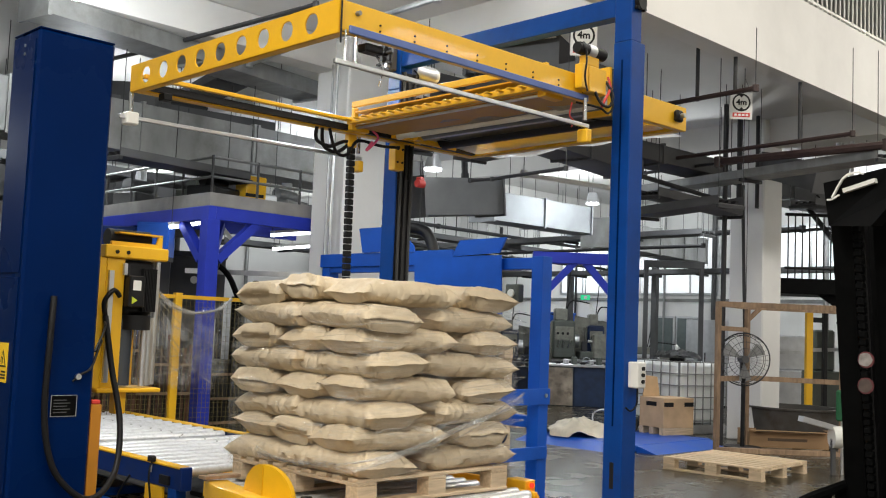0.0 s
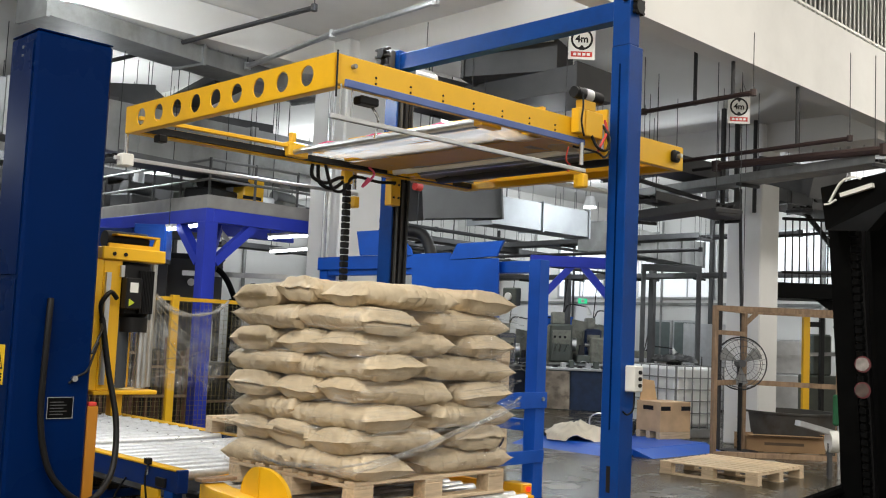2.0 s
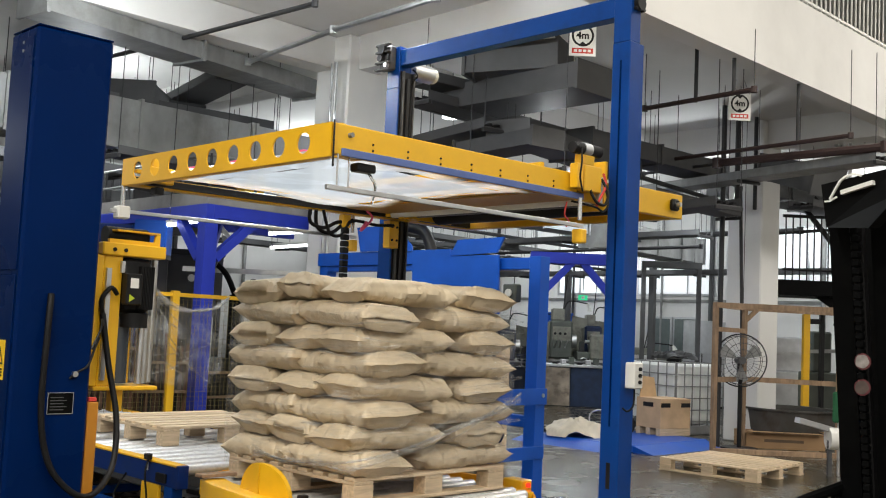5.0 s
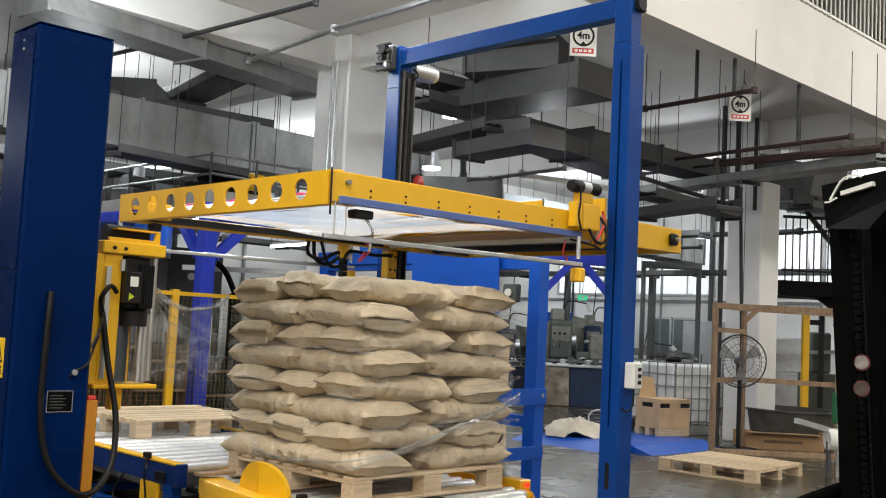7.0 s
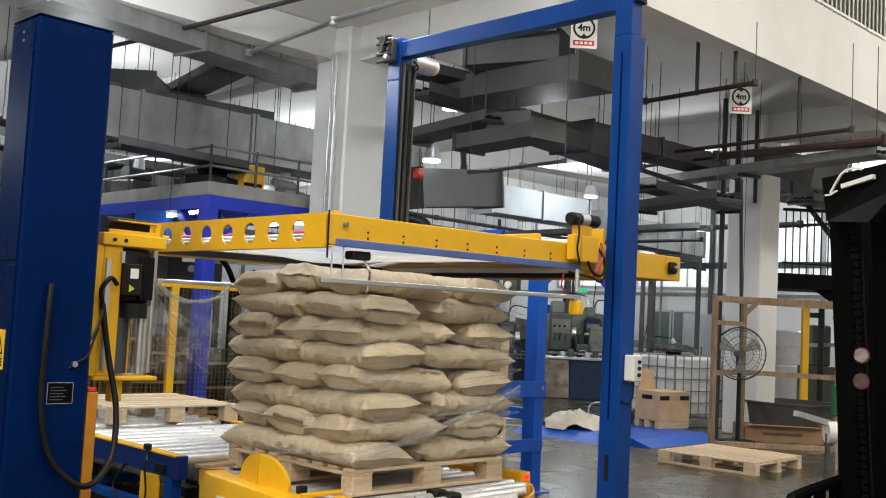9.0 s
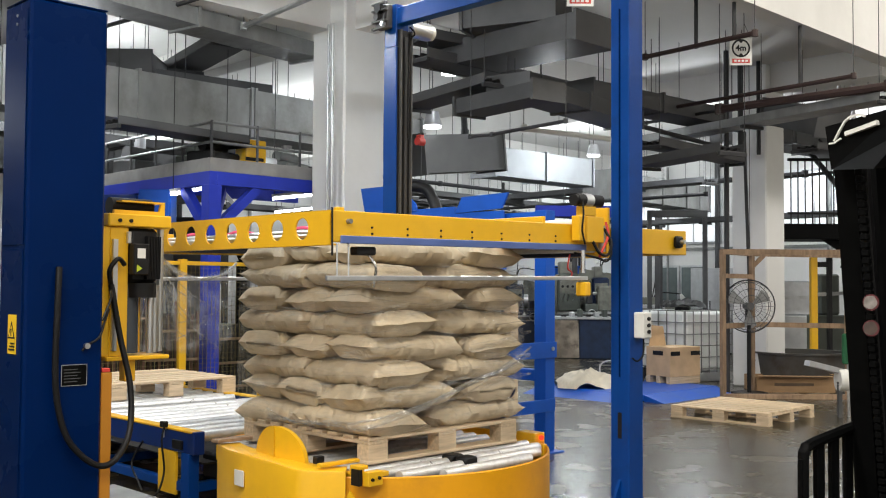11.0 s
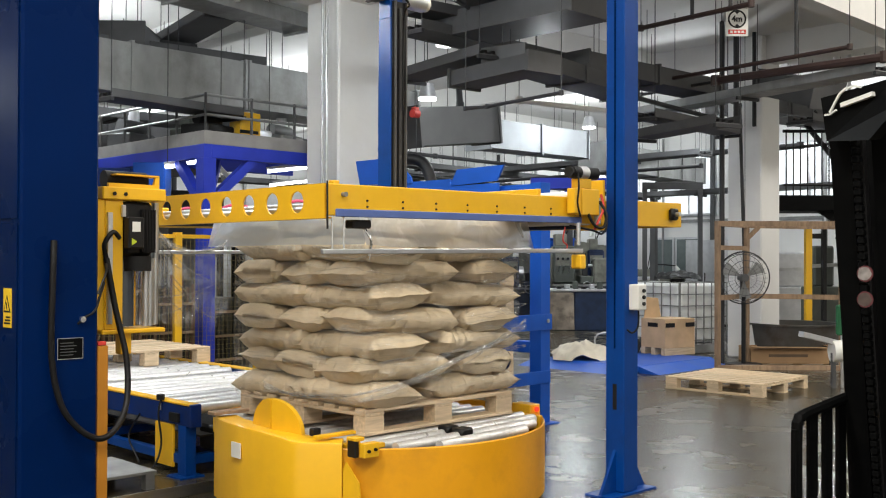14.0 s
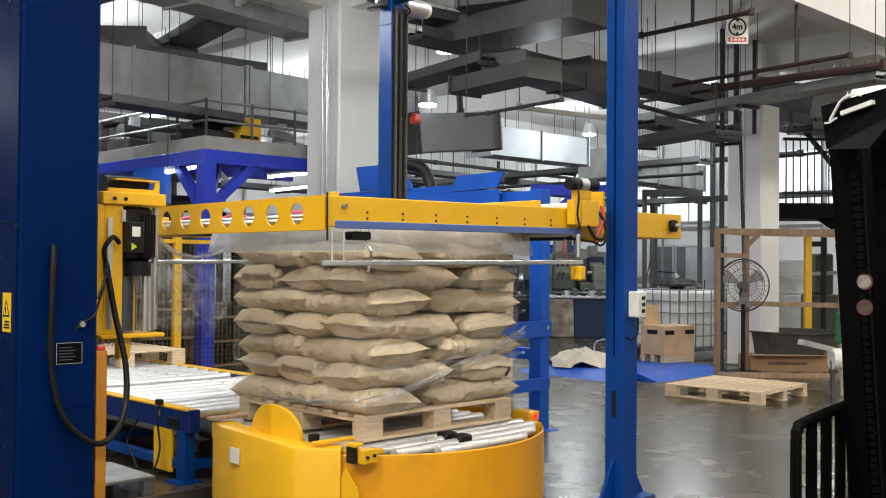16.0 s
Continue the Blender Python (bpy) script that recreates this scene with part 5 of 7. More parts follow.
def sign(p, label, rz):
    s = thing("height_sign", Matrix.Translation(p) @ pose(0, 0, 0, 0, 0, rz), label, "sign", "height signs")
    part("board", box(-0.125, 0.125, -0.004, 0.004, -0.31, 0.0), mat("sign_white", (0.75, 0.75, 0.73), 0.5, vary=0.05), s)
    bm = bmesh.new()
    n = 28
    for rr in (0.085, 0.105):
        for k in range(n):
            bm.verts.new((rr * math.cos(2 * math.pi * k / n), -0.006, -0.115 + rr * math.sin(2 * math.pi * k / n)))
    bm.verts.ensure_lookup_table()
    for k in range(n):
        bm.faces.new((bm.verts[k], bm.verts[(k + 1) % n], bm.verts[n + (k + 1) % n], bm.verts[n + k]))
    part("ring", bm, BLACK, s, "dark ring")
    for u in (1, -1):
        part("wedge", plate([(-0.035, -0.115 + u * 0.09), (0.035, -0.115 + u * 0.09), (0, -0.115 + u * 0.055)], -0.0075, -0.0065), BLACK, s)
    part("red_bar", box(-0.1, 0.1, -0.0062, -0.0042, -0.285, -0.235), REDP, s, "red bar with pale marks")
    for k in range(4):
        part("mark", box(-0.08 + 0.043 * k, -0.05 + 0.043 * k, -0.0075, -0.0065, -0.272, -0.248), WHITEP, s)
    cu = bpy.data.curves.new("text", "FONT")
    cu.body, cu.size, cu.extrude, cu.align_x, cu.align_y, cu.offset = "4m", 0.095, 0.001, "CENTER", "CENTER", 0.003
    cu.materials.append(BLACK)
    tx = new("text", cu)
    tx.parent = s
    tx.matrix_basis = pose(0, -0.0065, -0.115, 90, 0, 0)
    for x in (-0.11, 0.11):
        part("wire", cyl((x, 0, 0), (x * 0.4, 0, 0.16), 0.003, 5), PIPE, s)


sign((6.24, 0.99, 4.30), "white height limit sign hanging from a pipe", -45)
sign((3.27, 0.98, 4.378), "white height limit sign hanging behind the gantry", -45)


def bay_lamp(p, label):
    l = thing("high_bay_lamp", Matrix.Translation(p), label, "lamp", "high bay lamps")
    part("shade", cyl((0, 0, 0.03), (0, 0, 0.22), 0.13, 20, r1=0.08), ALU, l, smooth=True)
    part("diffuser", cyl((0, 0, 0.0), (0, 0, 0.03), 0.12, 20), TUBE, l, "lit diffuser")
    part("cord", cyl((0, 0, 0.22), (0, 0, SLAB_Z + 0.26 - p[2]), 0.006, 6), PIPE, l)


bay_lamp((-0.7, 3.2, 4.06), "lit white high bay lamp on a cord")
# body for the added lamp above the view that brightens the column
bay_lamp((1.0, 1.25, 4.22), "lit white high bay lamp on a cord")
bay_lamp((5.18, 4.95, 3.58), "lit white high bay lamp on a cord")
bay_lamp((4.90, 4.33, 4.17), "lit white high bay lamp on a cord")
bay_lamp((11.06, 6.71, 3.91), "lit white high bay lamp on a cord")
for p, q in (((3.08, 5.58, 2.53), (3.75, 5.62, 2.63)), ((3.98, 6.82, 2.47), (4.59, 6.76, 2.56)), ((1.68, 5.56, 2.49), (2.17, 5.77, 2.60)), ((2.48, 8.19, 3.66), (3.06, 8.30, 3.81)), ((3.09, 9.00, 3.60), (4.08, 9.41, 3.82)), ((10.33, 4.51, 5.03), (9.98, 4.85, 5.07)), ((10.89, 8.21, 4.68), (10.49, 8.60, 4.71))):
    t = thing("tube_lamp", Matrix.Translation(p), "lit fluorescent tube lamp", "lamp", "tube lamps")
    part("tube", bar(Vector(), Vector(q) - Vector(p), 0.07, 0.04), TUBE, t)
    part("housing", bar(Vector((0, 0, 0.04)), Vector(q) - Vector(p) + Vector((0, 0, 0.04)), 0.1, 0.03), WHITEP, t)
    part("cord", cyl((0, 0, 0.05), (0, 0, SLAB_Z + 0.26 - p[2]), 0.005, 5), PIPE, t)

# ---- violet steel platform ----
plat = thing("steel_platform", pose(0, 0, 0), "violet-blue steel platform with a grey deck and railings", "platform")
part("edge_beam", box(1.75, 1.85, 4.9, 9.5, 2.56, 2.71, 0.004), VIOLET, plat)
part("edge_beam", box(1.851, 3.95, 4.9, 5.0, 2.56, 2.71, 0.004), VIOLET, plat)
part("deck", box(1.76, 3.95, 4.91, 9.5, 2.711, 2.86, 0.003), mat("grey_deck", (0.28, 0.27, 0.26), 0.7, vary=0.2, scale=4), plat)
for x, y in ((1.74, 4.89), (3.75, 4.89), (1.74, 9.2)):
    part("leg", box(x, x + 0.16, y, y + 0.16, 0, 2.56, 0.004), VIOLET, plat)
part("brace", bar((1.82, 5.1, 2.12), (1.82, 5.55, 2.56), 0.1, 0.1), VIOLET, plat)
part("brace", bar((1.92, 4.97, 2.12), (2.42, 4.97, 2.57), 0.1, 0.1), VIOLET, plat)
part("brace", bar((1.9, 5.06, 2.12), (2.25, 5.45, 2.56), 0.1, 0.1), VIOLET, plat)
part("joist", box(1.86, 3.9, 6.2, 6.3, 2.56, 2.70), VIOLET, plat)
for i in range(12):
    y = 4.95 + 0.62 * i
    if y < 9.5:
        part("railing_post", cyl((1.80, y, 2.86), (1.80, y, 3.28), 0.016, 8), DARKDUCT, plat)
    x = 1.80 + 0.6 * i
    if x < 3.95:
        part("railing_post", cyl((x, 4.95, 2.86), (x, 4.95, 3.28), 0.016, 8), DARKDUCT, plat)
for z in (3.04, 3.26):
    part("rail", cyl((1.80, 4.95, z), (1.80, 9.5, z), 0.016, 8), DUCT, plat)
    part("rail", cyl((1.80, 4.95, z), (3.93, 4.95, z), 0.016, 8), DUCT, plat)
ym = thing("yellow_machine", Matrix.Translation((2.55, 5.31, 2.86)), "small yellow machine on the platform deck", "machine")
part("body", box(-0.14, 0.14, -0.12, 0.12, 0.0, 0.30, 0.01), YELLOW, ym)
part("slot", box(-0.15, 0.1, -0.125, -0.121, 0.05, 0.09), BLACK, ym)
for x, y, h, m in ((2.3, 6.0, 0.3, GREEN), (2.8, 6.8, 0.4, DARKDUCT), (2.2, 7.4, 0.4, DARKDUCT), (3.4, 5.8, 0.3, DUCT), (2.1, 5.4, 0.25, BLACK), (2.7, 5.5, 0.28, ALU), (2.6, 8.2, 0.45, DUCT)):
    mm = thing("pump_unit", pose(x, y, 2.86, 0, 0, 20), "grey motor unit standing on the platform", "machine", "units on the platform")
    part("base", box(-0.25, 0.25, -0.2, 0.2, 0, h * 0.5, 0.02), m, mm)
    part("barrel", cyl((-0.2, 0, h * 0.72), (0.2, 0, h * 0.72), h * 0.24, 14), m, mm, smooth=True)
    part("hood", cyl((0.1, 0.05, h * 0.5), (0.1, 0.05, h * 1.3), 0.07, 10), ALU, mm)
cab = thing("control_cabinet", pose(1.72, 5.98, 2.16, 0, 0, -45), "light blue control cabinet hung under the platform", "cabinet")
part("body", box(-0.19, 0.19, -0.13, 0.13, 0, 0.40, 0.008), LIGHTBLUE, cab)
part("door", box(-0.17, 0.17, -0.14, -0.131, 0.03, 0.37, 0.003), LIGHTBLUE, cab)
part("handle", box(0.10, 0.13, -0.15, -0.141, 0.17, 0.23), BLACK, cab)
part("base", box(-0.06, 0.19, -0.12, 0.12, -0.05, -0.001), BLACK, cab)
cab2 = thing("control_cabinet", pose(1.50, 6.35, 0, 0, 0, -45), "dark navy switch cabinet under the platform", "cabinet")
part("body", box(-0.2, 0.2, -0.2, 0.2, 0, 2.5, 0.01), NAVY, cab2)
part("door", box(-0.18, 0.18, -0.21, -0.201, 0.1, 2.45, 0.003), NAVY, cab2)
# dark filling hoppers on stands under the platform


def hopper(x, y, w, h, label):
    hp_ = thing("filling_hopper", pose(x, y, 0, 0, 0, -30), label, "hopper", "filling hoppers")
    bm = bmesh.new()
    lo, mid, hi = ([bm.verts.new((a * r_, b * r_, z_)) for a, b in ((-1, -1), (1, -1), (1, 1), (-1, 1))] for r_, z_ in ((w * 0.14, h * 0.42), (w * 0.5, h * 0.72), (w * 0.5, h)))
    for a_, b_ in ((lo, mid), (mid, hi)):
        for k in range(4):
            bm.faces.new((a_[k], a_[(k + 1) % 4], b_[(k + 1) % 4], b_[k]))
    bm.faces.new(lo)
    bm.faces.new(hi)
    part("bin", bm, DARKDUCT, hp_)
    part("rim", box(-w * 0.53, w * 0.53, -w * 0.53, w * 0.53, h * 0.97, h * 1.0, 0.005), PIPE, hp_)
    for a, b in ((-1, -1), (1, -1), (1, 1), (-1, 1)):
        part("leg", box(a * w * 0.46 - 0.03, a * w * 0.46 + 0.03, b * w * 0.46 - 0.03, b * w * 0.46 + 0.03, 0, h * 0.75), FORK, hp_)
    part("spout", cyl((0, 0, h * 0.25), (0, 0, h * 0.45), w * 0.15, 14), PIPE, hp_, smooth=True)
    part("shelf", box(-w * 0.5, w * 0.5, -w * 0.5, w * 0.5, h * 0.2, h * 0.25), FORK, hp_)
    part("gauge", cyl((0, -w * 0.5, h * 0.84), (0, -w * 0.5 - 0.02, h * 0.84), 0.05, 14), WHITEP, hp_)


hopper(2.05, 7.0, 0.8, 2.3, "dark steel filling hopper on a stand under the platform")
hopper(1.05, 7.3, 0.9, 2.2, "dark steel filling hopper beside the platform")
hopper(3.1, 7.4, 0.8, 2.35, "dark steel filling hopper at the back of the platform")
# packing robot with bent arms under the platform
rob = thing("packing_arm", pose(2.75, 5.75, 0, 0, 0, -45), "black jointed packing arm under the platform", "machine")
part("column", box(-0.07, 0.07, -0.07, 0.07, 0, 1.75, 0.01), FORK, rob)
part("arm", hose([(0, -0.05, 1.75), (-0.12, -0.08, 2.0), (-0.28, -0.1, 2.12), (-0.36, -0.12, 1.95)], 0.035, 8), FORK, rob, smooth=True)
part("arm", hose([(0.05, -0.05, 1.7), (0.2, -0.08, 1.92), (0.36, -0.1, 1.82), (0.42, -0.12, 1.66)], 0.03, 8), FORK, rob, smooth=True)
part("joint", cyl((-0.28, -0.15, 2.12), (-0.28, -0.03, 2.12), 0.06, 14), PIPE, rob, smooth=True)
part("joint", cyl((0.36, -0.15, 1.82), (0.36, -0.03, 1.82), 0.05, 14), PIPE, rob, smooth=True)
part("rail", box(-0.7, 0.8, 0.1, 0.16, 2.02, 2.08), STEEL, rob)
part("gripper", box(-0.42, -0.30, -0.18, -0.06, 1.86, 1.93, 0.008), ALU, rob)
part("light_bar", bar((2.47, 5.82, 2.61), (2.64, 5.65, 2.35), 0.05, 0.05), WHITEP, plat)

# ---- mesh fence behind the conveyor ----
WIRE = mat("pale_wire", (0.22, 0.18, 0.07), 0.45, 0.2)
fence = thing("mesh_fence", pose(0, 0, 0), "yellow framed wire mesh safety fence", "fence")
FY = 4.55
for x in (0.25, 1.21):
    part("post", box(x, x + 0.08, FY, FY + 0.06, 0, 1.72, 0.003), YELLOW, fence)
part("post", box(2.2, 2.28, FY, FY + 0.06, 0, 1.72, 0.003), YELLOW, fence)
part("top_rail", box(0.33, 2.2, FY + 0.01, FY + 0.05, 1.66, 1.70), YELLOW, fence)
part("bottom_rail", box(0.33, 2.2, FY + 0.01, FY + 0.05, 0.1, 0.14), YELLOW, fence)
for i in range(38):
    part("wire", box(0.35 + 0.05 * i, 0.3525 + 0.05 * i, FY + 0.028, FY + 0.032, 0.14, 1.66), WIRE, fence)
for i in range(30):
    part("wire", box(0.33, 2.2, FY + 0.0325, FY + 0.035, 0.18 + 0.05 * i, 0.1825 + 0.05 * i), WIRE, fence)
# film scraps hung on the fence
bm = bmesh.new()
g = [[bm.verts.new((0.5 + 1.3 * i / 18, FY - 0.06 + 0.05 * noise.noise((i * 0.5, j * 0.4, 1)), 1.66 - (0.75 + 0.25 * noise.noise((i * 0.4, 0, 5))) * j / 12 - 0.14 * math.sin(math.pi * i / 18))) for j in range(13)] for i in range(19)]
for i in range(18):
    for j in range(12):
        bm.faces.new((g[i][j], g[i + 1][j], g[i + 1][j + 1], g[i][j + 1]))
tagged(part("film_scrap", bm, film_mat("film_scrap", 0.03, sheen=0.05, wrinkle=1.0, scale=7), smooth=True), "crumpled clear film hanging over the fence", "stretch film")
# goods behind the fence: tied bundles of brown slats on skids
BUNDLE = mat("brown_bundle", (0.11, 0.055, 0.035), 0.7, vary=0.4, scale=9, bump=0.4, island=0.45)
DARKGOODS = mat("dark_goods", (0.016, 0.015, 0.014), 0.6, vary=0.3, scale=6)


def goods(x, y, w, h, rz, label, seed, m):
    r = random.Random(seed)
    c = thing("bundle", pose(x, y, 0, 0, 0, rz), label, "bundle", "bundles behind the fence")
    part("base", box(-w / 2 - 0.03, w / 2 + 0.03, -w / 2, w / 2, 0, 0.1, 0.004), OLDWOOD, c)
    part("core", box(-w / 2 + 0.05, w / 2 - 0.05, -w / 2 + 0.06, w / 2 - 0.02, 0.1, h * 0.9, 0.03), DARKGOODS, c)
    n = int(w / 0.07)
    for k in range(n):
        xx = -w / 2 + w * (k + 0.5) / n
        part("slat", bar((xx, -w / 2 + r.uniform(0, 0.05), 0.1), (xx + r.uniform(-0.06, 0.06), -w / 2 + r.uniform(0, 0.05), h * r.uniform(0.7, 1.05)), r.uniform(0.03, 0.055), 0.03), m, c)
    for k in range(3):
        part("strap", box(-w / 2 - 0.005, w / 2 + 0.005, -w / 2 - 0.03, -w / 2 - 0.018, h * (0.25 + 0.25 * k), h * (0.25 + 0.25 * k) + 0.03), OLDWOOD, c)


goods(0.55, 5.35, 0.9, 1.45, 15, "tied bundle of brown slats behind the fence", 2, BUNDLE)
goods(1.45, 5.55, 0.8, 1.25, -8, "loose stack of brown slats behind the fence", 6, BUNDLE)
goods(2.35, 5.6, 0.7, 1.1, 4, "dark bundle of slats behind the fence", 9, DARKGOODS)

# ---- blue pallet magazine behind the load ----
mag = thing("pallet_magazine", pose(0, 0, 0), "blue steel pallet magazine frame behind the load", "machine frame")
for x, y in ((2.72, 0.93), (2.72, 3.95)):
    part("post", box(x, x + 0.13, y, y + 0.13, 0.01, 2.135, 0.004), LIGHTBLUE, mag)
    part("foot_plate", box(x - 0.06, x + 0.19, y - 0.06, y + 0.19, 0, 0.01), LIGHTBLUE, mag)
part("arm", box(1.95, 2.86, 0.915, 0.929, 0.83, 0.97, 0.003), LIGHTBLUE, mag)
part("arm", box(1.95, 2.84, 0.915, 0.929, 0.36, 0.47, 0.003), LIGHTBLUE, mag)
part("bolt", cyl((2.80, 0.915, 0.91), (2.80, 0.905, 0.91), 0.018, 8), STEEL, mag)
part("top_beam", box(2.73, 2.84, 1.061, 3.949, 2.02, 2.125, 0.004), LIGHTBLUE, mag)
part("upper_beam", box(2.70, 2.82, 2.1, 4.1, 2.08, 2.22, 0.004), LIGHTBLUE, mag)
part("low_beam", box(2.73, 2.84, 1.061, 3.949, 0.62, 0.72, 0.004), LIGHTBLUE, mag)
def mag_panel(name, corners, x, label=""):
    part(name, plate([(p[1], p[2]) for p in corners], x, x + 0.02, "x"), LIGHTBLUE, mag, label)


mag_panel("flap", [(2.66, 2.00, 2.15), (2.66, 1.40, 2.17), (2.66, 1.32, 2.31), (2.66, 1.91, 2.30)], 2.655, "raised blue sheet metal flap")
mag_panel("panel", [(2.66, 2.01, 2.15), (2.66, 1.39, 2.15), (2.66, 1.36, 1.61), (2.66, 1.98, 1.60)], 2.665)
mag_panel("panel", [(2.66, 2.57, 2.22), (2.66, 2.04, 2.22), (2.66, 2.00, 1.60), (2.66, 2.53, 1.59)], 2.69)
mag_panel("flap", [(2.66, 2.78, 2.44), (2.66, 2.58, 2.27), (2.66, 2.56, 2.21), (2.66, 2.76, 2.21)], 2.68, "tilted blue sheet metal flap")
mag_panel("flap", [(2.66, 3.43, 2.48), (2.66, 3.03, 2.48), (2.66, 3.04, 2.221), (2.66, 3.36, 2.221)], 2.68, "raised blue sheet metal flap")
part("hose", hose([(2.9, 3.0, 2.5), (3.0, 2.75, 2.45), (3.0, 2.6, 2.2), (3.0, 2.58, 1.9)], 0.06, 10), BLACK, mag, "thick grey flexible hose", smooth=True)
part("motor", cyl((2.6, 1.25, 0.55), (2.6, 1.55, 0.55), 0.09, 14), DEEPBLUE, mag, smooth=True)
part("valve_block", box(2.62, 2.70, 1.12, 1.28, 1.72, 1.88, 0.01), GREEN, mag)
part("gauge", cyl((2.62, 1.2, 1.8), (2.60, 1.2, 1.8), 0.035, 14), WHITEP, mag)
for i in range(9):
    copy_thing(pallet2, pose(4.2, 3.62, 0.1435 * i, 0, 0, (i * 37) % 5 - 2))

# second violet frame further back
vf = thing("violet_frame", Matrix.Translation((*(7.37, 4.33, 1.06)[:2], 0)) @ pose(0, 0, 0, 0, 0, -45), "violet-blue steel stand with braces further back", "steel frame")
for x in (-0.45, 0.78):
    part("leg", box(x - 0.06, x + 0.06, -0.06, 0.06, 0, 2.47, 0.004), VIOLET, vf)
part("beam", box(-0.51, 0.95, -0.08, 0.08, 2.471, 2.63, 0.004), VIOLET, vf)
part("brace", bar((-0.45, 0, 1.9), (0.1, 0, 2.5), 0.1, 0.1), VIOLET, vf)
part("brace", bar((0.78, 0, 1.9), (0.25, 0, 2.5), 0.1, 0.1), VIOLET, vf)

# ---- storage bay ----
CAM = -45      # turn of things that stand square to the aisle


def at_floor(p, rz=CAM):
    return pose(p[0], p[1], 0, 0, 0, rz)


mat_ = thing("floor_scale", pose(7.6, 3.5, 0, 0, 0, 0), "low blue steel floor scale with ramps", "floor scale")
part("platform", box(-0.9, 0.95, -0.85, 0.9, 0.01, 0.09, 0.006), LIGHTBLUE, mat_)
part("ramp", plate([(-0.9, 0.0), (-0.9, 0.085), (-1.25, 0.0)], -0.8, 0.85), LIGHTBLUE, mat_)
part("ramp", plate([(-0.851, 0.085), (-0.851, 0.0), (-1.15, 0.0)], -0.85, 0.9, "x"), LIGHTBLUE, mat_)
for x in (-0.8, 0.85):
    for y in (-0.75, 0.8):
        part("foot", cyl((x, y, 0), (x, y, 0.012), 0.05, 10), BLACK, mat_)


def heap(name, p, w, d, h, material, label, category, seed, rz=CAM):
    bm = bmesh.new()
    n = 22
    g = []
    for i in range(n + 1):
        row = []
        for j in range(n + 1):
            u, v = -1 + 2 * i / n, -1 + 2 * j / n
            f = max(0.0, 1 - (u * u + v * v) * (0.85 + 0.3 * noise.noise((u * 2, v * 2, seed))))
            z = h * f ** 0.5 * (0.75 + 0.5 * noise.noise((u * 2.3 + seed, v * 2.3, 1))) + 0.03 * noise.noise((u * 7, v * 7, seed)) * min(1, f * 4)
            row.append(bm.verts.new((u * w / 2, v * d / 2, max(z, 0.0))))
        g.append(row)
    for i in range(n):
        for j in range(n):
            if sum(q.co.z > 0.002 for q in (g[i][j], g[i + 1][j], g[i + 1][j + 1], g[i][j + 1])):
                bm.faces.new((g[i][j], g[i + 1][j], g[i + 1][j + 1], g[i][j + 1]))
    bmesh.ops.delete(bm, geom=[v for v in bm.verts if not v.link_faces], context="VERTS")
    ob = part(name, bm, material, smooth=True)
    ob.matrix_basis = pose(p[0], p[1], p[2], 0, 0, rz)
    return tagged(ob, label, category)


heap("crumpled_cloth", (*(7.11, 3.84, 0.09)[:2], 0.088), 0.85, 0.9, 0.26, CLOTH, "crumpled cream woven cloth on the blue scale", "cloth", 3)
heap("black_bag", (*(8.45, 3.82, 0.09)[:2], 0.088), 0.4, 0.4, 0.25, BLACK, "black plastic bag beside the cloth", "bag", 8)
pipe("air_hose", [(7.35, 3.75, 0.1), (7.5, 3.9, 0.35), (7.7, 3.8, 0.4), (7.8, 3.6, 0.12)], 0.012, "loose grey air hose on the scale", ALU, 5, "hose", False)

cr = thing("plywood_crate", pose(8.54, 3.37, 0.09, 0, 0, -12), "open plywood crate with a raised flap on a small pallet", "crate")
part("body", box(-0.3, 0.3, -0.24, 0.24, 0.1, 0.52, 0.004), PLY, cr)
part("flap", plate([(-0.28, 0.52), (0.06, 0.52), (0.0, 0.80), (-0.22, 0.82)], 0.2, 0.212), PLY, cr, "raised plywood flap")
for x in (-0.2, 0.2):
    part("label_bar", box(x - 0.09, x + 0.09, -0.2465, -0.2405, 0.40, 0.46), BLACK, cr, "dark printed bar")
part("label_bar", box(-0.3065, -0.3005, -0.1, 0.1, 0.40, 0.46), BLACK, cr, "dark printed bar")
for y in (-0.2, 0, 0.2):
    part("runner", box(-0.3, 0.3, y - 0.04, y + 0.04, 0.0, 0.099), PINE, cr)

ib = thing("ibc_tank", pose(*(10.02, 4.15, 0.17)[:2], 0, 0, 0, -14), "white plastic tank in a grey wire cage", "tank")
part("tank", box(-0.46, 0.46, -0.54, 0.54, 0.16, 1.1, 0.06), IBCW, ib, smooth=True)
part("lid", cyl((0, 0, 1.1), (0, 0, 1.15), 0.12, 20), BLACK, ib)
part("pallet", box(-0.5, 0.5, -0.58, 0.58, 0.0, 0.14, 0.01), ALU, ib)
for i in range(6):
    z = 0.2 + 0.18 * i
    for s in (-1, 1):
        part("cage_bar", bar((-0.5, 0.58 * s, z), (0.5, 0.58 * s, z), 0.015, 0.015), DUCT, ib)
        part("cage_bar", bar((0.5 * s, -0.58, z), (0.5 * s, 0.58, z), 0.015, 0.015), DUCT, ib)
for i in range(7):
    for s in (-1, 1):
        part("cage_bar", bar((-0.5 + i / 6, 0.592 * s, 0.14), (-0.5 + i / 6, 0.592 * s, 1.1), 0.014, 0.014), DUCT, ib)
        part("cage_bar", bar((0.512 * s, -0.58 + 1.16 * i / 6, 0.14), (0.512 * s, -0.58 + 1.16 * i / 6, 1.1), 0.014, 0.014), DUCT, ib)
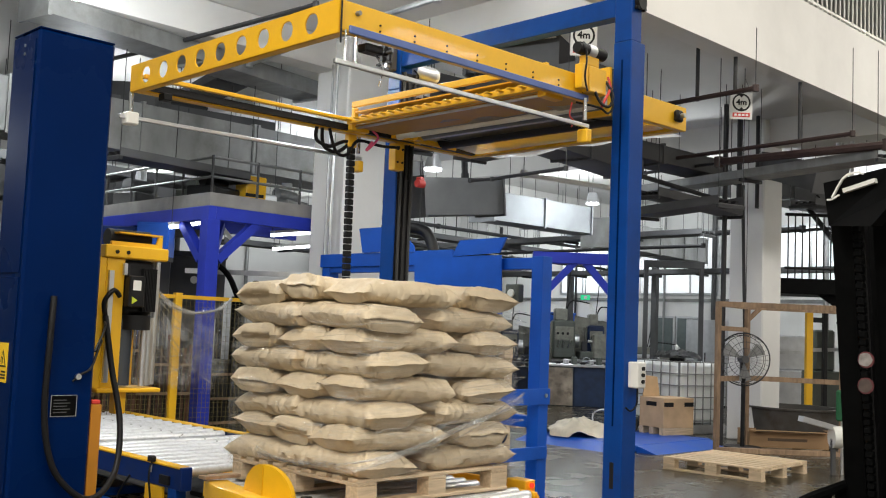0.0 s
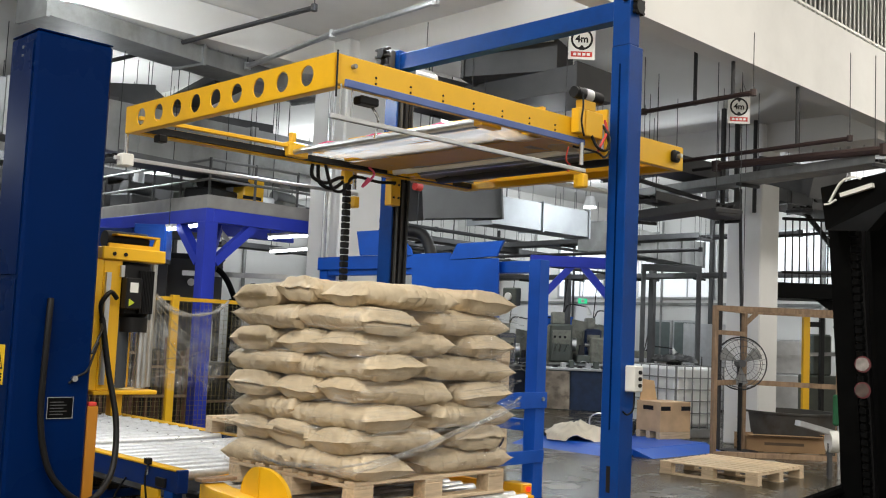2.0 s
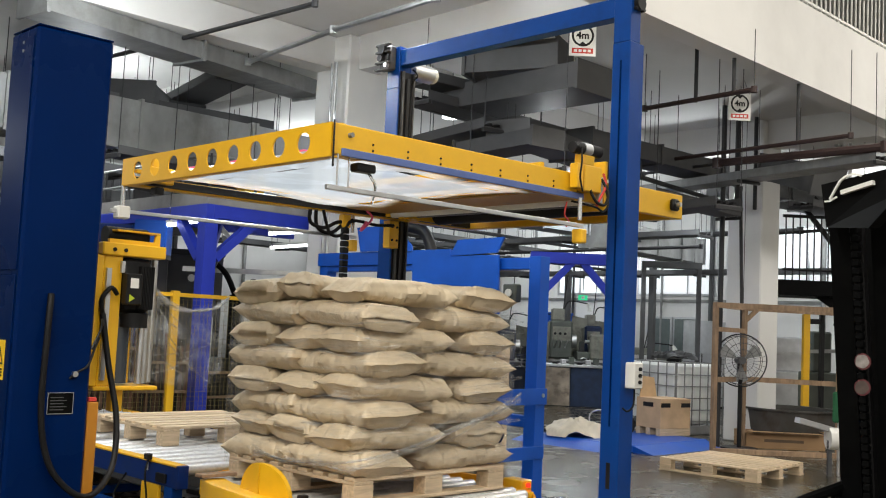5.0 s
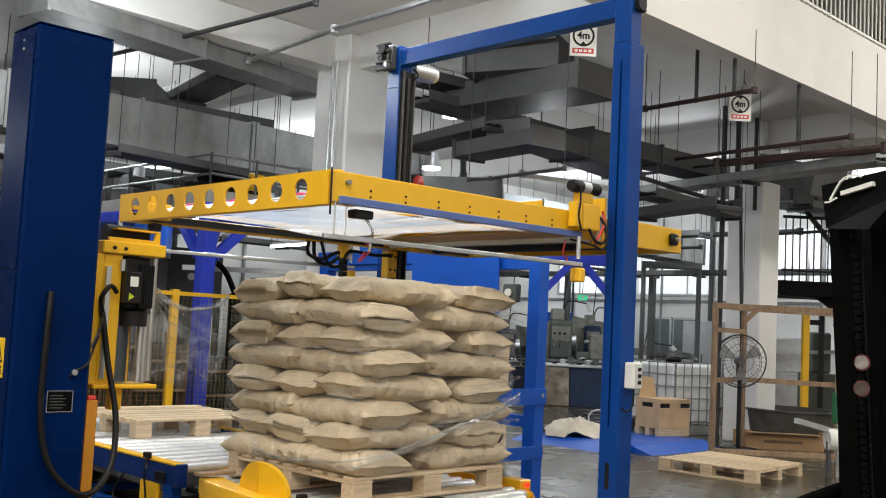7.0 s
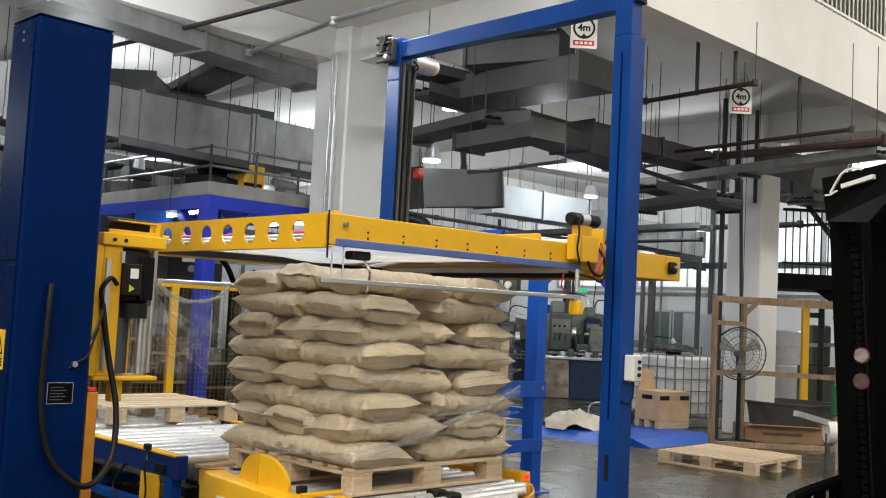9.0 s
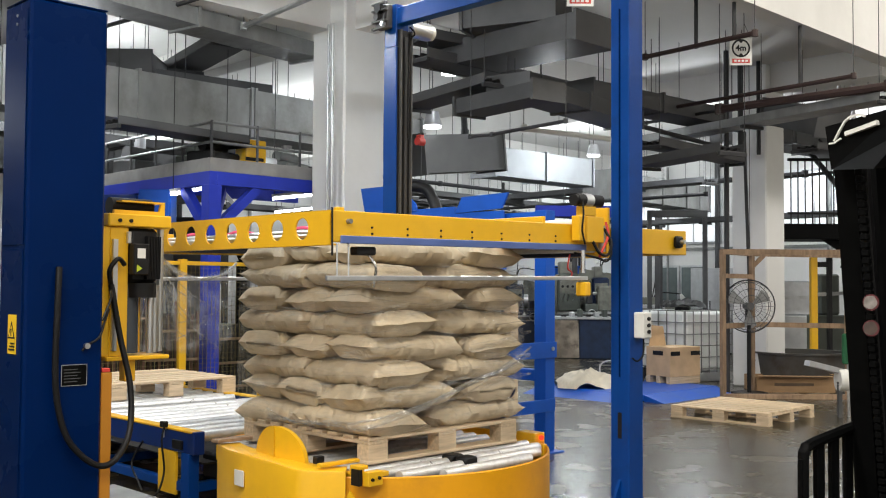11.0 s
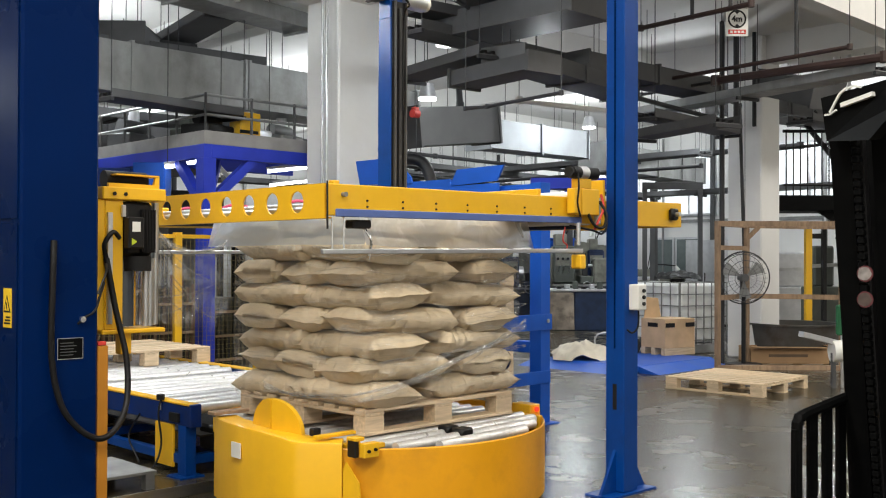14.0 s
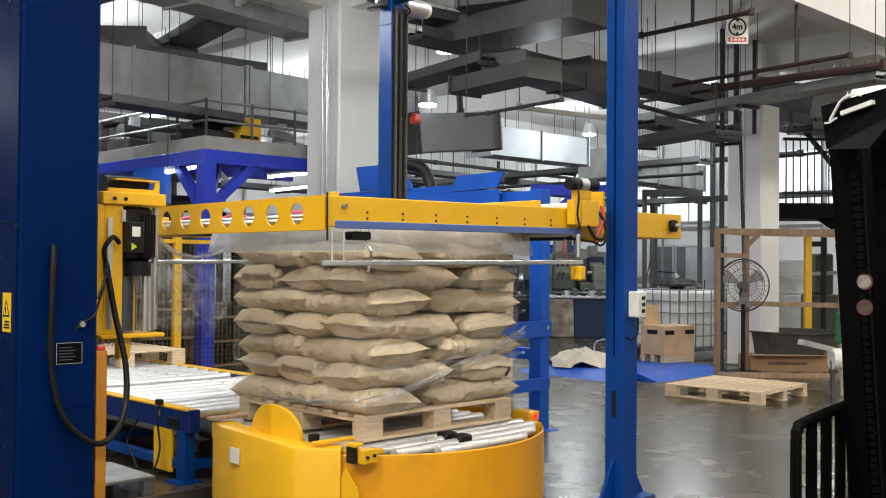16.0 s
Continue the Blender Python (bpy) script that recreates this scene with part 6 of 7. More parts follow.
heap("tarpaulin", (*(10.02, 4.15, 0.17)[:2], 1.15), 0.7, 0.7, 0.14, BLACK, "dark folded sheet on top of the tank", "sheet", 5)

wf = thing("wooden_frame", pose(0, 0, 0), "rough wooden crate frame standing on the floor", "wooden frame")
A, B, C, D = Vector((7.88, 2.18, 1.16)), Vector((8.89, 2.31, 1.14)), Vector((9.05, 1.02, 1.17)), Vector((10.11, 1.10, 1.15))
for p in (A, B, C, D):
    part("upright", bar((p.x, p.y, 0), (p.x, p.y, 1.97), 0.08, 0.05), OLDWOOD, wf)
for z in (1.94, 0.95):
    for p, q in ((A, B), (B, D), (C, D), (A, C)) if z > 1 else ((A, B), (B, D)):
        part("crossbar", bar((p.x, p.y, z), (q.x, q.y, z - 0.02 * (p is B)), 0.045, 0.068), OLDWOOD, wf)
part("crossbar", bar((A.x, A.y, 1.62), (B.x, B.y, 1.62), 0.045, 0.06), OLDWOOD, wf)
part("corner_brace", bar((B.x, B.y, 1.75), (B.x + 0.12, B.y - 0.12, 1.92), 0.04, 0.06), OLDWOOD, wf)
part("skid", bar((A.x, A.y, 0.03), (C.x, C.y, 0.03), 0.1, 0.06), OLDWOOD, wf)

fan = thing("industrial_fan", at_floor((8.62, 2.21, 1.15)), "large grey industrial pedestal fan with a wire cage", "fan")
part("pole", cyl((0, 0, 0.02), (0, 0, 0.95), 0.03, 10), BLACK, fan)
part("base", cyl((0, 0, 0), (0, 0, 0.03), 0.25, 20), BLACK, fan)
part("hub", cyl((0, -0.10, 1.21), (0, 0.14, 1.21), 0.05, 14), DARKDUCT, fan, smooth=True)
part("yoke", box(-0.03, 0.03, 0.02, 0.08, 0.95, 1.21), BLACK, fan)
for rr, yy in ((0.36, 0.0), (0.33, -0.1), (0.24, -0.11), (0.15, -0.115), (0.33, 0.1)):
    n = 32
    part("guard_ring", hose([(rr * math.cos(2 * math.pi * k / n), yy, 1.21 + rr * math.sin(2 * math.pi * k / n)) for k in range(n + 1)], 0.010 if rr == 0.36 else 0.0045, 5, 1), PIPE if rr == 0.36 else DARKDUCT, fan)
for k in range(3):
    a = k * 2.094 + 0.5
    part("blade", plate([(0.04 * math.cos(a), 1.21 + 0.04 * math.sin(a)), (0.30 * math.cos(a - 0.25), 1.21 + 0.30 * math.sin(a - 0.25)), (0.31 * math.cos(a + 0.1), 1.21 + 0.31 * math.sin(a + 0.1)), (0.28 * math.cos(a + 0.42), 1.21 + 0.28 * math.sin(a + 0.42))], -0.01, 0.0), DUCT, fan)
for k in range(28):
    a = k * math.pi / 14
    part("guard_wire", hose([(0.05 * math.cos(a), -0.115, 1.21 + 0.05 * math.sin(a)), (0.27 * math.cos(a), -0.11, 1.21 + 0.27 * math.sin(a)), (0.36 * math.cos(a), 0.0, 1.21 + 0.36 * math.sin(a))], 0.0025, 4, 3), DARKDUCT, fan)

cb = thing("cardboard_tray", at_floor((9.55, 2.10, 0.00)), "open brown cardboard tray on the floor", "box")
for x0, x1, y0, y1 in ((-0.55, 0.55, -0.3, -0.285), (-0.55, 0.55, 0.285, 0.3), (-0.55, -0.535, -0.284, 0.284), (0.535, 0.55, -0.284, 0.284)):
    part("side", box(x0, x1, y0, y1, 0.03, 0.21), CARDBOARD, cb)
part("bottom", box(-0.55, 0.55, -0.3, 0.3, 0.0, 0.029), CARDBOARD, cb)
part("flap", bar((-0.54, -0.36, 0.235), (0.5, -0.35, 0.23), 0.14, 0.006), CARDBOARD, cb)
part("flap", bar((0.60, -0.27, 0.24), (0.60, 0.27, 0.25), 0.12, 0.006), CARDBOARD, cb)
part("label_bar", box(-0.3, 0.25, -0.3035, -0.3005, 0.09, 0.13), mat("dark_print", (0.12, 0.08, 0.05), 0.7), cb, "dark printed line")
tb = thing("steel_tub", at_floor((10.12, 2.23, 0.12)), "dull grey steel tub", "tub")
bm = bmesh.new()
tubs = []
for r_, z_ in ((0.0, 0.0), (0.62, 0.0), (0.66, 0.50), (0.69, 0.505), (0.69, 0.53), (0.64, 0.53), (0.60, 0.03), (0.0, 0.03)):
    tubs.append([bm.verts.new((r_ * math.cos(2 * math.pi * k / 32), r_ * math.sin(2 * math.pi * k / 32), z_)) for k in range(32)] if r_ else [bm.verts.new((0, 0, z_))] * 32)
for a_, b_ in zip(tubs, tubs[1:]):
    for k in range(32):
        f_ = list(dict.fromkeys((a_[k], a_[(k + 1) % 32], b_[(k + 1) % 32], b_[k])))
        bm.faces.new(f_)
part("shell", bm, mat("rusty_tub_steel", (0.07, 0.068, 0.063), 0.6, 0.3, vary=0.35, scale=3, dirt=(0.05, 0.03, 0.02), dirt_amount=0.8, dirt_scale=4), tb, smooth=True)
for s_ in (-1, 1):
    part("handle", hose([(0.67 * s_, -0.1, 0.40), (0.75 * s_, -0.1, 0.41), (0.75 * s_, 0.1, 0.41), (0.67 * s_, 0.1, 0.40)], 0.012, 6), PIPE, tb, smooth=True)
for px, h, w, m, l in (((15.90, 4.95, 0.00), 1.2, 0.6, BLACK, "dark machine base in the storage bay"), ((12.35, 2.83, 0.52), 1.7, 0.5, GREEN, "grey-green machine in the storage bay"), ((13.80, 4.21, 0.40), 1.6, 0.9, ALU, "light grey cabinet by the wall")):
    c = thing("bay_machine", at_floor(px), l, "machine")
    part("body", box(-w / 2, w / 2, -w / 2, w / 2, 0, h * 0.6, 0.02), m, c)
    part("head", box(-w / 3, w / 3, -w / 3, w / 3, h * 0.6, h, 0.03), m, c)
    part("arm", bar((-w / 2, -w / 2, h * 0.8), (w * 0.7, -w / 2, h * 0.82), 0.06, 0.06), STEEL, c)
yp = thing("yellow_stand", at_floor((11.23, 2.52, 1.29)), "yellow upright machine stand", "stand")
part("upright", box(-0.05, 0.05, -0.05, 0.05, 0, 1.95, 0.004), YELLOW, yp)
part("upright", box(0.22, 0.28, -0.05, 0.05, 0, 1.95, 0.004), BLACK, yp)
part("crossbar", box(0.051, 0.22, -0.03, 0.03, 1.8, 1.88), BLACK, yp)
rl = thing("film_reel", at_floor((7.12, 0.27, 0.30)), "white film reel on a steel stand", "reel")
part("reel", cyl((-0.02, 0, 0.42), (0.08, 0, 0.42), 0.125, 24), WHITEP, rl, smooth=True)
part("stand", box(-0.02, 0.02, -0.03, 0.03, 0, 0.40), DARKDUCT, rl)
part("post", cyl((0.12, 0.05, 0), (0.12, 0.05, 0.8), 0.02, 8), STEEL, rl)
part("profile", bar((-0.4, -0.1, 0.62), (0.1, 0.05, 0.5), 0.1, 0.06), ALU, rl)
part("green_cloth", box(0.02, 0.1, -0.05, 0.0, 0.6, 0.95, 0.02), mat("green_cloth", (0.012, 0.10, 0.04), 0.8, vary=0.2), rl)

# workbench and lathe by the far wall
wb = thing("work_bench", at_floor((12.85, 8.04, 0.00)), "dark blue steel work bench with a stained panel", "work bench")
part("body", box(-0.35, 0.85, -0.35, 0.35, 0.0, 0.80, 0.01), mat("bench_blue", (0.015, 0.035, 0.09), 0.5, vary=0.3), wb)
part("top", box(-0.95, 0.9, -0.4, 0.4, 0.80, 0.85, 0.005), ALU, wb)
part("stained_panel", plate([(-0.92, 0.02), (-0.36, 0.02), (-0.38, 0.78), (-0.9, 0.78)], -0.42, -0.405), mat("stained_panel", (0.34, 0.28, 0.22), 0.7, vary=0.4, scale=4, dirt=(0.08, 0.06, 0.05), dirt_amount=0.9, dirt_scale=5), wb, "beige panel with brown stains")
for i in range(9):
    part("tool", box(-0.7 + 0.17 * i, -0.6 + 0.17 * i, -0.2, 0.0, 0.85, 0.9 + 0.05 * (i % 3), 0.01), (BLACK, ALU, GREEN)[i % 3], wb)
LATHES = (((13.87, 9.05, 1.31), 1.3, 2.2, GREEN, "grey-green lathe beyond the bench"), ((14.71, 8.93, 1.31), 1.0, 2.1, mat("navy_machine", (0.01, 0.025, 0.08), 0.5, vary=0.3), "navy blue machine by the wall"), ((15.64, 8.00, 1.19), 1.5, 1.35, ALU, "light grey bench with equipment by the wall"), ((13.86, 9.77, 1.30), 1.0, 1.9, GREEN, "grey machine tool by the wall"), ((14.11, 10.92, 1.43), 1.1, 1.9, mat("navy_machine_2", (0.02, 0.03, 0.06), 0.5, vary=0.3), "dark machine tool by the wall"))
for p, w, h, m, l in LATHES:
    c = thing("machine_tool", at_floor(p), l, "machine", "machine tools")
    rm = random.Random(int(p[0] * 100))
    part("bed", box(-w / 2, w / 2, -0.36, 0.4, 0.06, h * 0.36, 0.03), m, c)
    part("plinth", box(-w / 2 + 0.05, w / 2 - 0.05, -0.3, 0.36, 0, 0.06), BLACK, c)
    part("slideway", box(-w / 2, w / 2, -0.2, 0.25, h * 0.36, h * 0.42, 0.01), STEEL, c)
    part("chip_tray", plate([(-w / 2, h * 0.36), (w / 2, h * 0.36), (w / 2 + 0.1, h * 0.40), (-w / 2 - 0.1, h * 0.40)], -0.42, -0.37), DARKDUCT, c)
    hs = part("headstock", box(-w / 2, -w / 8, -0.35, 0.35, h * 0.42, h * 0.80, 0.04), m, c)
    part("gear_cover", box(-w / 2 - 0.06, -w / 2 - 0.001, -0.3, 0.3, h * 0.30, h * 0.78, 0.03), MACHINEGREY, hs)
    part("dial_plate", box(-w / 2 + 0.05, -w / 8 - 0.04, -0.362, -0.351, h * 0.60, h * 0.74), MACHINEGREY, hs)
    for k in range(3):
        kx = -w / 2 + 0.1 + 0.11 * k
        part("knob", cyl((kx, -0.362, h * 0.67), (kx, -0.40, h * 0.67), 0.03, 10), BLACK, hs)
        part("lever", cyl((kx, -0.37, h * 0.53), (kx + rm.uniform(-0.06, 0.06), -0.45, h * 0.60), 0.012, 6), STEEL, hs)
    part("top_box", box(-w / 2 + 0.05, -w / 4, -0.2, 0.2, h * 0.80, h * 0.92, 0.02), MACHINEGREY, c)
    part("chuck", cyl((-w / 8, 0, h * 0.60), (-w / 8 + 0.12, 0, h * 0.60), 0.15, 18), STEEL, c, smooth=True)
    part("carriage", box(-0.06, 0.22, -0.42, 0.3, h * 0.42, h * 0.50, 0.02), m, c)
    part("tool_post", box(0.02, 0.14, -0.12, 0.0, h * 0.50, h * 0.60, 0.01), PIPE, c)
    wh = part("hand_wheel", hose([(0.08 + 0.09 * math.cos(k * 0.449), -0.47, h * 0.40 + 0.09 * math.sin(k * 0.449)) for k in range(15)], 0.012, 6, 1), STEEL, c, smooth=True)
    part("spoke", cyl((-0.01, -0.47, h * 0.40), (0.17, -0.47, h * 0.40), 0.009, 6), STEEL, wh)
    part("tailstock", box(w / 5, w / 2.2, -0.16, 0.2, h * 0.42, h * 0.68, 0.04), MACHINEGREY, c)
    part("quill", cyl((w / 5, 0, h * 0.60), (w / 8, 0, h * 0.60), 0.035, 12), STEEL, c, smooth=True)
    part("splash_guard", plate([(-0.15, h * 0.45), (w / 2, h * 0.45), (w / 2, h * 0.80), (-0.1, h * 0.86)], 0.32, 0.335), MACHINEGREY, c)
    part("lamp_arm", hose([(-w / 4, 0, h * 0.92), (-w / 6, -0.1, h), (w / 8, -0.2, h * 0.98)], 0.015, 6), BLACK, c)
    part("lamp_head", cyl((w / 8, -0.2, h * 0.98), (w / 8 + 0.05, -0.22, h * 0.90), 0.03, 12, r1=0.06), WHITEP, c, smooth=True)
    part("panel", box(w / 4, w / 2 - 0.03, -0.372, -0.361, h * 0.1, h * 0.32), MACHINEGREY, c)
    part("cable", hose([(-w / 4, 0.2, h * 0.9), (-w / 5, 0.2, h * 1.2), (-w / 6, 0.2, h * 1.5)], 0.012, 6), BLACK, c)

# windows and marks on the far wall
for k, y in enumerate((8.2, 8.95)):
    w = thing("window_%d" % (k + 1), pose(16.99, y, 1.1), "small grey interior window in the white wall", "window", kind="structure")
    part("window_frame", box(-0.06, 0.0, -0.36, 0.36, 0, 0.9, 0.01), ALU, w)
    part("pane", box(-0.068, -0.061, -0.31, 0.31, 0.05, 0.85), mat("window_pane", (0.16, 0.19, 0.19), 0.1), w)
tagged(part("wall_trim", box(16.96, 16.998, -3, 15.9, 2.35, 2.42), DUCT), "grey cable duct along the wall", "trim", kind="structure")
ex = thing("exit_sign", Matrix.Translation((11.92, 7.46, 2.20)) @ pose(0, 0, 0, 0, 0, CAM), "lit green exit sign box", "sign")
part("box", box(-0.09, 0.09, 0, 0.05, -0.05, 0.05, 0.005), EXITG, ex)
part("mark", box(-0.03, 0.03, -0.004, 0, -0.03, 0.03), WHITEP, ex)
part("cord", cyl((0, 0.02, 0.08), (0, 0.02, 2.9), 0.008, 5), PIPE, ex)
# glowing window panes high in the far wall, added to brighten it
GLOWPANE = glow("glowing_wall_pane", (0.93, 0.97, 1.0), 0.62)
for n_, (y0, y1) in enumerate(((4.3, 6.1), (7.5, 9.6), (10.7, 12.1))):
    w = thing("window_%d" % (n_ + 2), pose(16.99, 0, 0), "glowing window band added to brighten the white wall", "window", kind="structure")
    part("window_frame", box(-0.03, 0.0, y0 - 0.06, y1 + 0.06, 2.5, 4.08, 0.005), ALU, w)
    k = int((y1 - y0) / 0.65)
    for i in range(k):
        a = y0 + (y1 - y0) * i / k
        part("pane", box(-0.04, -0.031, a + 0.03, a + (y1 - y0) / k - 0.03, 2.56, 4.02), GLOWPANE, w)
# steel columns by the far wall
for p in ((14.60, 7.62, 2.19), (14.87, 10.16, 2.24)):
    tagged(part("steel_upright", box(p[0] - 0.06, p[0] + 0.06, p[1] - 0.06, p[1] + 0.06, 0, 3.0), DARKDUCT), "dark steel upright carrying services", "steel post")
tr = thing("steel_rack", at_floor((12.74, 5.94, 2.11)), "dark steel rack carrying a duct", "rack")
part("beam", box(-0.6, 0.55, -0.06, 0.06, 2.82, 2.95), DARKDUCT, tr)
for x in (-0.6, 0.47):
    part("leg", box(x, x + 0.08, -0.04, 0.04, 0, 2.82), DARKDUCT, tr)

# steel stair and landing
st = thing("steel_stair", Matrix.Translation((*(11.16, 2.51, 2.65)[:2], 0)) @ pose(0, 0, 0, 0, 0, CAM), "dark steel stair landing with railings", "stair")
part("landing", box(-0.72, 1.5, -0.4, 0.5, 2.22, 2.46, 0.01), FORK, st)
part("bracket", plate([(0.05, 2.219), (1.5, 2.219), (1.5, 1.2), (0.75, 1.75)], -0.30, -0.26), FORK, st)
for i in range(17):
    part("baluster", cyl((-0.45 + 0.11 * i, -0.38, 2.46), (-0.45 + 0.11 * i, -0.38, 3.45), 0.012, 6), BLACK, st)
part("top_rail", cyl((-0.5, -0.38, 3.45), (1.4, -0.38, 3.45), 0.025, 8), BLACK, st)
part("mid_rail", cyl((-0.5, -0.38, 2.62), (1.4, -0.38, 2.62), 0.02, 8), BLACK, st)
part("stringer", bar((-0.1, -0.2, 3.6), (0.8, -0.2, 2.5), 0.05, 0.07), BLACK, st)
part("hand_rail", cyl((0.05, -0.2, 3.8), (0.95, -0.2, 2.7), 0.018, 8), BLACK, st)
part("stringer", bar((0.6, -0.3, 1.9), (1.75, -0.3, 0.12), 0.08, 0.22), FORK, st)
for i in range(9):
    part("tread", box(0.62 + 0.125 * i, 0.80 + 0.125 * i, -0.26, 0.45, 1.80 - 0.195 * i, 1.83 - 0.195 * i), FORK, st)
part("post", box(1.38, 1.46, -0.15, -0.07, 0, 2.219), FORK, st)
part("rail", cyl((-0.5, -0.1, 3.2), (0.9, -0.1, 3.35), 0.025, 8), PIPE, st)

# ---- forklift mast ----
fk = thing("forklift", pose(0, 0, 0), "black forklift mast with chains and a white maker's mark", "forklift")
top = Vector((0.73, -2.58, 2.07))
low = Vector((1.08, -2.55, 0.22))
dirn = (low - top).normalized()
low = top + dirn * ((0.03 - top.z) / dirn.z)
back = Vector((0.42, -0.86, 0))
part("outer_channel", bar(top + Vector((0.05, -0.04, 0.06)), low + Vector((0.05, -0.04, 0)), 0.10, 0.12), FORK, fk)
part("chain_column", bar(top + Vector((0.02, -0.13, 0.0)), low + Vector((0.02, -0.13, 0)), 0.05, 0.05), BLACK, fk)
lk = part("chain_link", box(-0.022, 0.022, -0.018, 0.018, -0.016, 0.016, 0.005), FORK, fk)
lk.matrix_basis = Matrix.Translation(top + Vector((-0.02, -0.13, -0.05)))
for i in range(1, 52):
    q = top + dirn * (0.05 + 0.04 * i)
    same_mesh("chain_link", lk, Matrix.Translation(q + Vector((-0.02, -0.13, 0))), fk)
part("inner_channel", bar(top + Vector((0.16, -0.22, 0.02)), low + Vector((0.16, -0.22, 0)), 0.12, 0.16), FORK, fk)
part("cylinder", cyl(top + Vector((0.1, -0.34, -0.3)), low + Vector((0.1, -0.34, 0.3)), 0.05, 14), BLACK, fk, smooth=True)
part("collar", cyl(top + Vector((0.1, -0.34, -0.62)), top + Vector((0.1, -0.34, -0.7)), 0.085, 14), FORK, fk, smooth=True)
part("far_channel", bar(top + Vector((0.25, -0.62, 0.02)), low + Vector((0.25, -0.62, 0)), 0.14, 0.2), FORK, fk)
part("body_plate", bar(Vector((1.41, -2.55, 2.26)), Vector((1.71, -2.53, -0.26)), 0.5, 0.05), FORK, fk)
part("rear_plate", bar(top + Vector((0.28, -0.35, -0.5)), low + Vector((0.28, -0.35, 0.2)), 0.03, 0.6), FORK, fk)
# head plate with the white mark, drawn as plain strokes
tl, trr, br, bl = (Vector(q) for q in ((0.60, -2.59, 2.24), (0.47, -3.02, 2.28), (0.46, -2.88, 2.00), (0.62, -2.61, 2.03)))
bm = bmesh.new()
nrm = (trr - tl).cross(bl - tl).normalized()
if nrm.dot(Vector(EYE) - tl) < 0:
    nrm = -nrm
fr = [bm.verts.new(q) for q in (tl, trr, trr + (br - bl) * 0.0 + Vector((0, 0, -0.12)), br, bl)]
bk = [bm.verts.new(v.co - nrm * 0.08) for v in fr]
bm.faces.new(fr)
bm.faces.new(bk[::-1])
for i in range(5):
    bm.faces.new((fr[i], fr[(i + 1) % 5], bk[(i + 1) % 5], bk[i]))
hp = part("head_plate", bm, FORK, fk)


def on_plate(px, py):
    """A point just in front of the head plate."""
    e1, e2 = (trr - tl).normalized(), Vector((0, 0, 1))
    return tl + e1 * px + e2 * py + nrm * 0.006


strokes = [([(0.03, -0.105), (0.06, -0.110), (0.10, -0.098)], 0.005), ([(0.06, -0.102), (0.09, -0.062), (0.12, -0.026), (0.15, -0.012), (0.20, -0.012), (0.24, -0.030)], 0.006), ([(0.13, -0.085), (0.22, -0.083), (0.31, -0.080)], 0.013)]
for pts, r in strokes:
    for (xa, ya), (xb, yb) in zip(pts, pts[1:]):
        part("mark_stroke", bar(on_plate(xa, ya + 0.015 + xa * 0.05), on_plate(xb, yb + 0.015 + xb * 0.05), r * 1.6, r * 1.6), WHITEP, hp)
STICKW = mat("worn_white_sticker", (0.24, 0.22, 0.21), 0.6, vary=0.4, scale=30)
STICKR = mat("worn_red_sticker", (0.09, 0.014, 0.018), 0.6, vary=0.3, scale=30)
for q, m0 in ((Vector((0.56, -2.82, 1.39)), STICKW), (Vector((0.56, -2.82, 1.27)), mat("rubbed_sticker", (0.07, 0.05, 0.043), 0.65, vary=0.4, scale=25))):
    st_ = part("sticker", cyl(q, q + Vector((-0.004, -0.004, 0)), 0.038, 22), STICKR, fk, "round worn sticker with a red rim")
    part("sticker_face", plate([(0.033 * math.cos(a * 0.35) - 0.004 + 0.003 * math.sin(a * 5), 0.031 * math.sin(a * 0.35)) for a in range(18)], -0.0075, -0.0055), m0, st_, "rubbed white face").matrix_basis = Matrix.Translation(q) @ pose(0, 0, 0, 0, 0, CAM)
# load guard with upright bars
g0, g1 = Vector((0.43, -2.55, 0.71)), Vector((1.12, -2.53, 0.75))
for k in range(5):
    p = g0.lerp(g1, k / 4)
    part("guard_bar", bar((p.x, p.y, 0.03), (p.x, p.y, p.z - (0.06 if k == 0 else 0.01)), 0.075 if k == 0 else 0.085, 0.02), FORK, fk)
part("guard_bar", hose([(g0.x, g0.y, 0.03), (g0.x, g0.y, g0.z - 0.1), g0 + Vector((0.02, 0, -0.03)), g0 + Vector((0.09, 0, 0.0)), g1], 0.028, 8, 5), FORK, fk, smooth=True)
for s in (0, 1):
    part("fork", box(0.0 + 0.3 * s, 0.1 + 0.3 * s, -3.7, -2.6, 0.03, 0.07), BLACK, fk)

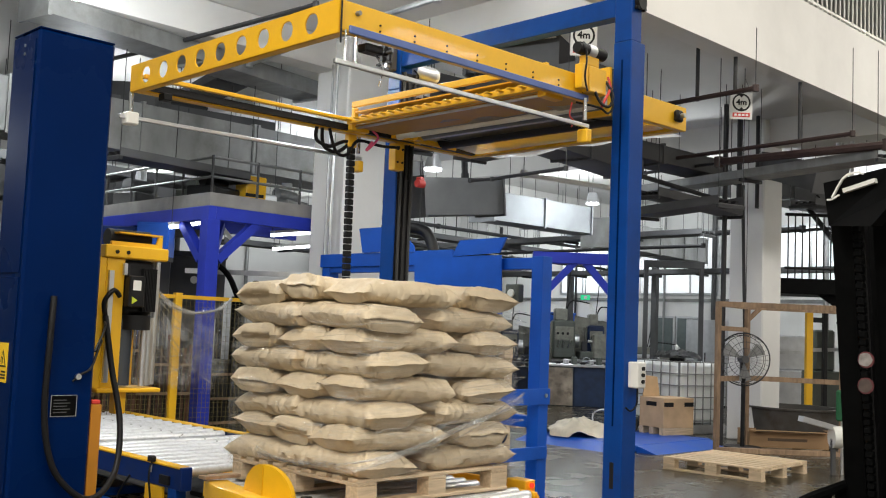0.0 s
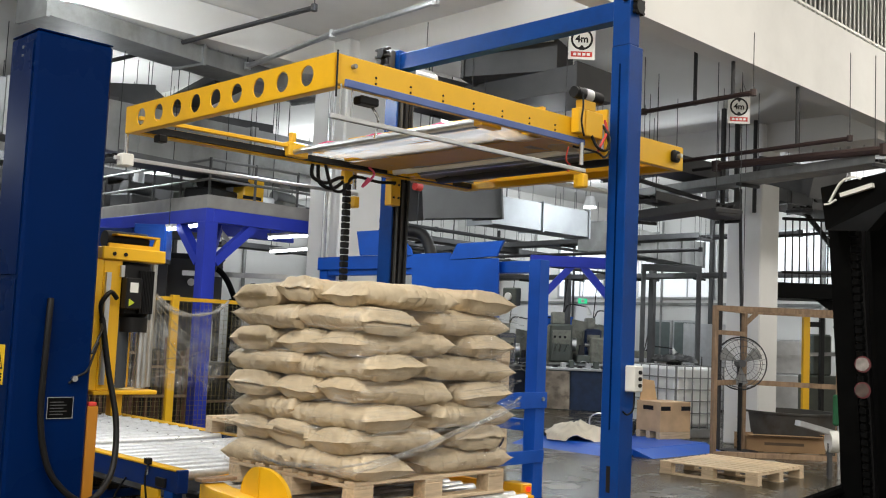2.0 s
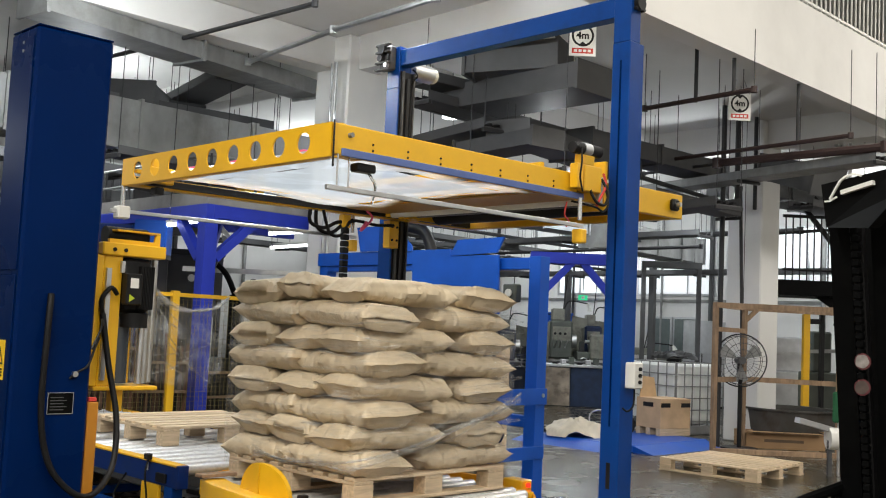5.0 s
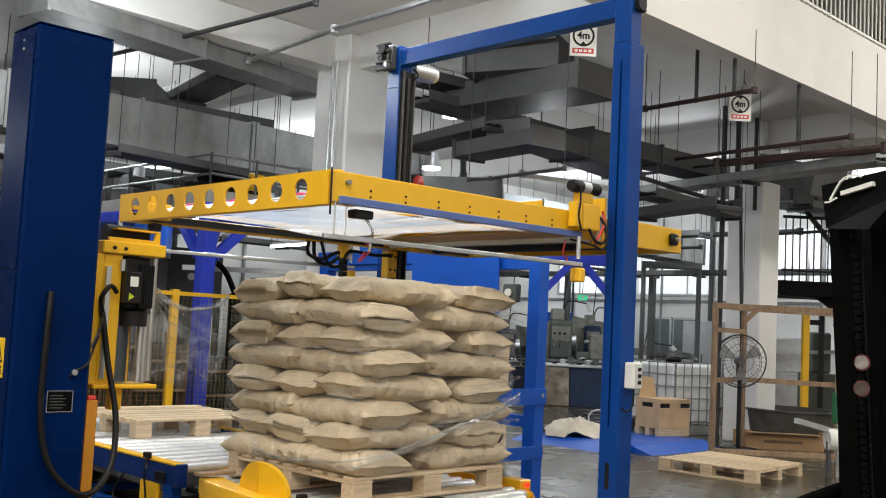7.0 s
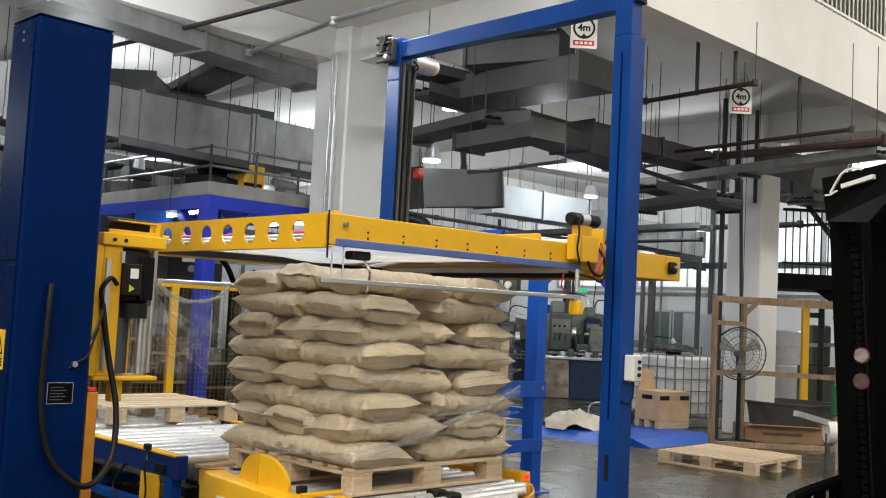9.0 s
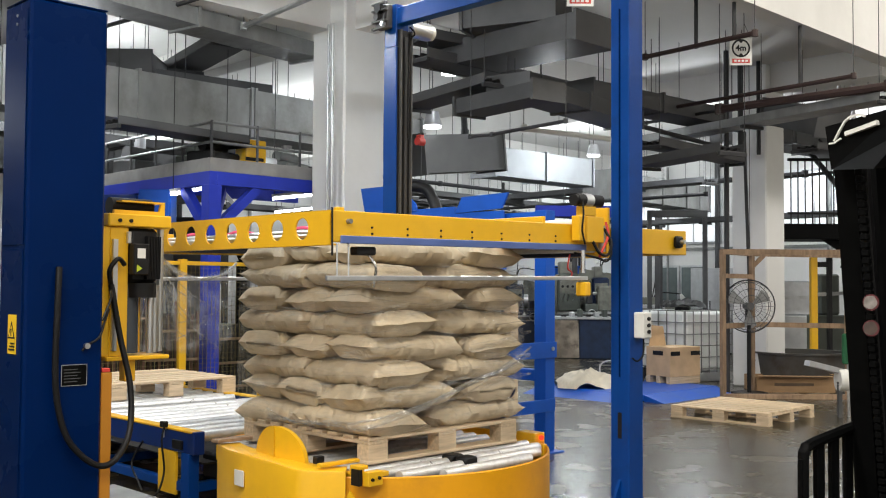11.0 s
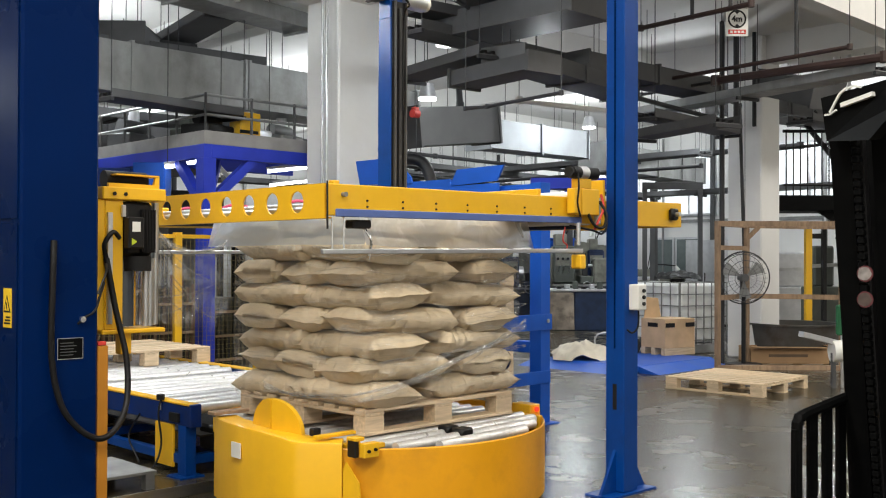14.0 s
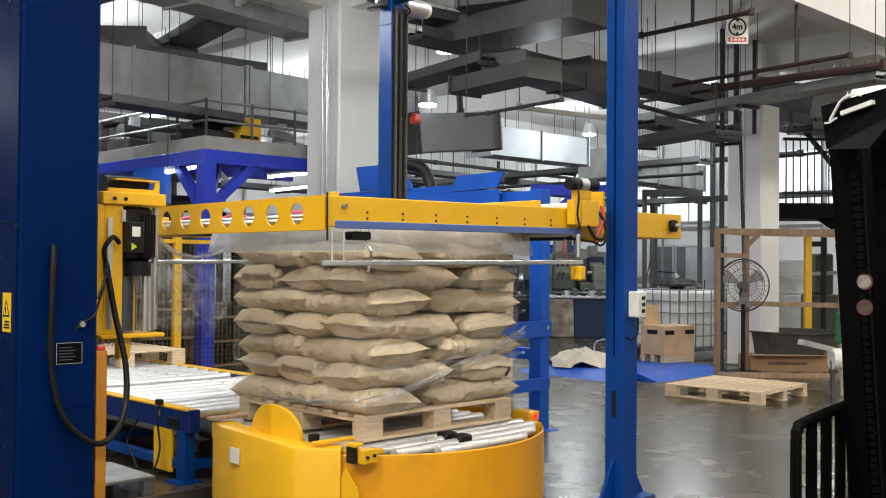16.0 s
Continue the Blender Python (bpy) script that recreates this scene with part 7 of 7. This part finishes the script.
# cabinets, pipes and posters by the far wall
rngb = random.Random(5)
for px, py, w, h, m, l in ((15.9, 7.0, 0.9, 1.9, ALU, "light grey steel cabinet by the wall"), (15.9, 5.2, 0.7, 1.6, GREEN, "dark green steel cabinet by the wall"), (15.8, 9.8, 1.1, 1.2, DARKDUCT, "dark steel work table by the wall"), (15.9, 11.4, 0.8, 2.0, LIGHTBLUE, "blue steel cabinet by the wall"), (12.5, 14.9, 1.0, 1.8, DARKDUCT, "dark steel cabinet by the wall"), (9.5, 15.0, 1.2, 1.4, GREEN, "dark green machine by the wall"), (6.5, 14.8, 1.1, 1.9, DUCT, "grey steel cabinet by the wall"), (4.0, 14.6, 0.9, 1.6, DARKDUCT, "dark steel cabinet by the wall")):
    c = thing("wall_cabinet", pose(px, py, 0, 0, 0, 0 if py < 13 else -90), l, "cabinet", "cabinets by the wall")
    part("body", box(-0.3, 0.3, -w / 2, w / 2, 0.05, h, 0.01), m, c)
    for s in (-1, 1):
        part("door", box(-0.312, -0.3005, s * w / 4 - w / 4 + 0.015, s * w / 4 + w / 4 - 0.015, 0.1, h - 0.05, 0.003), m, c)
        part("handle", box(-0.33, -0.3125, s * 0.05 - 0.008, s * 0.05 + 0.008, h * 0.5, h * 0.62), BLACK, c)
    part("plinth", box(-0.28, 0.28, -w / 2 + 0.02, w / 2 - 0.02, 0.0, 0.0495), BLACK, c)
for k in range(9):
    y = 3.5 + 1.35 * k
    tagged(part("wall_pipe", cyl((16.93, y, 0), (16.93, y, 4.4), rngb.choice((0.03, 0.045, 0.06)), 8), rngb.choice((PIPE, DUCT, DARKDUCT))), "vertical service pipe on the far wall", "pipe", "wall pipes")
for k in range(7):
    x = 2.0 + 1.9 * k
    tagged(part("wall_pipe", cyl((x, 15.93, 0), (x, 15.93, 4.4), rngb.choice((0.03, 0.045, 0.06)), 8), rngb.choice((PIPE, DUCT, DARKDUCT))), "vertical service pipe on the far wall", "pipe", "wall pipes")
for p0, p1, z in (((4.5, 9.0), (15.5, 9.6), 3.2), ((6.0, 11.5), (15.5, 11.9), 2.9), ((5.0, 13.0), (15.5, 13.0), 3.5), ((11.5, 4.5), (12.0, 14.0), 3.3), ((14.0, 3.0), (14.2, 14.0), 2.8)):
    tray_run((*p0, z), (*p1, z), 0.4, 0.09, "dark steel cable tray in the back of the hall")
for p0, p1, z, r in (((5.0, 8.0), (16.0, 8.4), 2.9, 0.03), ((5.0, 10.0), (16.0, 10.5), 3.6, 0.04), ((10.5, 4.0), (10.8, 14.0), 3.0, 0.03), ((13.0, 3.5), (13.2, 15.0), 3.5, 0.05)):
    pipe("service_pipe", [(*p0, z), ((p0[0] + p1[0]) / 2, (p0[1] + p1[1]) / 2, z), (*p1, z)], r, "dark service pipe in the back of the hall", PIPE)

ho = thing("chain_hoist", Matrix.Translation((4.18, 4.12, 3.23)), "small red chain hoist hanging from the slab", "hoist")
part("body", box(-0.04, 0.04, -0.04, 0.04, -0.06, 0.06, 0.012), REDP, ho)
part("wheel", cyl((-0.05, 0, -0.02), (0.05, 0, -0.02), 0.05, 14), REDP, ho, smooth=True)
part("chain", cyl((0, 0, 0.06), (0, 0, SLAB_Z + 0.26 - (4.18, 4.12, 3.23)[2]), 0.006, 6), PIPE, ho)
part("load_chain", cyl((0.02, 0, -0.06), (0.02, 0, -0.5), 0.005, 6), PIPE, ho)


def motions():
    zs = ((0, 3.02), (0.5, 2.955), (1, 2.893), (1.5, 2.823), (2, 2.77), (2.5, 2.713), (3, 2.656), (3.5, 2.595), (4, 2.535), (6.5, 2.236), (7, 2.18), (7.5, 2.12),
          (8, 2.057), (8.5, 1.998), (9, 1.938), (10.1, 1.812), (11.5, 1.812), (14.0, 1.81), (14.5, 1.776), (14.9, 1.749), (15.5, 1.75), (16, 1.782))

    def lift_z(t):
        return float(np.interp(t, [a for a, _ in zs], [b for _, b in zs]))

    walk(lift, [(t, pose(0, 0, z + 0.010, 0, -0.6, 0)) for t, z in zs])
    # the gripper travels along the frame while it goes down
    pull = ((0, 0.50), (0.5, 0.39), (1.0, 0.27), (1.5, 0.14), (2, -0.03), (2.5, -0.21), (3, -0.38), (3.5, -0.55), (4, -0.72), (5.0, -1.06), (6.0, -1.06), (16, -1.06))

    def grip_x(t):
        return float(np.interp(t, [a for a, _ in pull], [b for _, b in pull]))

    times = sorted({t for t, _ in zs} | {t for t, _ in pull})
    walk(grip, [(t, pose(grip_x(t), 0, lift_z(t))) for t in times])
    lay = [t for t in times if t < 13.1]
    rows = [(t, pose(grip_x(t) + 0.90, 0, lift_z(t) + BH + 0.05)) for t in lay]
    rows += [(13.5, pose(-0.16, 0, 1.722)), (13.7, pose(-0.1, 0, 1.718)), (13.95, pose(0.0, 0, 1.716)), (16, pose(0.0, 0, 1.716))]
    walk(sheet, rows)
    for (h, at), (rx, ry) in zip(HEM, ((0, -70), (0, 70), (70, 0), (-70, 0))):
        walk(h, [(0, pose(*at)), (13.5, pose(*at)), (13.72, pose(*at, rx * 0.5, ry * 0.5)), (13.95, pose(*at, rx, ry)), (16, pose(*at, rx, ry))])
    # the empty pallet comes across behind the load, then goes off along the rollers
    xs = ((0, 3.2), (0.8, 2.45), (1.2, 2.1), (1.6, 1.74), (2, 1.38), (2.5, 1.0), (3, 0.68), (3.4, 0.42), (3.7, 0.36), (4.4, 0.36))
    ys = ((6.5, 2.88), (7.5, 3.1), (9, 3.4), (11.5, 3.72), (12.5, 3.86), (14, 4.02), (15, 4.2), (16, 4.45))
    walk(pallet2, [(t, pose(x, 2.55, 0.487)) for t, x in xs] + [(t, pose(0.36, y, 0.487)) for t, y in ys])


motions()
